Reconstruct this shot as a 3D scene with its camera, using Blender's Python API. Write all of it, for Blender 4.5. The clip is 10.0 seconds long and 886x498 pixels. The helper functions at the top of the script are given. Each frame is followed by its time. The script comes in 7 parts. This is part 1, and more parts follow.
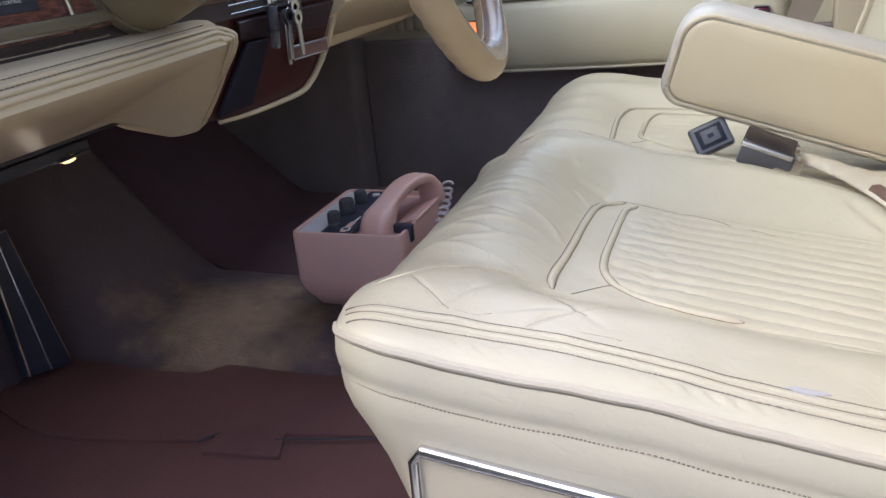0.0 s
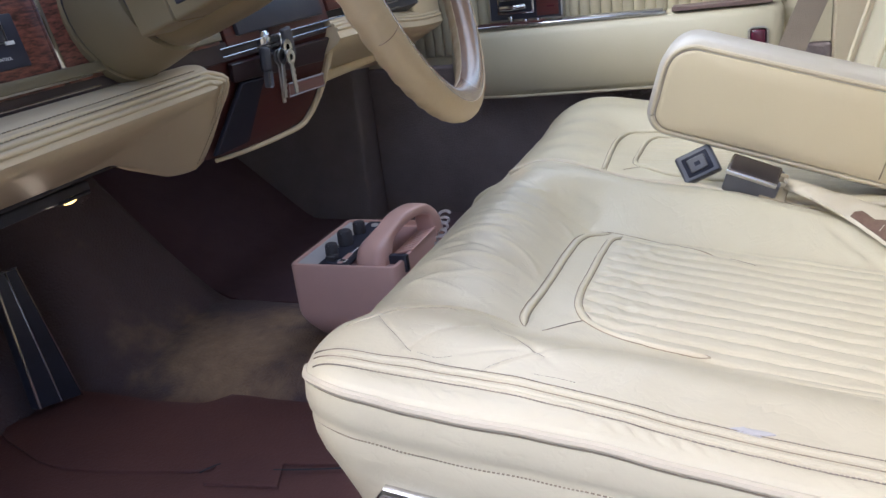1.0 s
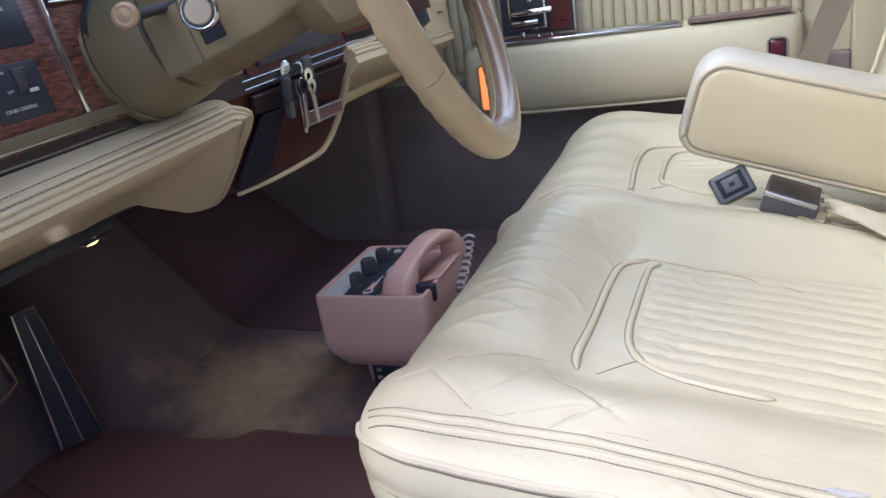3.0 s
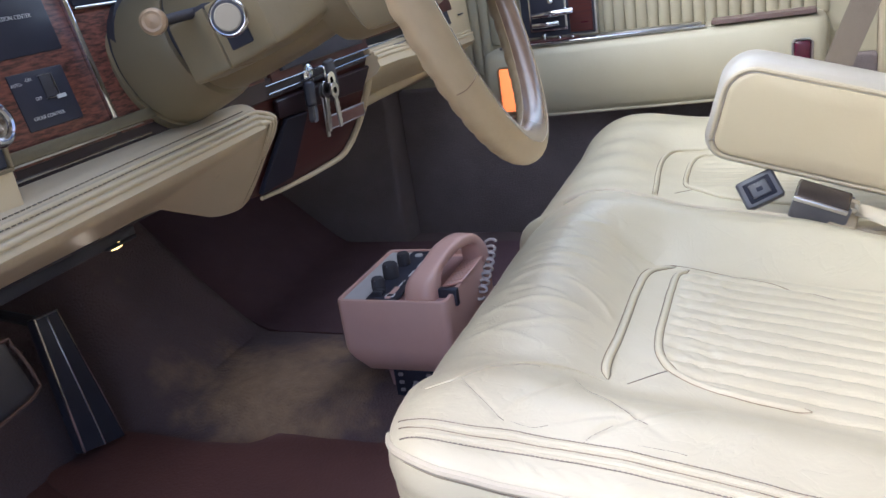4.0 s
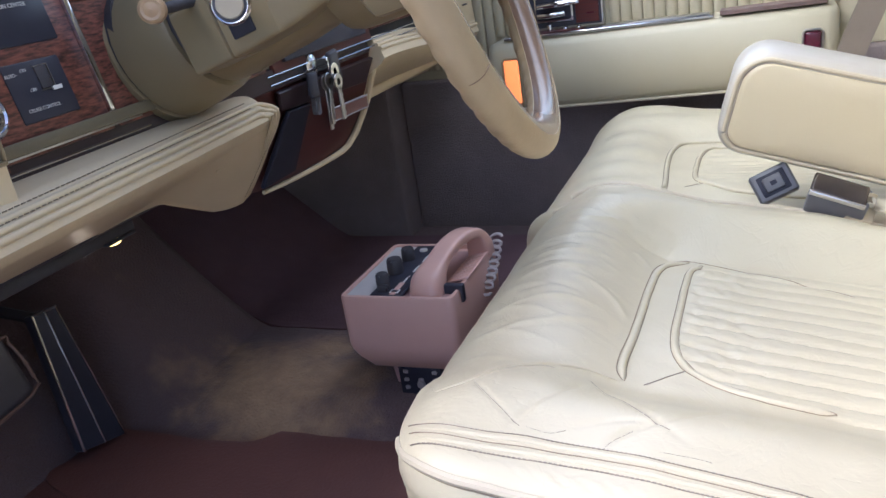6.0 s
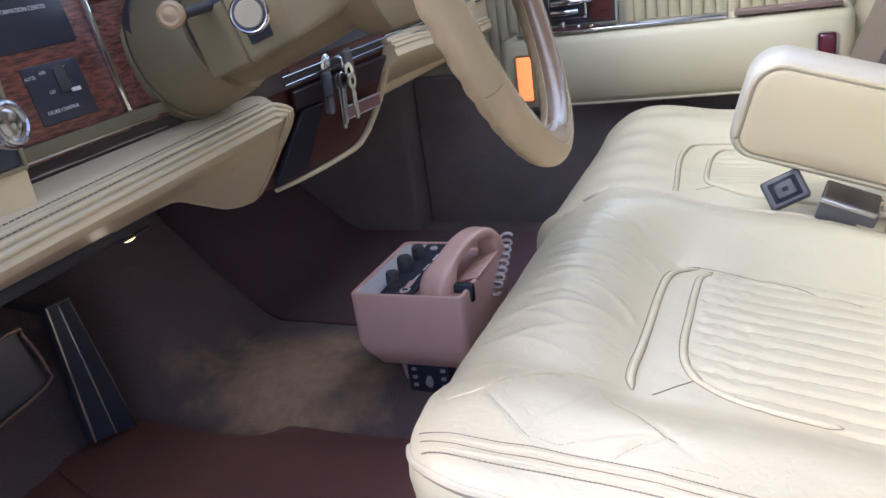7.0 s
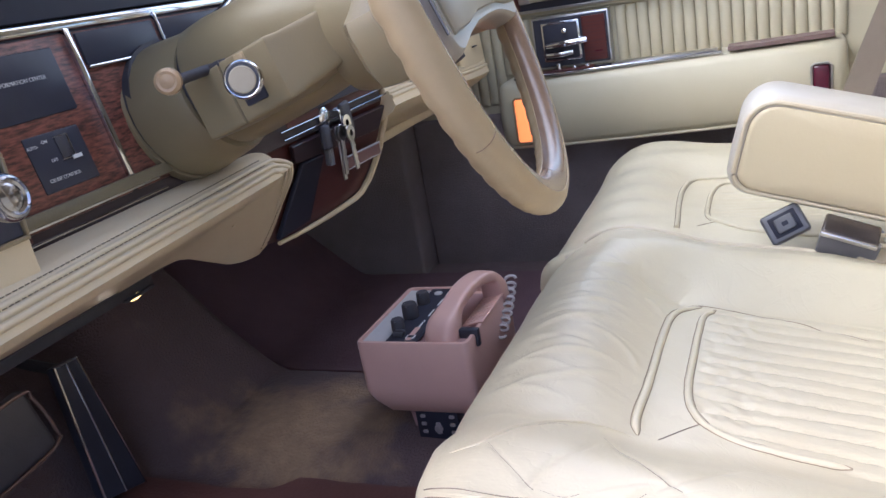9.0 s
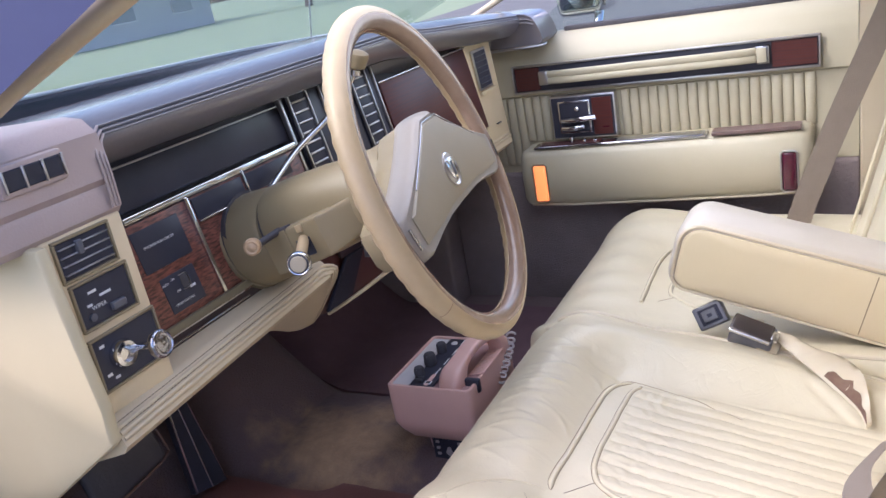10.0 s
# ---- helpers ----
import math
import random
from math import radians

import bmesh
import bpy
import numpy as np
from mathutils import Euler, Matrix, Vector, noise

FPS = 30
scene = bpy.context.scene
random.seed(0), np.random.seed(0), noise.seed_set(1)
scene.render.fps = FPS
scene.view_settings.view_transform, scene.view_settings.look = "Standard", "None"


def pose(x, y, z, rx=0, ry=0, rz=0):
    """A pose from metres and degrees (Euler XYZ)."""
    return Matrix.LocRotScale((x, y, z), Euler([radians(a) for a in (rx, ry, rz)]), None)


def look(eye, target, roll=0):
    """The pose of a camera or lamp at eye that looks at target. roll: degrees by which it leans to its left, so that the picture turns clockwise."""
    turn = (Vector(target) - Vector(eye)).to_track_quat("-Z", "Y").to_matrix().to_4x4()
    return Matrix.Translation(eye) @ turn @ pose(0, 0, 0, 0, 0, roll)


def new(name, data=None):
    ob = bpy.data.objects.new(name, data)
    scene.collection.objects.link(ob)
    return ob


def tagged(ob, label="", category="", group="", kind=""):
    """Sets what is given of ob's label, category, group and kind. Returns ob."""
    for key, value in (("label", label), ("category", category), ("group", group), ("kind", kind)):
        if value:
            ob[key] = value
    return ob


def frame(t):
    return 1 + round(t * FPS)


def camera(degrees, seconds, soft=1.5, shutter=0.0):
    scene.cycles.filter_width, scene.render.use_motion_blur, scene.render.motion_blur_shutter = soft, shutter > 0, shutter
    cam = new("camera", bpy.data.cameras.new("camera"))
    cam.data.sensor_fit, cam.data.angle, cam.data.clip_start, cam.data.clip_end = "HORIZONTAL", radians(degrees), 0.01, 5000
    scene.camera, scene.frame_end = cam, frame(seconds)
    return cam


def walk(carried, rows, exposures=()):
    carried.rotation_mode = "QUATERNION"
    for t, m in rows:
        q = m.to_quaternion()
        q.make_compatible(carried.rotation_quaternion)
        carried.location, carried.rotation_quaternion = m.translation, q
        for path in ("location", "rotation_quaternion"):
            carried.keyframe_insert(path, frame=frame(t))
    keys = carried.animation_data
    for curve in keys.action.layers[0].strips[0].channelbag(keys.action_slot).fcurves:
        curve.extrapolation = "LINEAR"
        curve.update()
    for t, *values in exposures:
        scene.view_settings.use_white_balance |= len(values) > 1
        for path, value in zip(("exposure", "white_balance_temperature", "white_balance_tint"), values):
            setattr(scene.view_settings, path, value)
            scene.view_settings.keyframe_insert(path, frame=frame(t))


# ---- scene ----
cam = camera(57.0, 10.0)
PATH = [
    (0, (0.32, -0.902, 0.941), (-0.331, 0.836, 0.197), -5.2),
    (0.5, (0.338, -0.897, 0.946), (-0.365, 0.829, 0.221), -6.0),
    (1, (0.364, -0.897, 0.961), (-0.348, 0.835, 0.258), -6.9),
    (1.5, (0.359, -0.89, 0.974), (-0.315, 0.866, 0.294), -7.7),
    (2, (0.334, -0.885, 0.975), (-0.335, 0.873, 0.297), -7.9),
    (2.5, (0.326, -0.881, 0.98), (-0.365, 0.865, 0.293), -8.2),
    (4, (0.31, -0.874, 0.988), (-0.435, 0.852, 0.304), -8.7),
    (4.5, (0.305, -0.871, 0.991), (-0.457, 0.849, 0.313), -8.7),
    (5, (0.306, -0.866, 0.983), (-0.45, 0.856, 0.303), -8.6),
    (5.5, (0.299, -0.857, 0.98), (-0.444, 0.868, 0.294), -8.9),
    (7, (0.294, -0.858, 0.999), (-0.468, 0.844, 0.277), -8.1),
    (7.5, (0.296, -0.858, 1.0), (-0.477, 0.842, 0.284), -8.0),
    (8, (0.291, -0.857, 1.004), (-0.496, 0.85, 0.322), -8.6),
    (8.5, (0.29, -0.856, 1.0), (-0.506, 0.857, 0.342), -9.1),
    (9, (0.303, -0.855, 1.009), (-0.479, 0.873, 0.376), -10.3),
    (9.5, (0.371, -0.915, 1.081), (-0.414, 0.816, 0.461), -10.4),
    (9.6, (0.39, -0.936, 1.112), (-0.407, 0.791, 0.495), -10.4),
    (9.8, (0.448, -0.991, 1.18), (-0.401, 0.707, 0.552), -10.5),
    (10, (0.509, -1.033, 1.235), (-0.42, 0.61, 0.574), -10.6),
]
EXPOSURES = [(0, 1.14, 5600, 15), (2.5, 1.26, 5550, 15), (8.5, 1.46, 5500, 17), (10, 1.48, 5800, 22)]
walk(cam, [(t, look(eye, target, roll)) for t, eye, target, roll in PATH], EXPOSURES)

# ---- world, sun, exposure ----
SUN_ELEVATION, SUN_AZIMUTH = 50.0, 228.0
world = bpy.data.worlds.new("sky")
scene.world = world
world.use_nodes = True
wn = world.node_tree.nodes
sky = wn.new("ShaderNodeTexSky")
sky.sky_type, sky.sun_disc = "NISHITA", False
sky.sun_elevation, sky.sun_rotation = radians(SUN_ELEVATION), radians(SUN_AZIMUTH)
sky.air_density, sky.dust_density, sky.ozone_density = 1.0, 4.0, 1.0
world.node_tree.links.new(sky.outputs[0], wn["Background"].inputs[0])
wn["Background"].inputs[1].default_value = 0.15
sun = new("sun", bpy.data.lights.new("sun", "SUN"))
sun.data.energy, sun.data.angle, sun.data.color = 0.28, radians(45), (1.0, 0.94, 0.86)
_az, _el = radians(SUN_AZIMUTH), radians(SUN_ELEVATION)
sun.matrix_world = look((math.sin(_az) * math.cos(_el) * 8, math.cos(_az) * math.cos(_el) * 8, math.sin(_el) * 8), (0, 0, 0))



def sky_in_opening(name, at, aim, wide, high, watts):
    """Stands in for the sky's light through one window opening."""
    ob = new(name, bpy.data.lights.new(name, "AREA"))
    ob.data.shape, ob.data.size, ob.data.size_y = "RECTANGLE", wide, high
    ob.data.energy, ob.data.color = watts, (1.0, 0.98, 0.95)
    ob.matrix_world = look(at, aim)


sky_in_opening("windscreen_daylight", (0.10, 0.06, 1.31), (0.28, 0.06, 0.72), 1.05, 0.30, 0.95)
sky_in_opening("side_window_daylight", (0.16, 0.80, 1.22), (0.16, 0.0, 0.85), 0.50, 0.22, 0.22)

# ---- materials ----
def shader(name, color, rough=0.5, metal=0.0, spec=0.5, second=None, scale=8.0, mix=0.5, stretch=(1, 1, 1), bump=0.0, bump_scale=60.0,
           coat=0.0, sheen=0.0, wave=None, emit=None, rough_vary=0.0, detail=6.0):
    """A surface with two scales of variation: broad patches of a second colour, and fine relief."""
    m = bpy.data.materials.new(name)
    m.use_nodes = True
    nt = m.node_tree
    n, l = nt.nodes, nt.links
    b = n["Principled BSDF"]
    b.inputs["Base Color"].default_value = (*color, 1)
    b.inputs["Roughness"].default_value, b.inputs["Metallic"].default_value = rough, metal
    b.inputs["Specular IOR Level"].default_value = spec
    b.inputs["Coat Weight"].default_value, b.inputs["Coat Roughness"].default_value = coat, 0.12
    b.inputs["Sheen Weight"].default_value = sheen
    tc = n.new("ShaderNodeTexCoord")
    mp = n.new("ShaderNodeMapping")
    mp.inputs["Scale"].default_value = stretch
    l.new(tc.outputs["Object"], mp.inputs["Vector"])
    if second:
        nz = n.new("ShaderNodeTexNoise")
        nz.inputs["Scale"].default_value, nz.inputs["Detail"].default_value, nz.inputs["Roughness"].default_value = scale, detail, 0.62
        l.new(mp.outputs[0], nz.inputs["Vector"])
        ramp = n.new("ShaderNodeValToRGB")
        ramp.color_ramp.elements[0].position, ramp.color_ramp.elements[1].position = 0.5 - 0.5 * (1 - mix), 0.5 + 0.5 * (1 - mix) + 0.02
        ramp.color_ramp.elements[0].color, ramp.color_ramp.elements[1].color = (*color, 1), (*second, 1)
        l.new(nz.outputs["Fac"], ramp.inputs[0])
        last = ramp.outputs[0]
        if wave:
            wv = n.new("ShaderNodeTexWave")
            wv.wave_type, wv.bands_direction = "BANDS", wave[3]
            wv.inputs["Scale"].default_value, wv.inputs["Distortion"].default_value, wv.inputs["Detail"].default_value = wave[1], wave[2], 4
            wv.inputs["Detail Scale"].default_value = 1.5
            l.new(mp.outputs[0], wv.inputs["Vector"])
            mx = n.new("ShaderNodeMix")
            mx.data_type = "RGBA"
            mx.inputs[7].default_value = (*wave[0], 1)
            l.new(wv.outputs["Fac"], mx.inputs[0])
            l.new(last, mx.inputs[6])
            last = mx.outputs[2]
        l.new(last, b.inputs["Base Color"])
    if bump or rough_vary:
        nb = n.new("ShaderNodeTexNoise")
        nb.inputs["Scale"].default_value, nb.inputs["Detail"].default_value = bump_scale, 5
        l.new(tc.outputs["Object"], nb.inputs["Vector"])
        if bump:
            bp = n.new("ShaderNodeBump")
            bp.inputs["Strength"].default_value, bp.inputs["Distance"].default_value = bump, 0.004
            l.new(nb.outputs["Fac"], bp.inputs["Height"])
            l.new(bp.outputs[0], b.inputs["Normal"])
        if rough_vary:
            mr = n.new("ShaderNodeMapRange")
            mr.inputs["To Min"].default_value, mr.inputs["To Max"].default_value = max(0.02, rough - rough_vary), min(1, rough + rough_vary)
            l.new(nb.outputs["Fac"], mr.inputs["Value"])
            l.new(mr.outputs[0], b.inputs["Roughness"])
    if emit:
        b.inputs["Emission Color"].default_value, b.inputs["Emission Strength"].default_value = (*emit[0], 1), emit[1]
    return m


def leather(name, color, second, rough=0.42, crease=0.35):
    """Aged hide: fine pebble grain, long creases, faint soiling."""
    m = shader(name, color, rough, second=second, scale=7, mix=0.35, rough_vary=0.0)
    n, l = m.node_tree.nodes, m.node_tree.links
    b = n["Principled BSDF"]
    tc = n["Texture Coordinate"]
    grain = n.new("ShaderNodeTexVoronoi")
    grain.feature, grain.inputs["Scale"].default_value = "SMOOTH_F1", 420
    l.new(tc.outputs["Object"], grain.inputs["Vector"])
    warp = n.new("ShaderNodeTexNoise")
    warp.inputs["Scale"].default_value, warp.inputs["Detail"].default_value, warp.inputs["Distortion"].default_value = 13, 7, 1.4
    l.new(tc.outputs["Object"], warp.inputs["Vector"])
    fold = n.new("ShaderNodeTexVoronoi")
    fold.feature, fold.inputs["Scale"].default_value, fold.inputs["Randomness"].default_value = "DISTANCE_TO_EDGE", 26, 1
    wm = n.new("ShaderNodeMix")
    wm.data_type = "RGBA"
    wm.inputs[0].default_value = 0.12
    l.new(tc.outputs["Object"], wm.inputs[6])
    l.new(warp.outputs["Color"], wm.inputs[7])
    l.new(wm.outputs[2], fold.inputs["Vector"])
    edge = n.new("ShaderNodeMapRange")
    edge.inputs["From Max"].default_value = 0.07
    l.new(fold.outputs["Distance"], edge.inputs["Value"])
    b1 = n.new("ShaderNodeBump")
    b1.inputs["Strength"].default_value, b1.inputs["Distance"].default_value = 0.10, 0.0006
    l.new(grain.outputs["Distance"], b1.inputs["Height"])
    b2 = n.new("ShaderNodeBump")
    b2.inputs["Strength"].default_value, b2.inputs["Distance"].default_value = crease * 0.45, 0.0012
    l.new(edge.outputs[0], b2.inputs["Height"])
    l.new(b1.outputs[0], b2.inputs["Normal"])
    b3 = n.new("ShaderNodeBump")
    b3.inputs["Strength"].default_value, b3.inputs["Distance"].default_value = crease, 0.006
    l.new(warp.outputs["Fac"], b3.inputs["Height"])
    l.new(b2.outputs[0], b3.inputs["Normal"])
    l.new(b3.outputs[0], b.inputs["Normal"])
    mr = n.new("ShaderNodeMapRange")
    mr.inputs["To Min"].default_value, mr.inputs["To Max"].default_value = rough - 0.10, rough + 0.12
    l.new(warp.outputs["Fac"], mr.inputs["Value"])
    l.new(mr.outputs[0], b.inputs["Roughness"])
    return m


def glass(name, tint=(0.93, 0.96, 0.95), rough=0.0):
    m = bpy.data.materials.new(name)
    m.use_nodes = True
    n, l = m.node_tree.nodes, m.node_tree.links
    n.remove(n["Principled BSDF"])
    tr, gl, mx, fr = n.new("ShaderNodeBsdfTransparent"), n.new("ShaderNodeBsdfGlossy"), n.new("ShaderNodeMixShader"), n.new("ShaderNodeLayerWeight")
    tr.inputs[0].default_value = (*tint, 1)
    gl.inputs["Roughness"].default_value = rough + 0.02
    mr = n.new("ShaderNodeMapRange")
    mr.inputs["From Min"].default_value, mr.inputs["To Min"].default_value, mr.inputs["To Max"].default_value = 0.3, 0.02, 0.22
    l.new(fr.outputs["Facing"], mr.inputs["Value"]), l.new(mr.outputs[0], mx.inputs[0])
    l.new(tr.outputs[0], mx.inputs[1]), l.new(gl.outputs[0], mx.inputs[2])
    l.new(mx.outputs[0], n["Material Output"].inputs[0])
    return m


CREAM = leather("cream_leather", (0.595, 0.545, 0.402), (0.53, 0.475, 0.338), 0.34, 0.25)
DOOR_CREAM = leather("pale_cream_door_vinyl", (0.465, 0.428, 0.315), (0.425, 0.386, 0.276), 0.42, 0.07)
CREAM_SMOOTH = leather("cream_vinyl", (0.565, 0.492, 0.355), (0.515, 0.438, 0.308), 0.42, 0.07)
ARM_FACE = leather("yellow_cream_leather", (0.60, 0.515, 0.345), (0.555, 0.47, 0.31), 0.42, 0.08)
WELT = leather("piping_leather", (0.57, 0.51, 0.39), (0.50, 0.44, 0.325), 0.45, 0.06)
STITCH = shader("stitch_thread", (0.12, 0.10, 0.085), 0.8, second=(0.3, 0.25, 0.2), scale=60)
GROOVE = shader("seam_thread", (0.30, 0.24, 0.17), 0.85, second=(0.18, 0.14, 0.10), scale=40)
TAN = leather("tan_dash_vinyl", (0.655, 0.545, 0.365), (0.585, 0.475, 0.31), 0.46, 0.08)
DASH_CREAM = leather("cream_dash_plastic", (0.72, 0.60, 0.40), (0.66, 0.54, 0.35), 0.42, 0.06)
COLUMN = shader("olive_tan_plastic", (0.258, 0.203, 0.116), 0.42, second=(0.228, 0.177, 0.100), scale=12, mix=0.4, bump=0.05, bump_scale=500)
RIM = shader("worn_tan_rim", (0.455, 0.345, 0.205), 0.38, second=(0.395, 0.295, 0.172), scale=30, mix=0.4, bump=0.08, bump_scale=300)
RIM_BACK = shader("brown_rim_backing", (0.20, 0.125, 0.085), 0.26, second=(0.28, 0.19, 0.13), scale=25, mix=0.4, coat=0.4)
HUB = shader("hub_pad_vinyl", (0.30, 0.262, 0.225), 0.36, second=(0.265, 0.23, 0.195), scale=14, mix=0.4, bump=0.05, bump_scale=500)
HUB_FACE = shader("hub_face_vinyl", (0.285, 0.242, 0.172), 0.42, second=(0.25, 0.21, 0.148), scale=14, mix=0.4, bump=0.05, bump_scale=500)
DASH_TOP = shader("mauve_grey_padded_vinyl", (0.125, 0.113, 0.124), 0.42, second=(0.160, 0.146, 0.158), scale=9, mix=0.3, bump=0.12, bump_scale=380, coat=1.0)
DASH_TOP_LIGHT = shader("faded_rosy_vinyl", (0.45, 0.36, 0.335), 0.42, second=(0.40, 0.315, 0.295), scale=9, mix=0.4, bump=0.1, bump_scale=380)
BLACK = shader("black_panel_plastic", (0.034, 0.035, 0.050), 0.34, second=(0.046, 0.047, 0.066), scale=20, rough_vary=0.08, bump_scale=30, spec=0.28)
BLACK_MATT = shader("black_rubber", (0.044, 0.042, 0.051), 0.6, second=(0.060, 0.057, 0.066), scale=25, bump=0.15, bump_scale=200)
CHROME = shader("chrome", (0.70, 0.70, 0.72), 0.11, 1.0, second=(0.60, 0.60, 0.63), scale=30, mix=0.3)
CHROME_SMOKY = shader("smoky_chrome", (0.42, 0.42, 0.46), 0.16, 1.0, second=(0.30, 0.30, 0.33), scale=30, mix=0.3)
OLIVE = shader("olive_grained_plastic", (0.175, 0.145, 0.088), 0.5, second=(0.13, 0.108, 0.066), scale=22, mix=0.4, stretch=(1, 1, 5), bump=0.1, bump_scale=300)
# Worn top of the armrest; the sky's pale sheen is in the colour too.
ARM_TOP = leather("worn_sheen_cream_leather", (0.56, 0.52, 0.455), (0.50, 0.455, 0.385), 0.32, 0.10)
CHROME_DULL = shader("brushed_silver_trim", (0.60, 0.59, 0.60), 0.28, 1.0, second=(0.45, 0.44, 0.45), scale=40, mix=0.3)
WOOD = shader("red_brown_wood_veneer", (0.235, 0.082, 0.056), 0.38, second=(0.040, 0.015, 0.013), scale=80, mix=0.72, stretch=(1, 1, 5.0), bump=0.10, bump_scale=180, detail=3.0)
WOOD_DARK = shader("dark_rosewood_veneer", (0.088, 0.030, 0.031), 0.30, second=(0.055, 0.019, 0.019), scale=16, mix=0.45, stretch=(1, 1, 9), wave=((0.085, 0.024, 0.020), 5.0, 7.0, "Z"), spec=0.3)
INK = shader("ink_black_panel", (0.018, 0.019, 0.032), 0.4, second=(0.026, 0.027, 0.042), scale=20, spec=0.2)
WOOD_BLACK = shader("near_black_rosewood", (0.036, 0.022, 0.028), 0.28, second=(0.026, 0.016, 0.021), scale=16, mix=0.45, stretch=(1, 1, 9), spec=0.35)
CARPET = shader("brown_carpet_pile", (0.160, 0.107, 0.106), 0.95, second=(0.122, 0.080, 0.082), scale=9, mix=0.25, bump=1.0, bump_scale=260, sheen=0.1)
CARPET_DARK = shader("dark_brown_carpet", (0.270, 0.225, 0.225), 0.95, second=(0.19, 0.155, 0.155), scale=14, mix=0.3, bump=0.8, bump_scale=300)
def lit_worn_patch(m, centre, size, pale, pale_2):
    """Pale ragged carpet patch: trodden wear, and light on the floor put into colour."""
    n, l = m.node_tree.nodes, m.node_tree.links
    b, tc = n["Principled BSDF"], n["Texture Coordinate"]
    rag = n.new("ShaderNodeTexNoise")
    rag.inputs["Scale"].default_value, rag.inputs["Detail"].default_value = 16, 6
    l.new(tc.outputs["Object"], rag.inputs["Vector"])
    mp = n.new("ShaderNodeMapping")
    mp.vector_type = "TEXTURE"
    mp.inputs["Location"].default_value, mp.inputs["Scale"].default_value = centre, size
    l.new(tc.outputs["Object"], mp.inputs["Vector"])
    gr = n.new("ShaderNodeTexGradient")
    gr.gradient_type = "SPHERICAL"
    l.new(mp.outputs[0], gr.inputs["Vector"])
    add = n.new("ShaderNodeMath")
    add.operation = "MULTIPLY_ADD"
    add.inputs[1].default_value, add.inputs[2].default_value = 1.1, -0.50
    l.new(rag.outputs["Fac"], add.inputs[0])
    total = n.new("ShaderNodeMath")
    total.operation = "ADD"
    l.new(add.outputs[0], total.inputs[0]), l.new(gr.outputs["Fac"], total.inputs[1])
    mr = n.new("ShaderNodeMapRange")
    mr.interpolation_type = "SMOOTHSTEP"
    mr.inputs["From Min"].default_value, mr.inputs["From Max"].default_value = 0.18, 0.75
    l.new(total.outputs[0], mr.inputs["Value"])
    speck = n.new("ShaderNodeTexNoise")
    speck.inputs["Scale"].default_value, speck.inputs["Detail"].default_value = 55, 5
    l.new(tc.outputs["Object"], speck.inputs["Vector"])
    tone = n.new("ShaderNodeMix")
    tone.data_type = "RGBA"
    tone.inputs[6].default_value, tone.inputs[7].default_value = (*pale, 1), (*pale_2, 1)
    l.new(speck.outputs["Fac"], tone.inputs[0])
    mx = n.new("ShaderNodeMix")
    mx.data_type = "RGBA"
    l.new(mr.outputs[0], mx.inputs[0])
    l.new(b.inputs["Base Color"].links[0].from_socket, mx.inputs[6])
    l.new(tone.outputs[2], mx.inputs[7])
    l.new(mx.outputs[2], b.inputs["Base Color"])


# Pale patch where light falls on the carpet, painted over worn pile.
lit_worn_patch(CARPET, (-0.37, 0.02, 0.40), (0.23, 0.18, 0.30), (0.53, 0.355, 0.205), (0.25, 0.155, 0.10))
MAT = shader("maroon_rubber_mat", (0.200, 0.090, 0.076), 0.55, second=(0.140, 0.064, 0.058), scale=9, mix=0.3, bump=0.3, bump_scale=220)
MAROON = shader("maroon_carpet", (0.180, 0.106, 0.120), 0.95, second=(0.13, 0.076, 0.088), scale=20, mix=0.3, bump=0.7, bump_scale=300)
PINK = shader("dusty_pink_plastic", (0.70, 0.45, 0.385), 0.30, second=(0.64, 0.40, 0.345), scale=18, mix=0.35, bump=0.04, bump_scale=300)
# Darker pink: shade of the handset well and pedestal put into the colour.
PINK_SHADED = shader("shaded_pink_plastic", (0.44, 0.26, 0.25), 0.42, second=(0.38, 0.22, 0.21), scale=25, mix=0.4)
SILVER_PAINT = shader("pale_grey_plate", (0.58, 0.56, 0.56), 0.4, second=(0.50, 0.48, 0.48), scale=30, mix=0.4)
GUNMETAL = shader("grey_buckle_plastic", (0.125, 0.125, 0.142), 0.30, second=(0.10, 0.10, 0.115), scale=30, mix=0.4)
DARK_STEEL = shader("dark_steel", (0.24, 0.24, 0.27), 0.32, 1.0, second=(0.17, 0.17, 0.19), scale=30, mix=0.3)
BELT = shader("taupe_belt_webbing", (0.27, 0.225, 0.19), 0.75, second=(0.235, 0.195, 0.165), scale=40, mix=0.4, bump=0.5, bump_scale=700)
WHITE = shader("white_print", (0.72, 0.72, 0.72), 0.5)
CORD = shader("grey_cord_plastic", (0.34, 0.30, 0.30), 0.4, second=(0.27, 0.24, 0.24), scale=50)
AMBER = shader("lit_amber_lens", (0.85, 0.32, 0.10), 0.3, second=(0.80, 0.28, 0.08), scale=60, emit=((1.0, 0.22, 0.06), 0.55))
RED = shader("dark_red_reflector", (0.055, 0.006, 0.020), 0.15, second=(0.08, 0.007, 0.022), scale=150, coat=0.6)
LAMP = shader("lit_footwell_bulb", (0.9, 0.7, 0.3), 0.4, emit=((1.0, 0.66, 0.20), 1.6))
HEADLINER = shader("cream_headliner_cloth", (0.66, 0.58, 0.45), 0.9, second=(0.60, 0.52, 0.40), scale=9, bump=0.3, bump_scale=400)
PAINT = shader("cream_body_paint", (0.66, 0.60, 0.46), 0.25, second=(0.62, 0.56, 0.43), scale=3, coat=0.6)
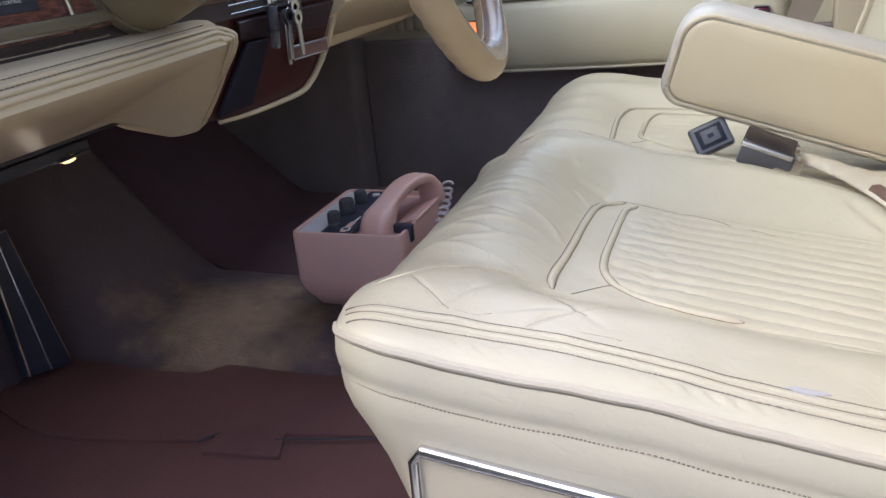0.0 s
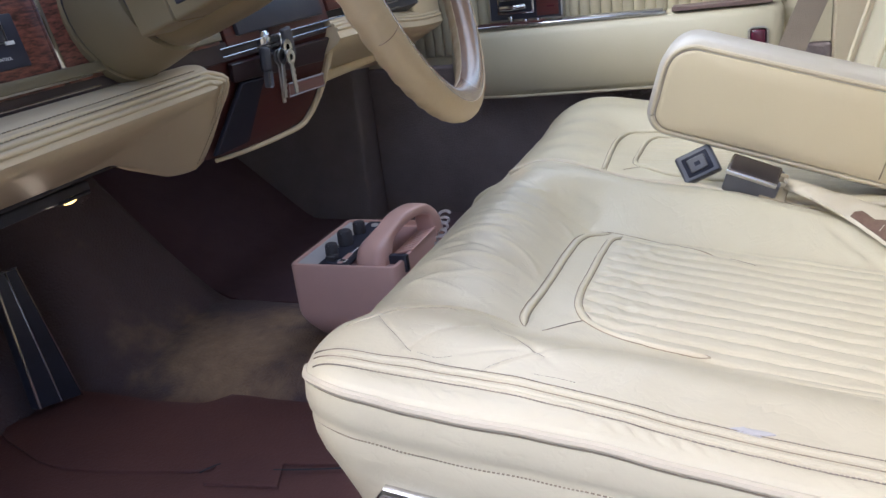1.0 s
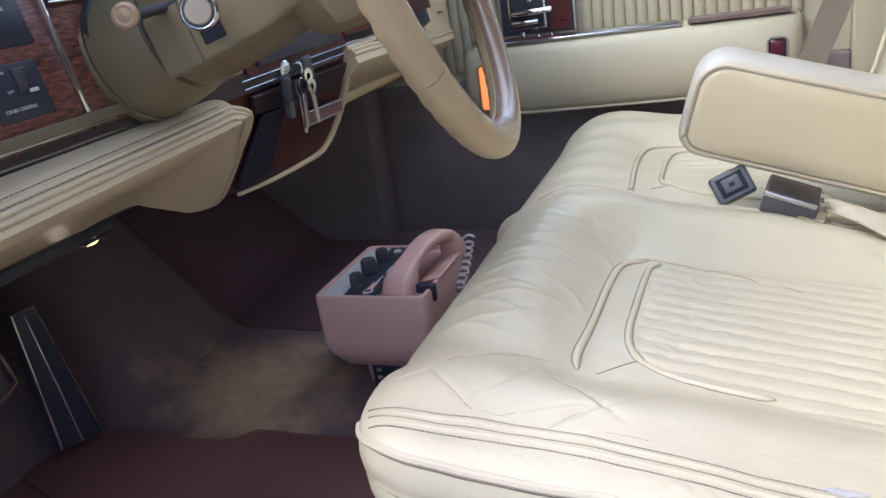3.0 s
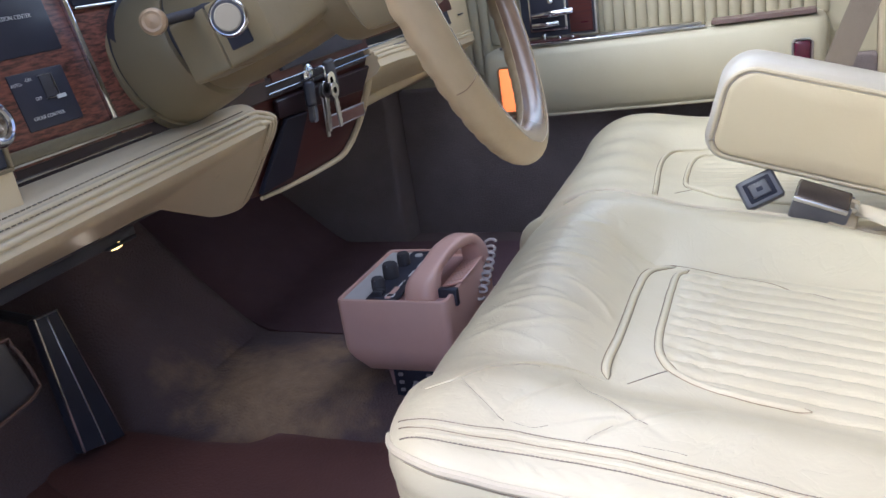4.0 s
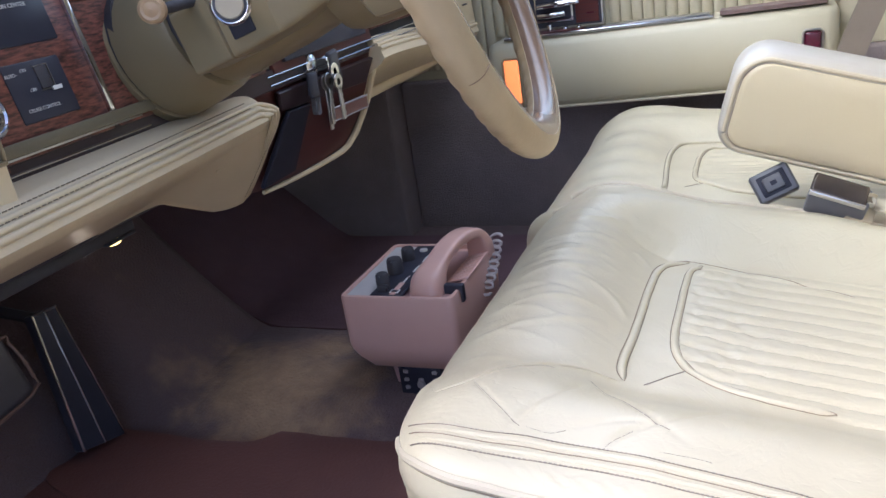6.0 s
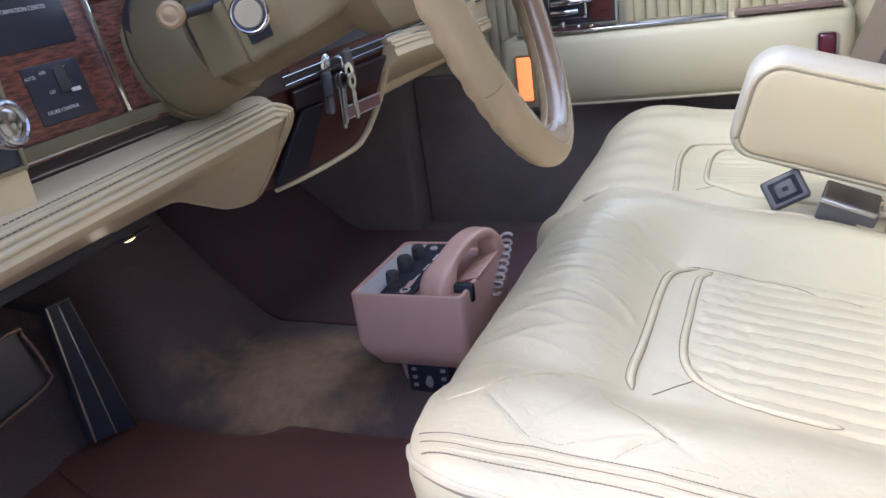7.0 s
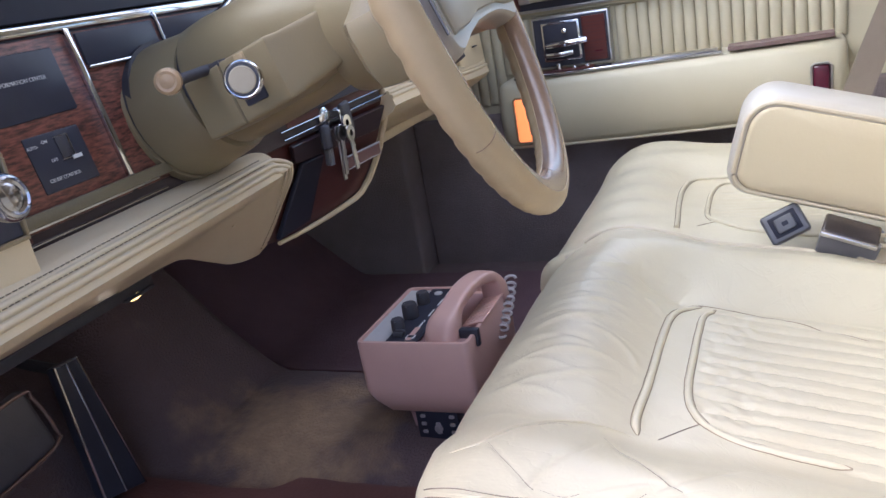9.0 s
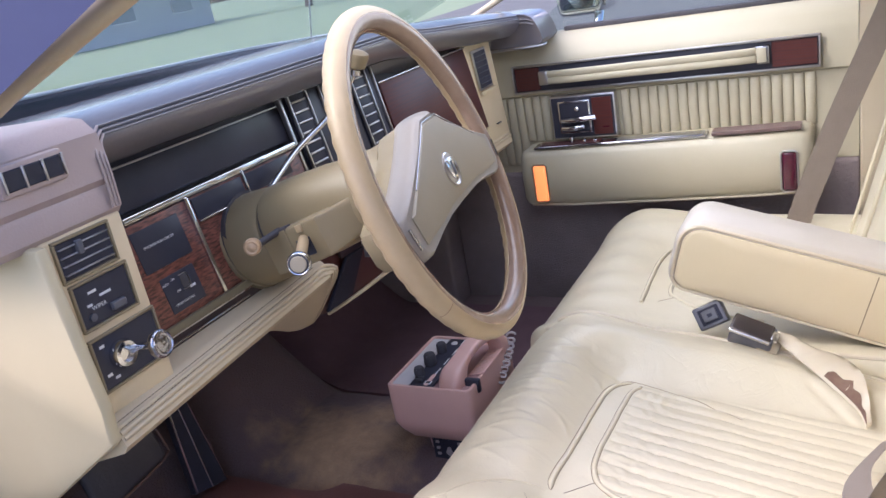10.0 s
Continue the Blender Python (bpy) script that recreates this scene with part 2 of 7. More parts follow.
SEAL = shader("indigo_seal_reflection", (0.085, 0.094, 0.205), 0.45, second=(0.10, 0.11, 0.225), scale=8, bump=0.1)
ASPHALT = shader("asphalt", (0.17, 0.165, 0.16), 0.9, second=(0.12, 0.118, 0.115), scale=3, bump=0.6, bump_scale=60)
GRASS = shader("pale_lawn", (0.20, 0.265, 0.150), 0.9, second=(0.27, 0.32, 0.20), scale=2.5, mix=0.3, bump=0.8, bump_scale=30)
BUILDING = shader("grey_siding", (0.60, 0.60, 0.61), 0.8, second=(0.52, 0.53, 0.54), scale=1.5)
# Pane kept pale: haze over the far house is in its colour.
PALE_PANE = shader("hazed_pane", (0.40, 0.42, 0.44), 0.25, second=(0.34, 0.36, 0.38), scale=2)
LEAVES = shader("foliage", (0.045, 0.085, 0.025), 0.8, second=(0.085, 0.13, 0.045), scale=3)
BARK = shader("bark", (0.12, 0.09, 0.065), 0.9, second=(0.07, 0.055, 0.04), scale=12, bump=0.6)
GLASS = glass("window_glass", (0.88, 0.93, 0.91))


# ---- mesh tools ----
def finish(ob, sharp=38):
    me = ob.data
    me.polygons.foreach_set("use_smooth", [True] * len(me.polygons))
    me.set_sharp_from_angle(angle=radians(sharp))
    return ob


def part(name, bm, material, parent=None, label="", sharp=38):
    """Links a bmesh as one mesh object, under a thing or under a part."""
    bmesh.ops.recalc_face_normals(bm, faces=bm.faces)
    me = bpy.data.meshes.new(name)
    bm.to_mesh(me)
    bm.free()
    me.materials.append(material)
    ob = new(name, me)
    finish(ob, sharp)
    if parent:
        ob.parent = parent
        ob.matrix_parent_inverse = parent.matrix_world.inverted()
    return tagged(ob, label)


def thing(name, label, category, at=(0, 0, 0), group="", kind=""):
    ob = new(name)
    ob.empty_display_size = 0.05
    ob.location = at
    bpy.context.view_layer.update()
    return tagged(ob, label, category, group, kind)


def setting(name, bm, material, label, category, sharp=38):
    ob = part(name, bm, material, None, label, sharp)
    return tagged(ob, label, category, "", "structure")


def rbox(lo, hi, r=0.004, seg=2, bm=None, m=None):
    """A box with rounded edges."""
    bm = bm or bmesh.new()
    lo, hi = Vector(lo), Vector(hi)
    g = bmesh.ops.create_cube(bm, size=1)
    for v in g["verts"]:
        v.co = Vector(((v.co[i] + 0.5) * (hi[i] - lo[i]) + lo[i]) for i in range(3))
    if r > 0:
        edges = {e for v in g["verts"] for e in v.link_edges}
        out = bmesh.ops.bevel(bm, geom=list(edges), offset=r, segments=seg, affect="EDGES", profile=0.5)
        verts = {v for f in out["faces"] for v in f.verts} | {v for v in g["verts"] if v.is_valid}
    else:
        verts = set(g["verts"])
    if m:
        for v in verts:
            v.co = m @ v.co
    return bm


def prism(outline, axis, a, b, r=0.0, seg=2, bm=None):
    """An outline of (p, q) pushed along an axis from a to b: axis x takes (y, z), y takes (x, z), z takes (x, y)."""
    bm = bm or bmesh.new()
    def put(p, q, s):
        return {"x": (s, p, q), "y": (p, s, q), "z": (p, q, s)}[axis]
    v0 = [bm.verts.new(put(p, q, a)) for p, q in outline]
    v1 = [bm.verts.new(put(p, q, b)) for p, q in outline]
    n = len(outline)
    faces = [bm.faces.new(v0), bm.faces.new(v1[::-1])]
    for i in range(n):
        faces.append(bm.faces.new((v0[i], v1[i], v1[(i + 1) % n], v0[(i + 1) % n])))
    if r > 0:
        edges = {e for f in faces for e in f.edges}
        bmesh.ops.bevel(bm, geom=list(edges), offset=r, segments=seg, affect="EDGES", profile=0.5)
    return bm


def plate(corners, thick, r=0.0, seg=2, bm=None):
    """A flat slab on four or more corners in a plane, thickness along its normal."""
    bm = bm or bmesh.new()
    c = [Vector(p) for p in corners]
    nrm = (c[1] - c[0]).cross(c[2] - c[1]).normalized() * thick
    v0 = [bm.verts.new(p) for p in c]
    v1 = [bm.verts.new(p + nrm) for p in c]
    n = len(c)
    faces = [bm.faces.new(v0[::-1]), bm.faces.new(v1)]
    for i in range(n):
        faces.append(bm.faces.new((v0[i], v0[(i + 1) % n], v1[(i + 1) % n], v1[i])))
    if r > 0:
        bmesh.ops.bevel(bm, geom=list({e for f in faces for e in f.edges}), offset=r, segments=seg, affect="EDGES", profile=0.5)
    return bm


def sweep(path, radius, n=10, closed=False, bm=None, flat=1.0, up=(0, 0, 1), radii=None):
    """A round or flattened bar along a path."""
    bm = bm or bmesh.new()
    pts = [Vector(p) for p in path]
    rings = []
    m = len(pts)
    for i, p in enumerate(pts):
        a = pts[(i - 1) % m] if closed or i else pts[0]
        b = pts[(i + 1) % m] if closed or i < m - 1 else pts[-1]
        t = (b - a).normalized()
        s = t.cross(Vector(up))
        s = s.normalized() if s.length > 1e-6 else Vector((1, 0, 0))
        w = s.cross(t).normalized()
        r = radii[i] if radii else radius
        rings.append([bm.verts.new(p + s * r * math.cos(2 * math.pi * k / n) + w * r * flat * math.sin(2 * math.pi * k / n)) for k in range(n)])
    for i in range(m if closed else m - 1):
        A, B = rings[i], rings[(i + 1) % m]
        for k in range(n):
            bm.faces.new((A[k], A[(k + 1) % n], B[(k + 1) % n], B[k]))
    if not closed:
        bm.faces.new(rings[0][::-1]), bm.faces.new(rings[-1])
    return bm


def loft(rings, caps=True, bm=None, closed=True):
    bm = bm or bmesh.new()
    R = [[bm.verts.new(p) for p in ring] for ring in rings]
    n = len(R[0])
    for A, B in zip(R, R[1:]):
        for k in range(n if closed else n - 1):
            bm.faces.new((A[k], A[(k + 1) % n], B[(k + 1) % n], B[k]))
    if caps:
        bm.faces.new(R[0][::-1]), bm.faces.new(R[-1])
    return bm


def lathe(profile, origin, axis, n=24, bm=None):
    """Profile of (distance along the axis, radius) turned round the axis."""
    ax = Vector(axis).normalized()
    s = ax.orthogonal().normalized()
    w = ax.cross(s)
    o = Vector(origin)
    return loft([[o + ax * d + (s * math.cos(2 * math.pi * k / n) + w * math.sin(2 * math.pi * k / n)) * max(r, 1e-5) for k in range(n)] for d, r in profile], bm=bm)


def smooth_path(pts, step=0.01, closed=False):
    """A Catmull-Rom line through the points, evenly cut."""
    P = [Vector(p) for p in pts]
    out = []
    m = len(P)
    for i in range(m if closed else m - 1):
        p0 = P[i - 1] if i or closed else P[0]
        p1, p2 = P[i], P[(i + 1) % m]
        p3 = P[(i + 2) % m] if closed or i + 2 < m else P[-1]
        k = max(2, int((p2 - p1).length / step))
        for j in range(k):
            t = j / k
            out.append(0.5 * ((2 * p1) + (p2 - p0) * t + (2 * p0 - 5 * p1 + 4 * p2 - p3) * t * t + (3 * p1 - p0 - 3 * p2 + p3) * t ** 3))
    if not closed:
        out.append(P[-1])
    return out


def ramp01(v, a, b):
    t = min(1.0, max(0.0, (v - a) / (b - a)))
    return t * t * (3 - 2 * t)


def writing(text, at, right, up, height, material, parent, name="lettering"):
    """Words in the built-in font, as a thin mesh on a surface."""
    cu = bpy.data.curves.new(name, "FONT")
    cu.body, cu.size, cu.extrude, cu.align_x, cu.align_y = text, height, 0.0001, "CENTER", "CENTER"
    tmp = bpy.data.objects.new(name, cu)
    scene.collection.objects.link(tmp)
    bpy.context.view_layer.update()
    me = bpy.data.meshes.new_from_object(tmp.evaluated_get(bpy.context.evaluated_depsgraph_get()))
    bpy.data.objects.remove(tmp)
    r, u = Vector(right).normalized(), Vector(up).normalized()
    u = (u - r * u.dot(r)).normalized()
    n = r.cross(u)
    me.transform(Matrix.Translation(at) @ Matrix((r, u, n)).transposed().to_4x4())
    me.materials.clear()
    me.materials.append(material)
    ob = new(name, me)
    ob.parent = parent
    ob.matrix_parent_inverse = parent.matrix_world.inverted()
    return ob


# ---- ground and distance ----
def build_outside():
    bm = bmesh.new()
    bmesh.ops.create_grid(bm, x_segments=60, y_segments=60, size=400)
    for v in bm.verts:
        v.co.z = 0.0 if v.co.length < 40 else 0.3 * noise.noise(v.co * 0.02)
    setting("ground", bm, GRASS, "green mown lawn reaching to the horizon", "ground")
    setting("driveway", rbox((-8.5, -9, -0.06), (9.4, 45, 0.006), 0.004, 1), ASPHALT, "grey worn asphalt driveway under the parked car", "driveway")
    rnd = random.Random(4)
    house = thing("house", "low grey-sided house across the lawn", "house", (-40, 31, 0))
    part("wall", rbox((-46, 24, 0), (-34, 38, 2.9), 0.02, 1), BUILDING, house)
    part("roof", prism([(-47, 2.8), (-33, 2.8), (-40, 4.5)], "y", 23.4, 38.6, 0.02, 1), ASPHALT, house, "dark shingle roof")
    for k in range(3):
        w = part("window", rbox((-34.02, 26 + 4.4 * k, 1.0), (-33.94, 27.6 + 4.4 * k, 2.3), 0.02, 1), PALE_PANE, house, "pale window with the far haze painted in")
        part("frame", rbox((-33.95, 25.9 + 4.4 * k, 0.92), (-33.9, 27.7 + 4.4 * k, 1.0), 0.005, 1), WHITE, w)
    for k, (x, y, h) in enumerate(((-30, -16, 7), (-28.5, 40, 4.2), (-25.0, 41, 4.6), (-21.5, 42, 4.2), (6, 26, 8), (14, -22, 8), (-12, -24, 8))):
        tree = thing("tree", "leafy green garden tree standing on the lawn", "tree", (x, y, 0), "trees on the lawn")
        t = bmesh.new()
        path = smooth_path([(x, y, 0), (x + 0.1, y, h * 0.3), (x - 0.1, y + 0.15, h * 0.6), (x, y, h * 0.85)], 0.3)
        sweep(path, 0.2, 8, bm=t, radii=[0.24 - 0.19 * i / len(path) for i in range(len(path))])
        for b in range(7):
            a = b * 0.9 + k
            z0 = h * (0.35 + 0.06 * b)
            sweep(smooth_path([(x, y, z0), (x + math.cos(a) * 0.9, y + math.sin(a) * 0.9, z0 + 0.7), (x + math.cos(a) * 1.7, y + math.sin(a) * 1.7, z0 + 1.3)], 0.3), 0.06, 6, bm=t)
        part("trunk", t, BARK, tree)
        vs, fs = [], []
        for c in range(26):
            a, e, r = rnd.uniform(0, 6.28), rnd.uniform(-0.5, 1.4), rnd.uniform(0.6, 2.2)
            o = Vector((x + math.cos(a) * math.cos(e) * r, y + math.sin(a) * math.cos(e) * r, h * 0.66 + math.sin(e) * r * 1.1))
            for q in range(70):
                d = Vector((rnd.gauss(0, 1), rnd.gauss(0, 1), rnd.gauss(0, 0.8))) * 0.34
                n = Vector((rnd.gauss(0, 1), rnd.gauss(0, 1), rnd.gauss(0, 1))).normalized()
                s = n.orthogonal().normalized() * 0.11
                w = n.cross(s)
                i = len(vs)
                vs += [o + d - s, o + d + w * 0.6, o + d + s, o + d - w * 0.6]
                fs.append((i, i + 1, i + 2, i + 3))
        me = bpy.data.meshes.new("crown")
        me.from_pydata([tuple(v) for v in vs], [], fs)
        me.materials.append(LEAVES)
        crown = new("crown", me)
        crown.parent = tree
        crown.matrix_parent_inverse = tree.matrix_world.inverted()


# ---- the car's shell ----
def build_shell():
    # floor pan with the tunnel hump and the sloping toe board
    def zf(x, y):
        z = 0.37
        z += 0.046 * math.exp(-((y - 0.09) / 0.125) ** 6)
        toe = max(0.0, -0.60 - x)
        z += 0.85 * toe
        rise = max(0.0, -0.505 - x)
        hump = 0.37 + (0.046 + 1.2 * min(rise, 0.22)) * math.exp(-((y - 0.085) / 0.135) ** 6)
        k = 0.030
        return max(z, hump) + 0.25 * max(0.0, k - abs(z - hump)) ** 2 / k
    bm = bmesh.new()
    nx, ny = 150, 110
    g = [[bm.verts.new((-0.95 + 2.9 * i / nx, -0.66 + 1.46 * j / ny, zf(-0.95 + 2.9 * i / nx, -0.66 + 1.46 * j / ny) + 0.003 * noise.noise(Vector((i * 0.35, j * 0.35, 0)))))
          for j in range(ny + 1)] for i in range(nx + 1)]
    for i in range(nx):
        for j in range(ny):
            bm.faces.new((g[i][j], g[i + 1][j], g[i + 1][j + 1], g[i][j + 1]))
    low = bmesh.ops.extrude_face_region(bm, geom=bm.faces[:])
    for v in low["geom"]:
        if isinstance(v, bmesh.types.BMVert):
            v.co.z = 0.30
    setting("floor", bm, CARPET, "worn brown carpet with a painted light patch, over the car floor and tunnel hump", "carpet")
    bm = bmesh.new()
    nx, ny = 44, 24
    g = [[bm.verts.new((-0.94 + 0.98 * i / nx, 0.215 + 0.48 * j / ny, zf(-0.94 + 0.98 * i / nx, 0.215 + 0.48 * j / ny) + 0.007)) for j in range(ny + 1)] for i in range(nx + 1)]
    for i in range(nx):
        for j in range(ny):
            bm.faces.new((g[i][j], g[i + 1][j], g[i + 1][j + 1], g[i][j + 1]))
    low = bmesh.ops.extrude_face_region(bm, geom=bm.faces[:])
    for v in low["geom"]:
        if isinstance(v, bmesh.types.BMVert):
            v.co.z -= 0.012
    setting("footwell_carpet", bm, MAROON, "dark maroon carpet in the passenger footwell", "carpet")
    # firewall, sills and closing body panels
    setting("wall_front", rbox((-1.0, -0.70, 0.30), (-0.945, 0.84, 1.09), 0.005, 1), CARPET_DARK, "dark carpeted firewall behind the pedals", "firewall")
    setting("wall_rear", rbox((1.95, -0.74, 0.30), (2.0, 0.86, 1.06), 0.01, 1), CREAM_SMOOTH, "plain cream panel behind the rear seat", "panel")
    setting("sill", rbox((-0.62, -0.76, 0.26), (0.78, -0.66, 0.40), 0.015, 2), PAINT, "cream painted door sill", "sill")
    setting("kick_panel", rbox((-0.95, 0.70, 0.36), (-0.452, 0.86, 0.86), 0.012, 3), CARPET_DARK, "dark carpeted kick panel in the passenger footwell", "panel")
    setting("kick_panel", rbox((-0.95, -0.70, 0.36), (-0.40, -0.62, 0.86), 0.02, 3), CARPET_DARK, "dark carpeted kick panel in the driver footwell", "panel")
    setting("cowl", rbox((-0.99, -0.70, 0.985), (-0.645, 0.84, 1.02), 0.004, 1), BLACK_MATT, "black cowl panel below the windscreen", "panel")
    # roof and pillars
    setting("ceiling", prism([(0.30, 1.345), (1.5, 1.36), (1.62, 1.31), (1.64, 1.34), (1.5, 1.40), (0.28, 1.385)], "y", -0.58, 0.70), HEADLINER, "cream cloth headliner under the roof", "headliner")
    for side, y0, y1, name in ((-1, -0.70, -0.60, "driver"), (1, 0.74, 0.84, "passenger")):
        lean = -side
        yp = -0.60 if side < 0 else 0.80
        dz = 0.012 if side < 0 else 0.0
        bm = sweep([(-0.44, yp, 1.045 + dz), (-0.118, yp + lean * 0.01, 1.183 + dz), (0.05, yp + lean * 0.03, 1.25 + dz), (0.30, yp + lean * 0.07, 1.365 + dz)], 0.0085 if side > 0 else 0.0115, 12, flat=0.9)
        setting("pillar", bm, CREAM_SMOOTH if side > 0 else TAN, "slanting cream windscreen pillar trim", "pillar")
        xb = 0.4895 if side > 0 else 0.56
        bm = prism([(xb, 0.36), (0.70, 0.36), (0.70, 1.37), (xb + 0.04, 1.37), (xb, 1.0)], "y", (y0 - 0.02) if side < 0 else y0 + 0.02, y1, 0.01, 2)
        setting("pillar", bm, CREAM_SMOOTH, "cream door pillar behind the " + name + " seat", "pillar")
        setting("wall_side", rbox((0.66, y0, 0.34), (1.95, y1, 0.99), 0.02, 2), CREAM_SMOOTH, "plain cream rear side panel", "panel")
        pane = setting("window_rear", plate([(0.66, (y0 + y1) / 2, 0.99), (1.5, (y0 + y1) / 2, 0.99), (1.45, (y0 + y1) / 2 - side * 0.11, 1.35), (0.66, (y0 + y1) / 2 - side * 0.11, 1.35)], 0.004), GLASS, "clear rear side window glass", "window")
        pane.visible_shadow = False
    pane = setting("windscreen", plate([(-0.60, -0.62, 1.11), (-0.60, 0.74, 1.06), (0.26, 0.66, 1.37), (0.26, -0.54, 1.37)], 0.005), GLASS, "large slanting windscreen glass", "windscreen")
    pane.visible_shadow = False
    setting("trim", sweep([(-0.60, -0.58, 1.164), (-0.60, -0.22, 1.150), (-0.60, 0.07, 1.136), (-0.60, 0.515, 1.120), (-0.60, 0.72, 1.108)], 0.0045, 8), WHITE, "bright strip along the windscreen base", "trim")
    setting("trim", sweep([(-0.598, -0.58, 1.150), (-0.598, -0.22, 1.136), (-0.598, 0.07, 1.122), (-0.598, 0.515, 1.106), (-0.598, 0.72, 1.094)], 0.010, 8), BLACK_MATT, "black rubber below the windscreen base", "trim")
    for y0, y1 in ((-0.79, -0.705), (0.845, 0.93)):
        setting("fender", rbox((-0.98, y0, 0.30), (-0.60, y1, 1.045), 0.01, 2), PAINT, "cream painted wing panel ahead of the door", "fender")
    setting("hood", prism([(-1.02, 0.55), (-1.02, 1.0), (-0.70, 1.03), (-0.70, 1.055), (-1.4, 1.03), (-2.2, 0.97), (-2.28, 0.9), (-2.28, 0.55)], "y", -0.80, 0.92, 0.03, 3), PAINT, "cream painted car bonnet", "bonnet")
    base = [(-0.58, 1.168), (-0.337, 1.162), (-0.189, 1.158), (0.088, 1.149), (0.305, 1.136), (0.50, 1.122), (0.72, 1.104)]
    setting("windscreen_gasket", loft([[(-0.447, y, z - 0.001), (-0.441, y, z - 0.006), (-0.436, y, z - 0.030), (-0.455, y, z - 0.030), (-0.453, y, z - 0.003)] for y, z in base]), BLACK_MATT, "black rubber gasket along the foot of the windscreen", "gasket")
    setting("windscreen_trim", sweep(smooth_path([(-0.447, y, z) for y, z in base], 0.03), 0.0027, 8), WHITE, "bright white trim along the foot of the windscreen", "trim")
    wire = thing("aerial", "thin pale wire aerial in the windscreen glass", "aerial", (-0.437, 0.289, 1.135))
    part("wire", sweep([(-0.18, -0.045, 1.241), (-0.247, 0.041, 1.216), (-0.437, 0.289, 1.139)], 0.0011, 6), WHITE, wire)
    # outer skin of the roof pillar beside the windscreen; blue reflection painted in the colour
    bm = plate([(-0.46, -0.625, 1.044), (0.30, -0.575, 1.374), (0.30, -0.60, 1.43), (-0.10, -0.635, 1.36), (-0.62, -0.66, 1.14), (-0.62, -0.66, 1.044)], 0.02)
    setting("door_seal", bm, SEAL, "weather seal beside the windscreen pillar, a dark blue reflection painted in", "seal")
    setting("roof", prism([(0.26, 1.372), (0.30, 1.392), (0.9, 1.415), (1.5, 1.405), (1.66, 1.345), (1.64, 1.342), (1.5, 1.401), (0.28, 1.3865)], "y", -0.60, 0.72), PAINT, "cream painted car roof skin", "roof")
    pane = setting("window_back", plate([(1.63, -0.56, 1.335), (1.63, 0.68, 1.335), (1.98, 0.74, 1.05), (1.98, -0.62, 1.05)], 0.005), GLASS, "clear sloping rear window glass", "window")
    pane.visible_shadow = False
    setting("boot", rbox((2.0, -0.76, 0.42), (3.0, 0.88, 1.03), 0.04, 3), PAINT, "cream painted boot behind the rear window", "boot")


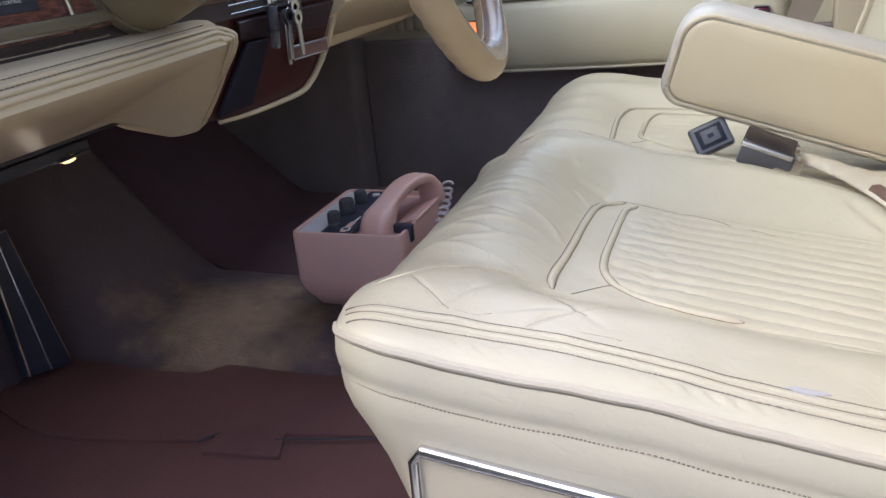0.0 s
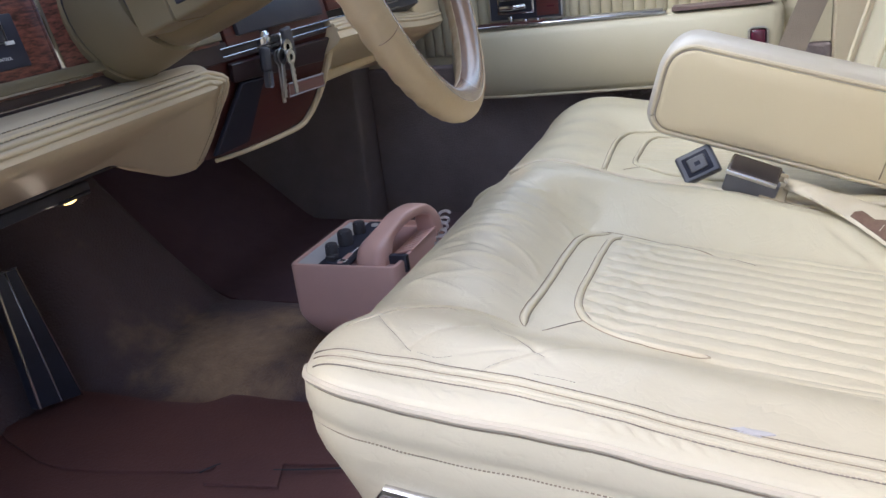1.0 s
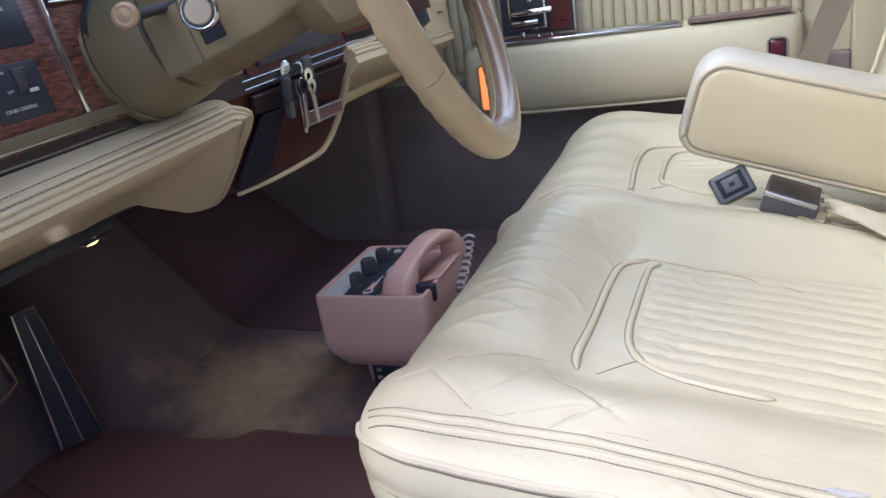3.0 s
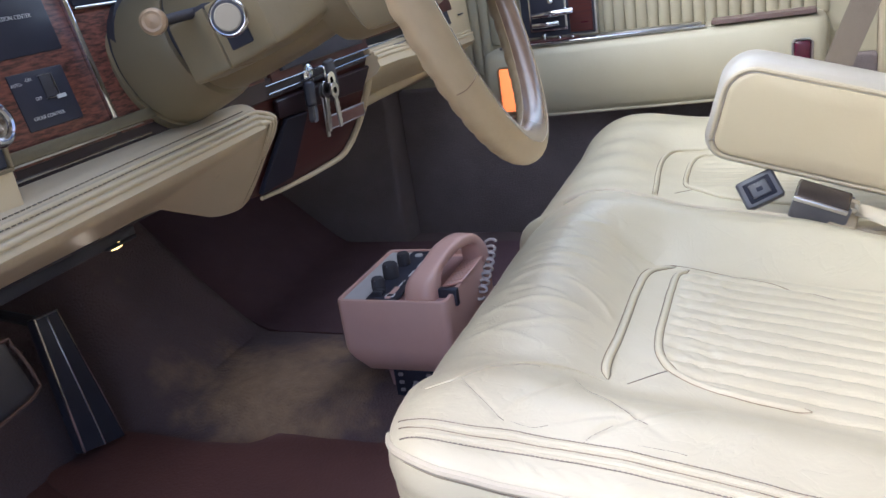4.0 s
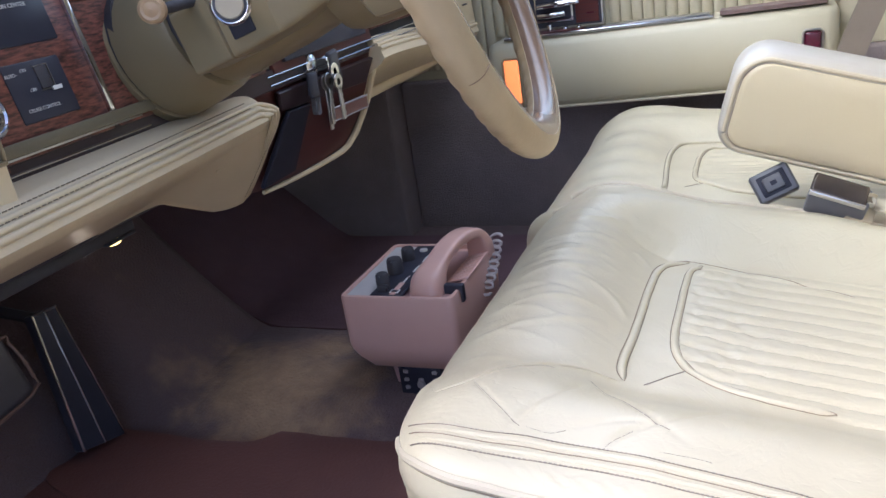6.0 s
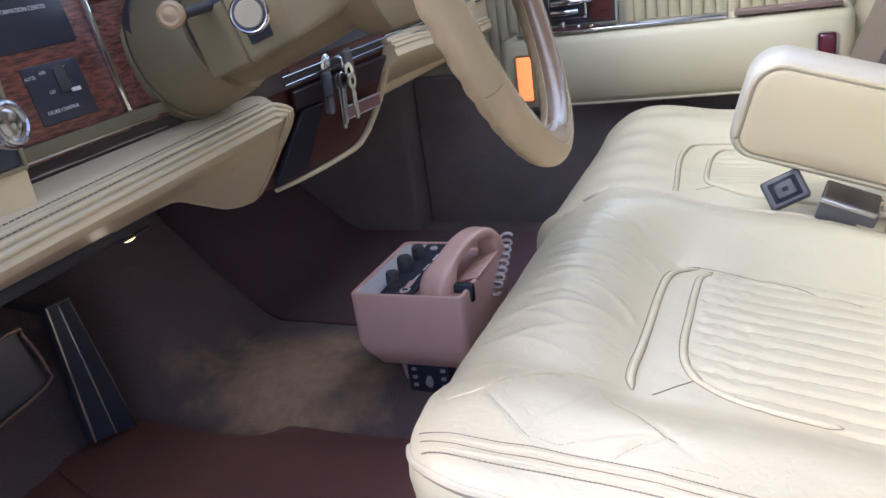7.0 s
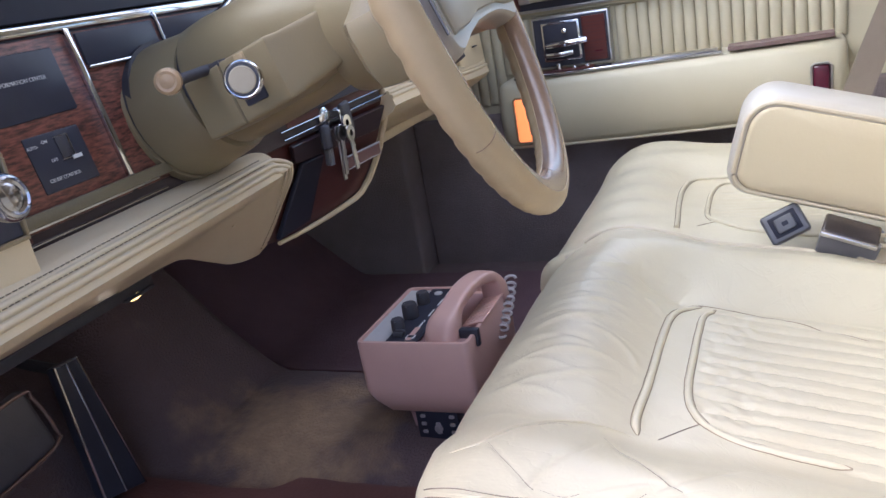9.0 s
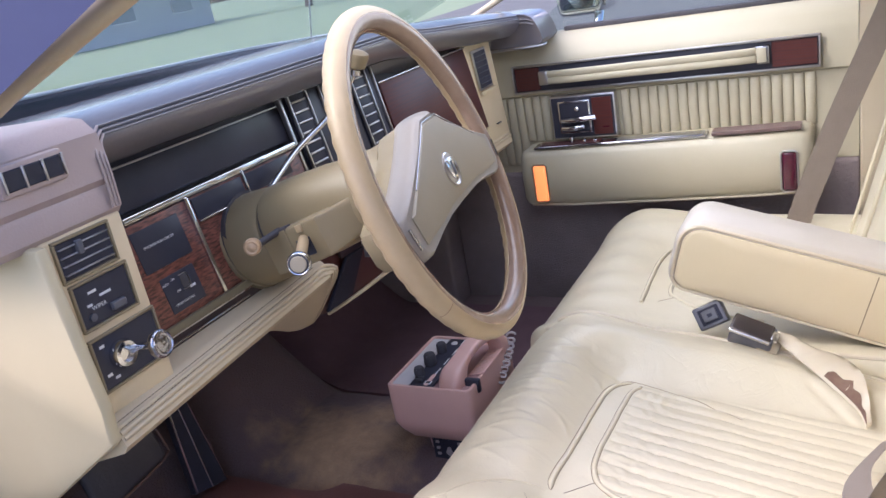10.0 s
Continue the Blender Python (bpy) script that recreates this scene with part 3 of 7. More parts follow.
# ---- dashboard ----
def build_dash():
    dash = thing("dashboard", "tan and wood-trimmed dashboard with a dark padded top and chrome strips", "dashboard", (-0.3, 0.07, 0.75))
    # padded top, falling a little towards the passenger's end
    def ring(y):
        dz = -0.083 * max(0.0, y - 0.12) * ramp01(y, 0.10, 0.30)
        prof = [(-0.63, 1.07), (-0.63, 1.124), (-0.50, 1.136), (-0.34, 1.148), (-0.24, 1.1525), (-0.215, 1.1515), (-0.2000, 1.1475), (-0.1920, 1.1430), (-0.1860, 1.1380), (-0.1825, 1.1335), (-0.1805, 1.1295), (-0.1800, 1.1250), (-0.1820, 1.1190),
                (-0.1870, 1.1120), (-0.194, 1.1050), (-0.203, 1.0985), (-0.213, 1.093), (-0.255, 1.091), (-0.26, 1.07)]
        return [(x, y, z + dz) for x, z in prof]
    ys = [-0.478 + 1.190 * i / 60 for i in range(61)]
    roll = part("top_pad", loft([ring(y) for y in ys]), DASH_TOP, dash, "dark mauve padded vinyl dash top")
    for k, inset in ((8, 0.0), (9, 0.0042), (10, 0.0084)):
        line = [Vector(ring(y)[k]) for y in ys]
        end = smooth_path([(-0.1592, -0.4905 + inset, 1.062), (-0.1588, -0.4900 + inset, 1.096), (-0.1622, -0.4880 + inset, 1.116 - inset * 0.5), (-0.1715, -0.4800 + inset, 1.1290 - inset * 0.7), tuple(line[1])], 0.004)
        part("ridge", sweep(line[1:], 0.0015, 8), DASH_TOP, roll, "raised stitched ridge")
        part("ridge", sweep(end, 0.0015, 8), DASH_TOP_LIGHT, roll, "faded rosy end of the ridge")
        if inset < 0.008:
            part("groove", sweep([p.lerp(Vector(ring(y)[k + 1]), 0.5) + Vector((0.0004, 0, 0.0004)) for p, y in zip(line[1:], ys[1:])], 0.0008, 6), BLACK_MATT, roll, "dark groove")
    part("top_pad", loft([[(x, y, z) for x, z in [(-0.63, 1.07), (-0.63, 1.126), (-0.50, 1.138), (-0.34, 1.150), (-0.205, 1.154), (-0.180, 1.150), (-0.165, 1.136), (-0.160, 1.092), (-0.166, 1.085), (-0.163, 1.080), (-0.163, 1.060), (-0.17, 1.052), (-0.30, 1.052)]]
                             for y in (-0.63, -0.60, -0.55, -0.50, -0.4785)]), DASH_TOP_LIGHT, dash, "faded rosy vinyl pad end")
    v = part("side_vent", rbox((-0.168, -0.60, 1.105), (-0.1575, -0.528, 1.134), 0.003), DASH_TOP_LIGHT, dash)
    part("backing", rbox((-0.160, -0.595, 1.110), (-0.1560, -0.533, 1.129), 0.001, 1), BLACK, v)
    for k in range(4):
        part("slat", rbox((-0.1570, -0.5965 + k * 0.0212, 1.109), (-0.1545, -0.5940 + k * 0.0212, 1.130), 0.0006, 1), CHROME_DULL, v)
    # body behind the faces
    part("body", prism([(-0.64, 0.86), (-0.64, 1.075), (-0.262, 1.08), (-0.252, 0.97), (-0.225, 0.86), (-0.33, 0.80), (-0.55, 0.80)], "y", -0.57, 0.560), BLACK_MATT, dash, "black inner dash body")

    def face(z):
        return -0.250 + (1.06 - z) * 0.19

    def panel(name, y0, y1, z0, z1, mat, t=0.008, proud=0.0, parent=None, label="", r=0.0015):
        c = [(face(z0) + proud, y0, z0), (face(z0) + proud, y1, z0), (face(z1) + proud, y1, z1), (face(z1) + proud, y0, z1)]
        return part(name, plate(c, t, r, 2), mat, parent or dash, label)
    hood = panel("instrument_window", -0.445, -0.088, 1.027, 1.094, BLACK, 0.004, -0.006, label="glossy black instrument window")
    panel("trim", -0.445, -0.095, 1.077, 1.0795, CHROME_DULL, 0.004, 0.002, hood)
    panel("trim", -0.425, -0.092, 1.016, 1.024, CHROME, 0.008, 0.002, label="chrome strip")
    panel("trim", -0.090, -0.084, 0.94, 1.090, CHROME_DULL, 0.008, 0.0, label="dull silver strip")
    w = panel("veneer", -0.455, -0.330, 0.878, 1.014, WOOD, 0.007, label="red-brown wood veneer")
    info = panel("information_panel", -0.425, -0.348, 0.956, 1.006, BLACK, 0.0042, 0.004, label="black panel with white lettering")
    cru = panel("cruise_panel", -0.413, -0.357, 0.901, 0.945, BLACK, 0.0042, 0.004, label="black cruise switch panel")
    nrm = Vector((1, 0, 0.19)).normalized()
    up = Vector((-0.19, 0, 1)).normalized()

    def word(text, y, z, h, p):
        writing(text, (face(z) + 0.0087, y, z), (0, 1, 0), up, h, WHITE, p)
    word("INFORMATION CENTER", -0.390, 0.9855, 0.0045, info)
    word("CRUISE CONTROL", -0.390, 0.9105, 0.0038, cru)
    word("AUTO-", -0.4075, 0.9375, 0.0036, cru)
    word("-ON", -0.3955, 0.9395, 0.0036, cru)
    word("OFF", -0.393, 0.9245, 0.0036, cru)
    panel("switch", -0.385, -0.373, 0.923, 0.941, BLACK_MATT, 0.003, 0.0065, cru)
    for z0, z1, y0, y1 in ((0.9405, 0.9412, -0.3855, -0.3725), (0.9225, 0.9232, -0.3855, -0.3725), (0.923, 0.941, -0.3729, -0.3722)):
        panel("switch_outline", y0, y1, z0, z1, CHROME_DULL, 0.0012, 0.0085, cru, r=0.0)
    panel("switch_mark", -0.376, -0.367, 0.921, 0.9240, WHITE, 0.001, 0.0090, cru, r=0.0)
    panel("trim", -0.3305, -0.3245, 0.8905, 1.018, CHROME, 0.008, 0.003, label="chrome divider strip")
    panel("veneer", -0.324, -0.092, 0.878, 1.014, WOOD, 0.007, label="red-brown wood veneer")
    g = panel("gauge_window", -0.320, -0.225, 0.986, 1.013, BLACK, 0.006, 0.004, label="glossy black gauge window")
    panel("trim", -0.321, -0.224, 0.983, 0.986, CHROME, 0.006, 0.006, g)
    g2 = panel("gauge_window", -0.216, -0.12, 0.986, 1.013, BLACK, 0.006, 0.004, label="glossy black gauge window")
    panel("trim", -0.2215, -0.2175, 0.98, 1.02, CHROME, 0.006, 0.006, g2)
    part("column_opening", lathe([(0, 0.066), (0.003, 0.066), (0.004, 0.064), (0.004, 0.0)], (-0.228, -0.249, 0.939), (1, 0, 0.19), 36), BLACK_MATT, dash, "black opening round the steering column")
    panel("ledge", -0.465, -0.095, 0.8815, 0.8915, OLIVE, 0.014, 0.0, label="olive plastic ledge")
    panel("trim", -0.465, -0.30, 0.8800, 0.8815, CHROME_DULL, 0.012, 0.0)
    # wood surround beside the switch column
    panel("veneer", -0.478, -0.448, 0.874, 1.09, WOOD_DARK, 0.012, 0.004, label="dark rosewood edge strip")
    # lower strip: black and maroon
    part("lower_strip", plate([(-0.220, -0.475, 0.858), (-0.220, 0.16, 0.858), (-0.222, 0.16, 0.880), (-0.222, -0.475, 0.880)], 0.012, 0.001, 1), WOOD_BLACK, dash, "near-black rosewood lower strip")
    part("trim", sweep([(-0.2085, -0.474, 0.8715), (-0.2085, -0.29, 0.8715)], 0.0013, 8), CHROME, dash)
    part("trim", sweep([(-0.2035, -0.10, 0.8655), (-0.2035, 0.42, 0.8665)], 0.0011, 8), CHROME_SMOKY, dash)
    part("trim", sweep([(-0.2055, -0.10, 0.8745), (-0.2055, 0.42, 0.8755)], 0.0010, 8), CHROME_SMOKY, dash)

    # switch column with its three recesses
    sw = part("switch_column", prism([(-0.578, 0.855), (-0.476, 0.855), (-0.480, 1.056), (-0.580, 1.056)], "x", -0.24, -0.165, 0.004, 3), DASH_CREAM, dash, "cream plastic switch column")

    def recess(y0, y1, z0, z1):
        b = part("switch_plate", rbox((-0.1675, y0, z0), (-0.1635, y1, z1), 0.001, 1), BLACK, dash, "black switch plate")
        fr = bmesh.new()
        for lo, hi in (((y0 - 0.003, z0 - 0.003), (y1 + 0.003, z0)), ((y0 - 0.003, z1), (y1 + 0.003, z1 + 0.003)), ((y0 - 0.003, z0), (y0, z1)), ((y1, z0), (y1 + 0.003, z1))):
            rbox((-0.166, lo[0], lo[1]), (-0.1615, hi[0], hi[1]), 0.0007, 1, fr)
        part("frame", fr, COLUMN, b)
        return b
    a = recess(-0.566, -0.503, 1.013, 1.050)
    for k in range(4):
        part("slat", rbox((-0.1640, -0.564, 1.0175 + k * 0.0085), (-0.1605, -0.505, 1.0187 + k * 0.0085), 0.0004, 1), CHROME_DULL, a)
    part("vent_tab", rbox((-0.1640, -0.545, 1.033), (-0.158, -0.538, 1.047), 0.001, 1), GUNMETAL, a)
    b = recess(-0.563, -0.497, 0.960, 1.004)
    for y, z, wd in ((-0.548, 0.992, 0.010), (-0.536, 0.985, 0.014), (-0.553, 0.980, 0.006)):
        part("marking", rbox((-0.1640, y, z), (-0.1628, y + wd, z + 0.0025), 0.0, 1), WHITE, b)
    writing("WIPER", (-0.1626, -0.540, 0.977), (0, 1, 0), (0, 0, 1), 0.0062, WHITE, b)
    part("slider", rbox((-0.1640, -0.528, 0.966), (-0.158, -0.511, 0.974), 0.001, 1), GUNMETAL, b)
    part("knob", lathe([(0, 0.004), (0.003, 0.004), (0.0035, 0.003)], (-0.1640, -0.551, 0.969), (1, 0, 0), 14), GUNMETAL, b)
    c = recess(-0.563, -0.482, 0.893, 0.946)
    part("dial", lathe([(0, 0.015), (0.004, 0.0155), (0.010, 0.013), (0.011, 0.009), (0.006, 0.007)], (-0.1640, -0.534, 0.921), (1, 0, 0), 28), CHROME, c, "chrome dial collar")
    part("shaft", lathe([(0, 0.004), (0.045, 0.004)], (-0.160, -0.524, 0.921), (1, 0.12, 0.16), 12), CHROME, c)
    kn = part("headlamp_knob", lathe([(0, 0.008), (0.003, 0.0135), (0.009, 0.0148), (0.0105, 0.0142), (0.0112, 0.0130), (0.0125, 0.0128), (0.0132, 0.0112), (0.0118, 0.0104), (0.0112, 0.0085), (0.0125, 0.005), (0.013, 0.0)], (-0.122, -0.525, 0.928), (1, 0.12, 0.16), 30), CHROME_SMOKY, c, "fluted chrome pull knob")
    for y, z in ((-0.556, 0.936), (-0.557, 0.905), (-0.549, 0.899)):
        part("marking", rbox((-0.1640, y, z), (-0.1628, y + 0.006, z + 0.003), 0.0, 1), WHITE, c)
    # end cap facing the open door
    part("end_cap", prism([(-0.150, 1.056), (-0.139, 0.890), (-0.140, 0.852), (-0.27, 0.764), (-0.40, 0.742), (-0.64, 0.735), (-0.64, 1.056)], "y", -0.594, -0.5805, 0.004, 2), leather("cream_cap_vinyl", (0.62, 0.535, 0.345), (0.565, 0.48, 0.30), 0.45, 0.10), dash, "broad cream end cap")
    # lower stitched pad
    ridges = [(-0.245, 0.866), (-0.215, 0.868), (-0.200, 0.8675), (-0.1945, 0.8662), (-0.1905, 0.8640), (-0.1875, 0.8618), (-0.1850, 0.8594), (-0.1828, 0.8568), (-0.1810, 0.8540), (-0.1795, 0.8508), (-0.1783, 0.8470), (-0.1765, 0.842),
              (-0.183, 0.834), (-0.215, 0.817), (-0.300, 0.772), (-0.310, 0.772)]
    def slope(z):
        return -0.1725 - 0.72 * (0.847 - z)
    def swing(x, y):
        return x + 0.037 * min(1, max(0, (-y - 0.12) / 0.46)) * ramp01(x, -0.235, -0.198)
    cols = [[(swing(x, y), y, z) for x, z in ridges] for y in [-0.580 + 0.417 * i / 24 for i in range(25)]]
    for k in range(1, 6):
        a = radians(18 * k)
        w, col = min(1.0, 1.3 * math.sin(a)), []
        for q, (x, z) in enumerate(ridges):
            if 2 <= q <= 11:
                e = radians(90 - 90 * (q - 2) / 9)
                x, z = x + (-0.200 + 0.0235 * math.cos(e) - x) * w, z + (0.842 + 0.0255 * math.sin(e) - z) * w
            col.append((swing(x, -0.13) - 0.040 * (1 - math.cos(a)), -0.163 + 0.026 * math.sin(a), z - 0.016 * (1 - math.cos(a)) * ramp01(z, 0.80, 0.86)))
        cols.append(col)
    pad = part("lower_pad", loft(cols), TAN, dash, "tan stitched lower pad", sharp=50)
    for i, (rx, rz) in enumerate(((-0.1862, 0.8596), (-0.1822, 0.8552), (-0.1790, 0.8500))):
        d, rr = 0.0050 * i, 0.0028
        line = [(swing(rx, y), y, rz) for y in [-0.578 + 0.403 * k / 30 for k in range(31)]]
        line += [(swing(rx, -0.168) + 0.0004 * i, -0.1645 - d * 0.7, rz - 0.0008), (0.5 * swing(rx, -0.150) + 0.5 * slope(0.845) - 0.001, -0.1505 - d * 0.9, rz - 0.0050), (slope(0.843) + 0.0012, -0.1425 - d, 0.8480 - 0.0012 * i), (slope(0.836) + 0.0012, -0.1395 - d, 0.8365), (slope(0.824) + 0.0008, -0.1360 - d, 0.824), (slope(0.808) - 0.0004, -0.1315 - d, 0.808), (slope(0.794) - 0.003, -0.1275 - d, 0.794)]
        path = smooth_path(line, 0.005)
        part("roll", sweep(path, rr, 10, radii=[rr * min(1.0, 0.05 + (len(path) - 1 - k) / (9 + 5 * i)) for k in range(len(path))]), TAN, pad, "padded stitched roll")
    st = bmesh.new()
    for row_x, row_z in ((-0.1895, 0.8634), (-0.1836, 0.8580)):
        for k in range(72):
            y = -0.575 + k * 0.0055
            sweep([(swing(row_x, y), y, row_z + 0.0006), (swing(row_x, y), y + 0.0034, row_z + 0.0006)], 0.0005, 5, bm=st)
    tagged(part("stitching", st, GROOVE, pad, "dark stitches"), kind="stuff")
    def rounded(pts, r, n=5):
        """Turns each corner of an outline into a small arc."""
        out = []
        for q in range(len(pts)):
            a, b, d = Vector(pts[q - 1]), Vector(pts[q]), Vector(pts[(q + 1) % len(pts)])
            p0, p1 = b + (a - b).normalized() * r, b + (d - b).normalized() * r
            out += [tuple(p0.lerp(b, w / n).lerp(b.lerp(p1, w / n), w / n)) for w in range(n + 1)]
        return out
    tops = smooth_path([(-0.1755, -0.315, 0.842), (-0.1745, -0.26, 0.845), (-0.1735, -0.20, 0.847), (-0.1735, -0.162, 0.847), (-0.1745, -0.144, 0.846), (-0.179, -0.1350, 0.843), (-0.186, -0.1310, 0.840)], 0.008)
    feet = smooth_path([(-0.292, -0.300, 0.776), (-0.281, -0.225, 0.779), (-0.280, -0.178, 0.762), (-0.276, -0.140, 0.742), (-0.266, -0.108, 0.740), (-0.262, -0.096, 0.746), (-0.266, -0.090, 0.752)], 0.008)
    rings = []
    for k in range(25):
        a, b = tops[round(k / 24 * (len(tops) - 1))], feet[round(k / 24 * (len(feet) - 1))]
        sheet = [a.lerp(b, f) + Vector((0.0035 * math.sin(math.pi * f), 0, 0)) for f in (0.0, 0.04, 0.12, 0.3, 0.5, 0.7, 0.88, 0.96, 1.0)]
        rings.append([a + Vector((-0.060, 0.0, 0.006)), a + Vector((-0.012, 0.0, 0.007)), a + Vector((-0.003, 0.0, 0.004))] + sheet + [b + Vector((-0.003, 0.0, -0.003)), b + Vector((-0.010, 0.0, -0.004)), b + Vector((-0.06, 0.0, 0.004))])
    knee = part("knee_bolster", loft(rings), TAN, dash, "tan knee bolster below the column", sharp=60)
    for k0, fill in ((20, 0.55),):
        line = [Vector(rings[k0][q]).lerp(Vector(rings[k0 + 1][q]), 0.5) + Vector((0.0012, 0, 0.0002)) for q in range(4, 11)]
        st = bmesh.new()
        fine = smooth_path(line, 0.0042)
        for p, q in zip(fine, fine[1:]):
            sweep([p, p.lerp(q, 0.6 if fill < 1 else 1.0)], 0.00045, 5, bm=st)
        tagged(part("stitching", st, GROOVE, knee, "brown stitches"), kind="stuff")
    part("screw_cover", lathe([(0, 0.004), (0.0012, 0.0036), (0.0016, 0.0)], Vector((-0.1735, -0.2, 0.847)).lerp(Vector((-0.280, -0.178, 0.762)), 0.55) + Vector((0.0035, 0, 0)), (1, 0, -1.1), 12), TAN, knee)
    part("underside", rbox((-0.60, -0.58, 0.762), (-0.318, -0.13, 0.785), 0.003, 1), BLACK_MATT, dash, "black under-dash panel")
    part("underside", rbox((-0.62, -0.58, 0.738), (-0.350, -0.195, 0.752), 0.004, 2), BLACK_MATT, dash, "black under-dash panel")
    # ashtray console, leaning forward at its foot
    def lean(z):
        return -0.207 - 0.42 * (0.862 - z)

    def slab(name, yz, lift, mat, parent, label="", t=0.006):
        return part(name, plate([(lean(z) + lift, y, z) for y, z in yz], t, 0.001, 1), mat, parent, label)
    edge = rounded([(-0.130, 0.866), (0.172, 0.866), (0.180, 0.815), (0.174, 0.770), (0.146, 0.738), (0.080, 0.734), (-0.010, 0.737), (-0.100, 0.745)], 0.008, 3)
    con = part("console", loft([[(lean(z) - d, y, z) for y, z in edge] for d in (0.14, 0.004)]), WOOD_DARK, dash, "dark rosewood console below the ignition")
    slab("inlay", [(-0.090, 0.749), (-0.016, 0.749), (-0.004, 0.828), (-0.055, 0.830)], 0.000, INK, con, "glossy black inlay")
    slab("inlay", [(-0.072, 0.834), (0.158, 0.822), (0.164, 0.853), (-0.085, 0.857)], -0.001, WOOD_BLACK, con, "near-black rosewood band")
    pull = slab("ashtray_pull", [(0.066, 0.787), (0.172, 0.783), (0.157, 0.803), (0.056, 0.807)], 0.005, shader("copper_brown_pull", (0.27, 0.155, 0.140), 0.3, second=(0.22, 0.12, 0.11), scale=30), con, "copper-brown pull with a silver edge", 0.005)
    part("trim", sweep([(lean(z) + 0.0102, y, z) for y, z in ((0.0575, 0.8065), (0.067, 0.7875), (0.171, 0.7835), (0.1565, 0.8025), (0.0575, 0.8065))], 0.0008, 6), CHROME_DULL, pull, "thin silver outline")
    lip = [(lean(z) + 0.001, y, z) for y, z in ((-0.080, 0.740), (-0.012, 0.734), (0.080, 0.731), (0.146, 0.735), (0.176, 0.768), (0.183, 0.815), (0.176, 0.862))]
    lip = smooth_path(lip, 0.02)
    part("console_lip", sweep(lip, 0.005, 8, radii=[0.0026 + 0.0030 * k / len(lip) for k in range(len(lip))]), TAN, con, "tan moulded lip")
    # passenger's lower pad
    def far(x, y, z):
        k = ramp01(y, 0.17, 0.69)
        return (x - 0.015 - 0.040 * k, y, z + 0.006 - 0.036 * k)
    far_ys = [0.168 + 0.530 * i / 14 for i in range(15)]
    part("lower_pad", loft([[far(x, y, z) for x, z in ridges] for y in far_ys]), TAN, dash, "tan ribbed lower pad")
    for rx, rz in ((-0.1985, 0.8668), (-0.1915, 0.8642), (-0.1858, 0.8600), (-0.1812, 0.8548)):
        part("roll", sweep([far(rx, y, rz) for y in far_ys], 0.0033, 8), TAN, dash, "padded stitched roll")
    part("glovebox_base", rbox((-0.55, 0.17, 0.768), (-0.29, 0.69, 0.785), 0.006, 2), TAN, dash)
    # centre vents
    for y0, y1 in ((-0.074, 0.010), (0.096, 0.168)):
        vb = panel("centre_vent", y0, y1, 0.955, 1.086, BLACK, 0.006, 0.002, label="black air vent with silver fins")
        for k in range(8):
            z = 0.966 + k * 0.0155
            panel("slat", y0 + 0.006, y0 + 0.042, z, z + 0.003, CHROME_DULL, 0.004, 0.008, vb)
        for yy in (y0, y0 + 0.046, y1 - 0.004):
            panel("frame", yy, yy + 0.004, 0.953, 1.088, CHROME_DULL, 0.006, 0.006, vb)
    panel("centre_panel", 0.014, 0.092, 0.955, 1.086, BLACK_MATT, 0.006, 0.0)
    panel("centre_panel", -0.080, 0.172, 0.872, 0.950, WOOD_DARK, 0.006, 0.002, label="dark rosewood centre panel")
    radio = panel("radio", -0.060, 0.150, 0.884, 0.940, BLACK, 0.006, 0.008, label="black radio front with a chrome edge")
    panel("trim", -0.060, 0.150, 0.939, 0.942, CHROME, 0.004, 0.014, radio)
    gl = panel("glovebox_door", 0.180, 0.530, 0.885, 1.052, WOOD_DARK, 0.008, 0.0, label="dark rosewood glovebox door")
    panel("trim", 0.176, 0.532, 1.053, 1.0565, CHROME, 0.008, 0.004)
    panel("lock", 0.394, 0.412, 0.985, 0.999, CHROME_DULL, 0.004, 0.008, gl, "small square silver lock")
    rp = part("switch_column", prism([(0.578, 0.805), (0.716, 0.805), (0.664, 1.062), (0.526, 1.066)], "x", -0.40, -0.240, 0.006, 3), DASH_CREAM, dash, "cream passenger vent column")

    def tilted(y, z):
        return y + (1.05 - z) * 0.20, z
    def on_column(name, y0, y1, z0, z1, lift, mat, parent, label=""):
        return part(name, plate([(-0.240 + lift, *tilted(y, z)) for y, z in ((y0, z0), (y1, z0), (y1, z1), (y0, z1))], 0.004, 0.0006, 1), mat, parent, label)
    vb = on_column("side_vent", 0.553, 0.622, 0.955, 1.043, 0.002, CHROME_DULL, rp, "slim air vent with a silver frame")
    on_column("backing", 0.558, 0.617, 0.960, 1.038, 0.003, BLACK, vb)
    for k in range(6):
        on_column("slat", 0.558, 0.617, 0.968 + k * 0.012, 0.9695 + k * 0.012, 0.0045, GUNMETAL, vb)
    on_column("ledge", 0.556, 0.630, 0.944, 0.951, 0.003, DASH_CREAM, rp)
    on_column("slot", 0.600, 0.622, 0.866, 0.8685, 0.001, BLACK_MATT, rp)


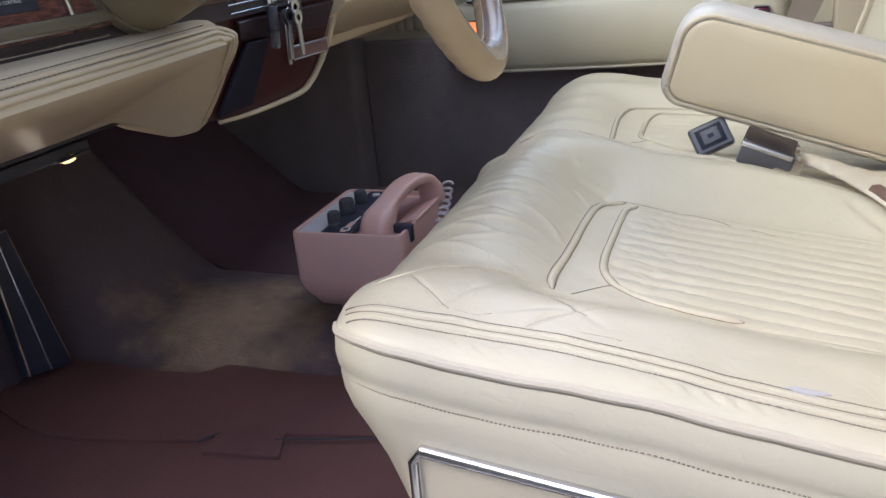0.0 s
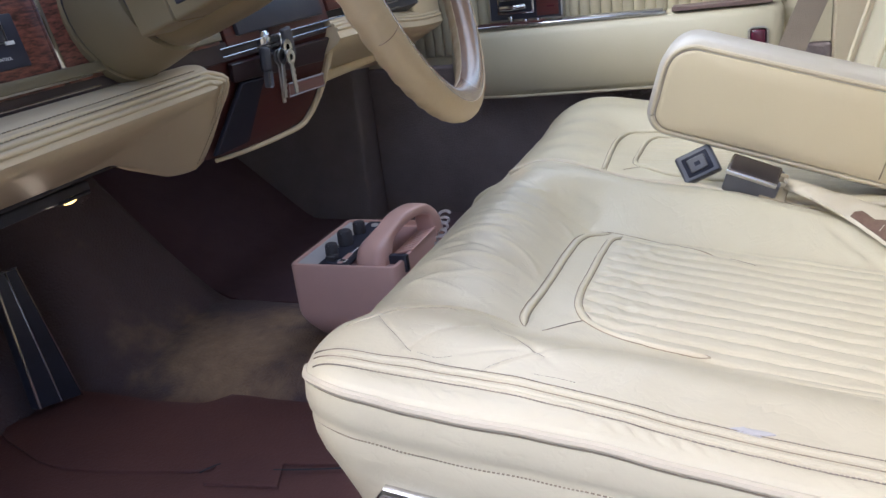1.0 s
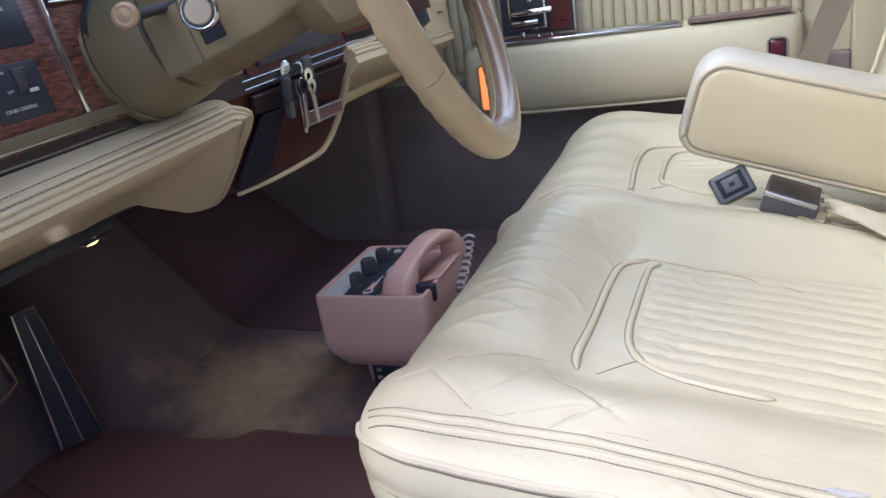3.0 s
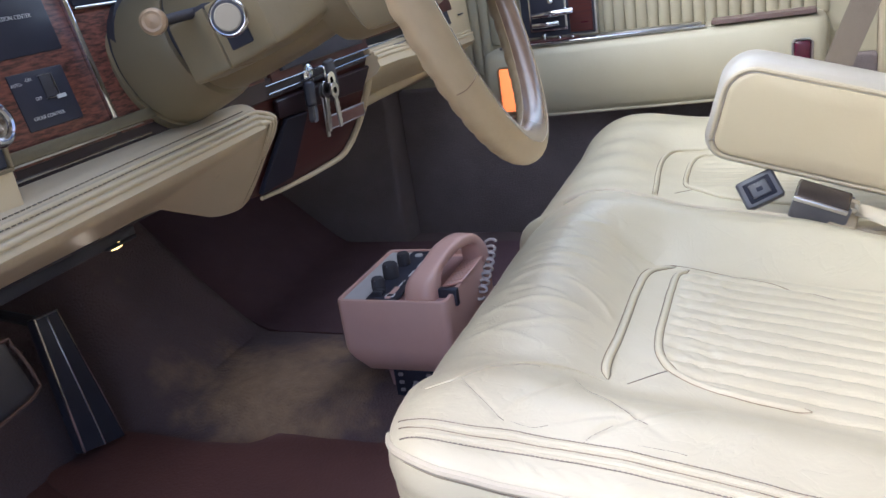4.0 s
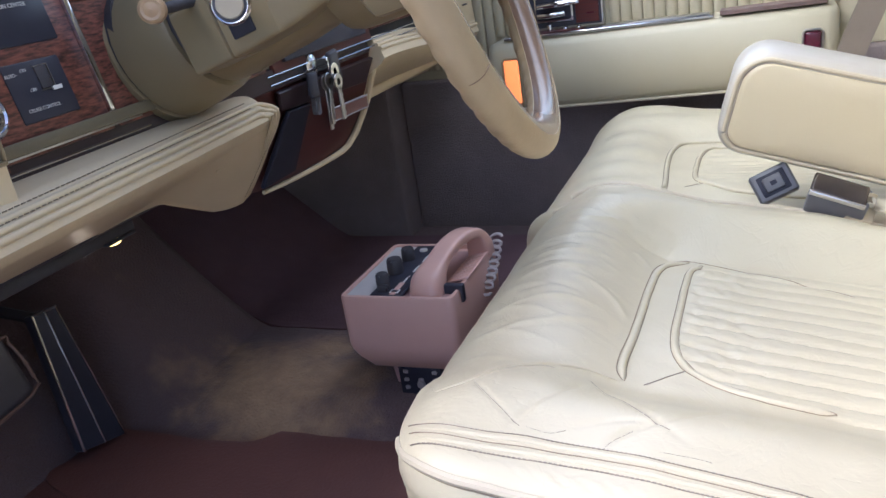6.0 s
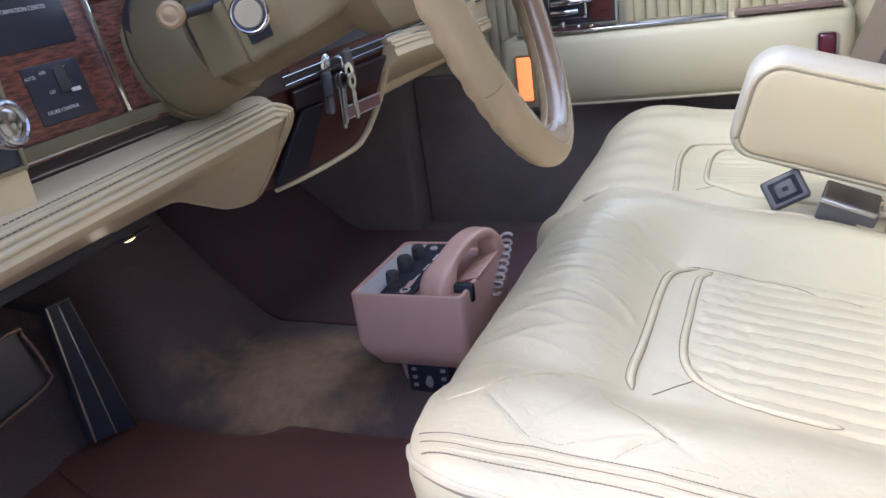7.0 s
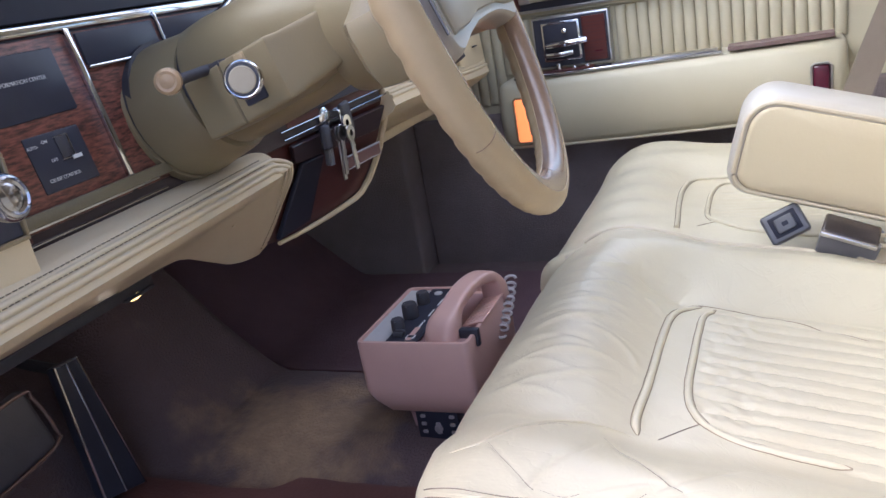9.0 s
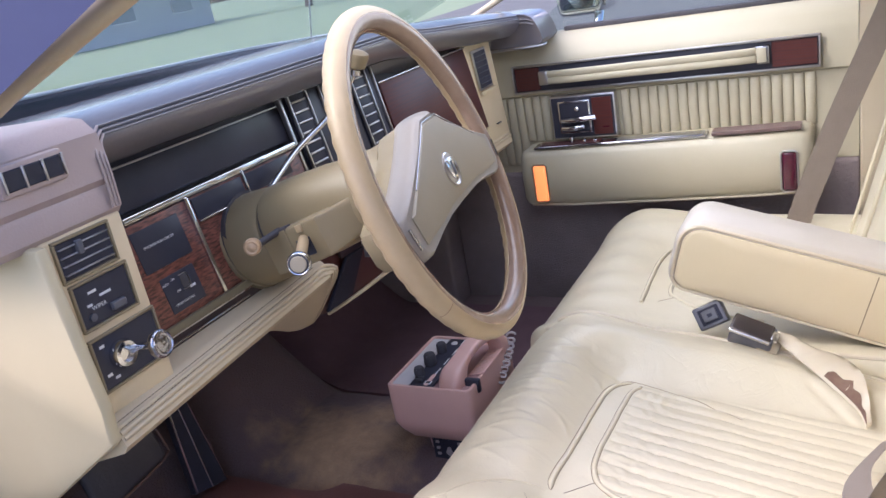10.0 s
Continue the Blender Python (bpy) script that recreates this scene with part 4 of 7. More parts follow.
def build_column():
    A = Vector((-0.262, -0.238, 0.918))
    ax = Vector((math.cos(radians(16.5)), 0.02, math.sin(radians(16.5)))).normalized()
    col = thing("steering_column", "olive-tan steering column with stalks and a chrome-ringed knob", "steering column", A)
    side = Vector((0, 1, 0)) - ax * ax.y
    side.normalize()
    up = ax.cross(side) * -1
    if up.z < 0:
        up = -up

    def ring(d, w, h, off=0.0, n=28, e=2.0, drop=0.0):
        o = A + ax * d + side * off + up * drop
        out = []
        for k in range(n):
            c, s = math.cos(2 * math.pi * k / n), math.sin(2 * math.pi * k / n)
            out.append(o + side * w * math.copysign(abs(c) ** (2 / e), c) + up * h * math.copysign(abs(s) ** (2 / e), s))
        return out
    part("flange", loft([ring(-0.03, 0.060, 0.060), ring(0.000, 0.066, 0.066), ring(0.030, 0.0680, 0.0680), ring(0.0465, 0.0680, 0.0680), ring(0.0475, 0.065, 0.065)], True), COLUMN, col, "olive-tan rear flange")
    part("gap_ring", loft([ring(0.040, 0.0648, 0.0648), ring(0.056, 0.0648, 0.0648)]), BLACK_MATT, col, "dark gap")
    part("bowl", loft([ring(0.0490, 0.063, 0.060, drop=-0.003), ring(0.0500, 0.0662, 0.0635, drop=-0.003), ring(0.065, 0.0660, 0.0630, drop=-0.003), ring(0.085, 0.0640, 0.0605, drop=-0.003), ring(0.100, 0.0620, 0.0582, drop=-0.003), ring(0.1045, 0.0600, 0.0560, drop=-0.003), ring(0.105, 0.052, 0.049, drop=-0.003)]), COLUMN, col, "rounded olive-tan shroud")
    part("gap_ring", loft([ring(0.100, 0.0550, 0.0535), ring(0.116, 0.0550, 0.0535)]), BLACK_MATT, col, "dark gap")
    part("collar", loft([ring(0.1105, 0.050, 0.050, e=2.4), ring(0.1110, 0.0580, 0.0560, e=2.3), ring(0.130, 0.0585, 0.0560, e=2.6), ring(0.185, 0.0570, 0.0530, e=2.8), ring(0.215, 0.053, 0.050, e=2.6), ring(0.235, 0.053, 0.050, e=2.2), ring(0.270, 0.050, 0.048), ring(0.276, 0.044, 0.043)]), COLUMN, col, "boxy olive-tan collar")
    hs = part("switch_housing", loft([ring(0.1290, 0.022, 0.0225, -0.060, 44, 12, -0.0195), ring(0.1305, 0.0245, 0.0250, -0.060, 44, 14, -0.0195), ring(0.1675, 0.0255, 0.0260, -0.060, 44, 14, -0.0190), ring(0.1685, 0.024, 0.0245, -0.060, 44, 12, -0.0190)]), COLUMN, col, "square stalk housing", sharp=30)
    part("gap", loft([ring(0.164, 0.0235, 0.0240, -0.060, 44, 12, -0.019), ring(0.174, 0.0235, 0.0240, -0.060, 44, 12, -0.019)]), BLACK_MATT, hs)
    part("switch_cover", loft([ring(0.1694, 0.024, 0.0245, -0.060, 44, 12, -0.019), ring(0.1702, 0.0255, 0.0260, -0.060, 44, 14, -0.019), ring(0.2150, 0.0240, 0.0255, -0.059, 44, 14, -0.0175), ring(0.2210, 0.0205, 0.0245, -0.056, 44, 12, -0.0170), ring(0.250, 0.012, 0.022, -0.042, 44, 6, -0.012), ring(0.254, 0.008, 0.018, -0.040, 44, 5, -0.012)]), COLUMN, hs, "square olive-tan switch cover", sharp=30)
    face_m = Matrix((ax, side, up)).transposed().to_4x4()
    part("slot", rbox((-0.010, -0.004, -0.0025), (0.012, 0.008, 0.0025), 0.001, 2, m=Matrix.Translation(A + ax * 0.158 - side * 0.080 + up * 0.0065) @ face_m), BLACK_MATT, hs)
    part("tab", rbox((-0.0045, -0.0012, -0.0045), (0.0045, 0.002, 0.0045), 0.001, 2, m=Matrix.Translation(A + ax * 0.190 - side * 0.0855 + up * 0.001) @ face_m), RIM, hs, "small tan tab")
    # indicator stalk, pointing towards the door
    k0 = A + ax * 0.156 - side * 0.078 + up * 0.0065
    k1 = Vector((-0.113, -0.363, 0.967))
    stalk = part("indicator_stalk", sweep([k0, k0.lerp(k1, 0.6), k1], 0.0042, 10), BLACK_MATT, col, "dark stalk")
    part("knob", lathe([(-0.004, 0.005), (0.002, 0.0085), (0.010, 0.0102), (0.015, 0.0098), (0.017, 0.0075), (0.0165, 0.0055), (0.019, 0.0)], k1 - Vector((0.006, -0.010, 0.0)), (0.45, -0.88, 0.1), 22), shader("amber_tan_knob", (0.46, 0.315, 0.185), 0.32, second=(0.40, 0.265, 0.15), scale=40), stalk, "amber-tan plastic knob")
    # second knob with a chrome ring
    r1 = Vector((-0.019, -0.404, 0.966))
    r0 = A + ax * 0.186 - side * 0.080 - up * 0.013
    part("slot", rbox((-0.010, -0.0012, -0.012), (0.011, 0.004, 0.010), 0.0015, 2, m=Matrix.Translation(A + ax * 0.187 - side * 0.0850 - up * 0.0215) @ face_m), BLACK, hs)
    d = Vector((0.42, -0.90, 0.10)).normalized()
    lever = part("selector_stalk", sweep([r0, r0.lerp(r1, 0.55), r1 - d * 0.004], 0.0065, 10), RIM, col, "tan stalk")
    part("ring", lathe([(-0.006, 0.008), (-0.005, 0.0120), (0.0, 0.0130), (0.004, 0.0126), (0.0052, 0.0116), (0.0045, 0.0106)], r1, d, 30), CHROME, lever, "chrome ring")
    part("inset", lathe([(0.000, 0.0107), (0.0047, 0.0107), (0.0049, 0.0085), (0.0030, 0.0060)], r1, d, 30), BLACK_MATT, lever)
    part("button", lathe([(0.000, 0.0090), (0.0054, 0.0089), (0.0062, 0.0082), (0.0064, 0.0)], r1, d, 30), shader("ivory_grey_button", (0.40, 0.345, 0.25), 0.6, second=(0.36, 0.305, 0.22), scale=60), lever, "ivory button face")
    # gear lever
    g = smooth_path([A + ax * 0.075 + up * 0.05 + side * 0.03, (-0.205, -0.130, 1.02), (-0.165, -0.080, 1.060), (-0.138, -0.058, 1.100), (-0.128, -0.052, 1.114)], 0.01)
    collar = lathe([(0, 0.006), (0.002, 0.0085), (0.009, 0.0085), (0.011, 0.006)], (-0.1335, -0.0545, 1.104), (0.35, 0.05, 0.93), 16)
    lv = part("gear_lever", sweep(g, 0.0046, 10), CHROME, col, "thin chrome gear lever")
    part("collar", collar, CHROME, lv)
    part("knob", lathe([(-0.002, 0.007), (0.001, 0.0125), (0.016, 0.0155), (0.021, 0.0145), (0.024, 0.009), (0.025, 0.0)], (-0.129, -0.052, 1.114), (0.35, 0.05, 0.93), 20), COLUMN, lv, "tan gear knob")


def build_wheel():
    a, yaw = radians(18.1), radians(9.9)
    n = Vector((math.cos(a) * math.cos(yaw), math.cos(a) * math.sin(yaw), math.sin(a)))
    C = Vector((0.0626, -0.2201, 1.0066))
    u = Vector((0, 0, 1)).cross(n).normalized()
    v = n.cross(u)
    wheel = thing("steering_wheel", "worn tan steering wheel with finger grips and a padded two-spoke hub", "steering wheel", C)
    R = 0.1896

    def loc(p, q, h):
        return C + u * p + v * q + n * h
    # rim: tan outer half with finger grips below, brown half towards the dash
    front, back = [], []
    N = 368
    for i in range(N):
        t = 2 * math.pi * i / N
        c = loc(R * math.cos(t), R * math.sin(t), 0)
        rad = (u * math.cos(t) + v * math.sin(t))
        ring_f, ring_b = [], []
        for k in range(9):
            ph = radians(-105 + 115 * k / 8)
            ring_f.append(c + rad * 0.0150 * math.sin(ph) + n * 0.0130 * math.cos(ph))
        for k in range(15):
            ph = radians(10 + 245 * k / 14)
            grip = 1 + 0.115 * (0.5 - 0.5 * math.cos(60 * t)) ** 0.7 * math.exp(-((ph - radians(178)) / radians(54)) ** 2)
            ring_b.append(c + (rad * 0.0155 * math.sin(ph) + n * 0.0135 * math.cos(ph)) * grip)
        front.append(ring_f), back.append(ring_b)
    for nm, rings, mat, lab in (("rim_front", front, RIM_BACK, "glossy brown rim facing the driver"), ("rim_back", back, RIM, "tan finger-grip rim back")):
        bm = bmesh.new()
        V = [[bm.verts.new(p) for p in r] for r in rings]
        for i in range(N):
            A_, B_ = V[i], V[(i + 1) % N]
            for k in range(len(A_) - 1):
                bm.faces.new((A_[k], A_[k + 1], B_[k + 1], B_[k]))
            bm.faces.new((A_[-1], A_[0], B_[0], B_[-1]))
        part(nm, bm, mat, wheel, lab)
    for deg in (213.0, 327.0):
        t = radians(deg)
        rad = u * math.cos(t) + v * math.sin(t)
        joint = [loc(R * math.cos(t), R * math.sin(t), 0) + rad * 0.0157 * math.sin(p) + n * 0.0137 * math.cos(p) for p in [radians(18 + 82 * k / 14) for k in range(15)]]
        part("joint", sweep(joint, 0.0003, 5), RIM_BACK, wheel, "fine dark joint across the rim")
    # hub pad and its two spokes: a deep tan body, a grey bevelled rim and a sunken tan face
    half = [(0.0, 0.070), (0.022, 0.0695), (0.034, 0.062), (0.062, 0.046), (0.100, 0.028), (0.150, 0.006), (0.1800, -0.006), (0.1835, -0.014), (0.1800, -0.044), (0.171, -0.056), (0.154, -0.058), (0.104, -0.050), (0.060, -0.046), (0.0, -0.045)]
    outline = half + [(-p, q) for p, q in half[-2:0:-1]]

    def slab(scale, h, dq=0.0):
        return [loc(p * (1 - (1 - scale) * min(1, abs(p) / 0.03)) if abs(p) < 0.12 else math.copysign(abs(p) - (1 - scale) * 0.12, p), q * scale + dq, h) for p, q in outline]
    part("hub_body", loft([slab(0.80, -0.046), slab(0.90, -0.040), slab(0.94, -0.020), slab(0.95, -0.010)]), COLUMN, wheel, "olive-tan hub body")
    part("hub_pad", loft([slab(0.95, -0.016), slab(1.0, -0.011), slab(1.0, -0.002), slab(0.985, 0.006), slab(0.95, 0.013), slab(0.90, 0.0155), slab(0.86, 0.0150)]), HUB, wheel, "grey padded vinyl hub rim with spokes")
    def crown(s, h):
        pts = ((0.024, 0.058), (0.056, 0.040), (0.094, 0.021), (0.158, -0.010), (0.154, -0.042), (0.100, -0.040), (0.055, -0.035), (-0.055, -0.035), (-0.100, -0.040), (-0.154, -0.042), (-0.158, -0.010), (-0.094, 0.021), (-0.056, 0.040), (-0.024, 0.058))
        return [loc(p * s, 0.006 + (q - 0.006) * s, h) for p, q in pts]
    part("hub_face", loft([crown(1.0, 0.010), crown(1.0, 0.0165), crown(0.97, 0.0185), crown(0.80, 0.0195), crown(0.4, 0.0200)]), HUB_FACE, wheel, "grey-tan hub face")
    part("hub_edge", sweep([loc(p, q, 0.0178) for p, q in [(-0.122, 0.008), (-0.094, 0.0225), (-0.057, 0.0415), (-0.024, 0.0597), (0.024, 0.0597), (0.057, 0.0415), (0.122, 0.008)]], 0.0007, 8), CHROME_SMOKY, wheel, "thin chrome hub line")
    ep, eq = -0.0125, -0.003
    oval = [(0.0200 * math.cos(2 * math.pi * k / 28), 0.0205 * math.sin(2 * math.pi * k / 28)) for k in range(28)]
    em = part("emblem", loft([[loc(ep + p * f, eq + q * f, h) for p, q in oval] for f, h in ((1.0, 0.0190), (1.0, 0.0212), (0.93, 0.0222), (0.84, 0.0212), (0.80, 0.0205))]), CHROME_DULL, wheel, "oval silver wreath emblem")
    shield = ((0, 0.0140), (0.0125, 0.0120), (0.0125, 0.0), (0.008, -0.009), (0, -0.0145), (-0.008, -0.009), (-0.0125, 0.0), (-0.0125, 0.0120))
    part("emblem_shape", loft([[loc(ep + p * f, eq + q * f, h) for p, q in shield] for f, h in ((1.0, 0.0200), (1.0, 0.0226), (0.8, 0.0236))]), CHROME, em, "bright shield")
    part("emblem_bar", rbox((-0.0008, -0.0016, -0.0085), (0.0010, 0.0016, 0.0085), 0.0004, 1, m=Matrix.Translation(loc(ep, eq + 0.001, 0.0238)) @ Matrix((n, u, v)).transposed().to_4x4()), GUNMETAL, em)
    for sgn in (-1, 1):
        part("horn_strip", sweep([loc(sgn * p, q, 0.0165) for p, q in ((0.178, -0.016), (0.176, -0.028), (0.174, -0.040))], 0.0015, 8), CHROME_SMOKY, wheel, "chrome horn strip")
    # boss behind the hub
    part("boss", lathe([(-0.105, 0.049), (-0.095, 0.0535), (-0.060, 0.0575), (-0.046, 0.0580), (-0.042, 0.050)], loc(0, 0, 0), n, 40), COLUMN, wheel, "olive-tan wheel boss")
    part("gap", lathe([(-0.046, 0.050), (-0.036, 0.050)], loc(0, 0, 0), n, 40), BLACK_MATT, wheel, "dark gap behind the hub")


# ---- seats ----
def corner_warp(x, y):
    """Draws the outer front corner of the driver cushion back."""
    return x + 0.035 * ramp01(-y, 0.30, 0.48) * (1 - ramp01(x, 0.05, 0.26))


def cushion(owner, x0, x1, y0, y1, top, rc, skirt, mat, n=150, warp=None):
    """A stuffed cushion: a height field on a rounded plan, with a bulging skirt."""
    cx, cy, hx, hy = (x0 + x1) / 2, (y0 + y1) / 2, (x1 - x0) / 2, (y1 - y0) / 2

    def rim(a, b):
        q = Vector((hx * a, hy * b))
        c = Vector((math.copysign(hx - rc, a), math.copysign(hy - rc, b)))
        if abs(q.x) > hx - rc and abs(q.y) > hy - rc:
            d = (q - c)
            q = c + d.normalized() * rc
        return q
    def spread(a):
        return math.copysign(1 - (1 - abs(a)) ** 1.35, a)
    bm = bmesh.new()
    G = []
    for i in range(n + 1):
        row = []
        for j in range(n + 1):
            a, b = spread(2 * i / n - 1), spread(2 * j / n - 1)
            m = max(abs(a), abs(b))
            p = rim(a / m, b / m) * m if m > 1e-9 else Vector((0, 0))
            x, y = cx + p.x, cy + p.y
            x = warp(x, y) if warp else x
            d = (1 - m) * min(hx, hy)
            round_off = -0.003 * max(0.0, 1 - d / 0.010) ** 2
            row.append(bm.verts.new((x, y, top(x, y) + round_off)))
        G.append(row)
    for i in range(n):
        for j in range(n):
            bm.faces.new((G[i][j], G[i + 1][j], G[i + 1][j + 1], G[i][j + 1]))
    loop = [(i, 0) for i in range(n)] + [(n, j) for j in range(n)] + [(n - i, n) for i in range(n)] + [(0, n - j) for j in range(n)]
    prev = [G[i][j] for i, j in loop]
    base = [(v.co.x, v.co.y, v.co.z) for v in prev]
    plans = [rim(spread(2 * i / n - 1), spread(2 * j / n - 1)) for i, j in loop]
    for off, dz in skirt:
        cur = []
        for (x, y, z), d in zip(base, plans):
            # outward on the rounded plan
            ox = math.copysign(max(0, abs(d.x) - (hx - rc)), d.x)
            oy = math.copysign(max(0, abs(d.y) - (hy - rc)), d.y)
            o = Vector((ox, oy))
            o = o.normalized() if o.length > 1e-6 else Vector((0, 0))
            front = 1.0 if o.x < -0.3 else 0.0
            slope = 0.24 * max(0.0, -dz - 0.042) * max(0, -o.x)
            cur.append(bm.verts.new((x + o.x * off + slope, y + o.y * off, z + dz)))
        m = len(loop)
        for k in range(m):
            bm.faces.new((prev[k], prev[(k + 1) % m], cur[(k + 1) % m], cur[k]))
        prev = cur
    bm.faces.new(prev[::-1])
    return part("cushion", bm, mat, owner, sharp=60)


SKIRT = [(0.003, -0.005), (0.005, -0.013), (0.006, -0.022), (0.0050, -0.030), (0.0032, -0.0340), (0.0042, -0.038), (0.0045, -0.048), (0.003, -0.060), (-0.002, -0.077), (-0.008, -0.10), (-0.014, -0.14), (-0.022, -0.19), (-0.03, -0.25)]


FOLDS = []


def fold(pts, height, width):
    """A soft crease or ridge along a line on the driver cushion; below zero it sinks."""
    line = [(p.x, p.y) for p in smooth_path([(x, y, 0) for x, y in pts], 0.012)]
    xs, ys = [x for x, _ in line], [y for _, y in line]
    m = 3 * width
    FOLDS.append((line, height, width, (min(xs) - m, max(xs) + m, min(ys) - m, max(ys) + m)))


# gathers across the front roll
fold([(0.0806, -0.2102), (0.1037, -0.2024), (0.1304, -0.1924), (0.1458, -0.1818)], 0.0022, 0.0040)
fold([(0.129, -0.2097), (0.1537, -0.2103), (0.1751, -0.2242), (0.1849, -0.2476)], 0.0018, 0.0035)
fold([(0.0824, -0.2795), (0.1061, -0.2682), (0.1414, -0.2539), (0.1682, -0.2501)], 0.0020, 0.0038)
fold([(0.0887, -0.3248), (0.1224, -0.3092), (0.1492, -0.2891), (0.1716, -0.2687)], 0.0015, 0.0045)
fold([(0.081, -0.1189), (0.1125, -0.1246), (0.1415, -0.1033), (0.1615, -0.094)], 0.0020, 0.0040)
fold([(0.0801, -0.1593), (0.1106, -0.1645), (0.1397, -0.1504), (0.1608, -0.1389)], 0.0020, 0.0036)
fold([(0.1013, -0.0763), (0.1339, -0.0614), (0.1603, -0.047)], 0.0020, 0.0045)
fold([(0.090, -0.242), (0.118, -0.236), (0.150, -0.232)], -0.0014, 0.0050)
fold([(0.088, -0.142), (0.120, -0.140), (0.150, -0.126)], -0.0014, 0.0050)
fold([(0.085, -0.185), (0.115, -0.183), (0.148, -0.168)], -0.0014, 0.0045)
# creases running into the corner of the panel
fold([(0.1506, -0.0596), (0.173, -0.0606), (0.1896, -0.0604), (0.2051, -0.0632)], -0.0034, 0.0042)
fold([(0.158, -0.045), (0.178, -0.040), (0.205, -0.045)], 0.0018, 0.0055)
fold([(0.168, -0.090), (0.180, -0.098), (0.189, -0.115)], 0.0016, 0.0040)
# creases of the worn outer bolster
fold([(0.1531, -0.4848), (0.1581, -0.4695), (0.1656, -0.4462), (0.1759, -0.4245), (0.1827, -0.3853)], -0.0009, 0.0026)
fold([(0.2102, -0.483), (0.2139, -0.4736), (0.223, -0.461), (0.2344, -0.4509), (0.2515, -0.4326), (0.2729, -0.3882)], -0.0013, 0.0028)
fold([(0.1874, -0.4718), (0.2029, -0.459), (0.2213, -0.451), (0.2345, -0.4521)], -0.0008, 0.0026)
fold([(0.1183, -0.4327), (0.1406, -0.4584), (0.1611, -0.4775)], -0.0008, 0.0022)
fold([(0.1806, -0.3764), (0.2104, -0.4192), (0.243, -0.4559), (0.262, -0.474)], -0.0010, 0.0024)
fold([(0.43, -0.02), (0.465, -0.045), (0.50, -0.075)], -0.003, 0.006)
fold([(0.45, -0.05), (0.485, -0.055), (0.52, -0.06)], 0.002, 0.008)


def driver_top(x, y):
    outer = ramp01(-y, 0.345, 0.455)
    z = 0.664 - 0.105 * (x - 0.2)
    z += 0.028 * math.exp(-((x - 0.125) / 0.070) ** 2) * (1 - 0.25 * ramp01(y, -0.1, 0.05))
    z += (0.023 + 0.019 * ramp01(x, 0.11, 0.25) - 0.012 * ramp01(x, 0.42, 0.6)) * outer
    # the pleated panel leans down towards the tunnel and sinks behind the front roll
    z -= 0.09 * (min(y, -0.06) + 0.285) * ramp01(x, 0.11, 0.19) * (1 - outer)
    z -= 0.006 * math.exp(-((x - 0.195) / 0.03) ** 2) * (1 - outer) * (1 - ramp01(y, -0.05, 0.0))
    z += (0.020 * ramp01(x, 0.11, 0.19) + 0.021 * ramp01(x, 0.08, 0.2)) * ramp01(y, -0.072, -0.008) * (1 - 0.25 * ramp01(y, 0.0, 0.05))
    z -= 0.034 * ramp01(x, 0.30, 0.58) * ramp01(y, -0.10, 0.03)
    f = max(0.0, 0.125 - x)
    z -= 0.048 * (1 - math.sqrt(max(0.0, 1 - min(1, f / 0.085) ** 2))) * (1 - 0.85 * ramp01(-y, 0.34, 0.43))
    z += outer * (0.008 * math.exp(-((x - 0.265) / 0.085) ** 2) - 0.009 * (1 - ramp01(x, 0.070, 0.125)))
    # soft folds across the front roll
    fold = math.exp(-((x - 0.115) / 0.05) ** 2)
    z += 0.0022 * fold * (1 - abs(math.sin(math.pi * (y + 0.35 * (x - 0.1) + 0.012 * noise.noise(Vector((x * 8, y * 8, 2)))) / 0.046))) ** 2.5 * (0.6 + 0.8 * noise.noise(Vector((x * 12, y * 7, 5)))) * (1 - ramp01(-y, 0.33, 0.40))
    for line, h, w, (lx, hx, ly, hy) in FOLDS:
        if not (lx < x < hx and ly < y < hy):
            continue
        best, at = 1.0, 0.0
        for k, ((ax, ay), (bx, by)) in enumerate(zip(line, line[1:])):
            dx, dy = bx - ax, by - ay
            q = min(1.0, max(0.0, ((x - ax) * dx + (y - ay) * dy) / (dx * dx + dy * dy)))
            d = math.hypot(x - ax - q * dx, y - ay - q * dy)
            if d < best:
                best, at = d, (k + q) / (len(line) - 1)
        z += h * math.exp(-(best / w) ** 2) * ramp01(at, 0.0, 0.25) * (1 - ramp01(at, 0.75, 1.0))
    z += 0.0012 * noise.noise(Vector((x * 16, y * 16, 3.1))) + 0.0007 * noise.noise(Vector((x * 45, y * 45, 1.1)))
    # gathered leather between the stitched row and the welt
    z += 0.0007 * math.sin(2 * math.pi * (x + 0.8 * (y + 0.52)) / 0.0125 + 3 * noise.noise(Vector((x * 25, 1, 1)))) * ramp01(-y, 0.510, 0.513) * (1 - ramp01(-y, 0.517, 0.520)) * ramp01(x, 0.13, 0.2) * (0.5 + noise.noise(Vector((x * 14, 4, 2))))
    # pleats running front to back inside the inner piping
    low = -0.312 - 0.035 * ramp01(x, 0.23, 0.30) - 0.06 * ramp01(x, 0.30, 0.45)
    inside = ramp01(x, 0.224, 0.236) * ramp01(y, low, low + 0.010) * (1 - ramp01(y, -0.078, -0.066))
    k = (y + 0.075 + 0.16 * (x - 0.23) + 0.003 * noise.noise(Vector((x * 9, y * 30, 7)))) / 0.0235
    rib = 1 - math.exp(-(((k + 0.5) % 1.0 - 0.5) / 0.11) ** 2)
    z += inside * (0.0026 * rib + 0.0008 * abs(math.sin(math.pi * k)) - 0.0018 + 0.0008 * noise.noise(Vector((x * 30, y * 80, 5))))
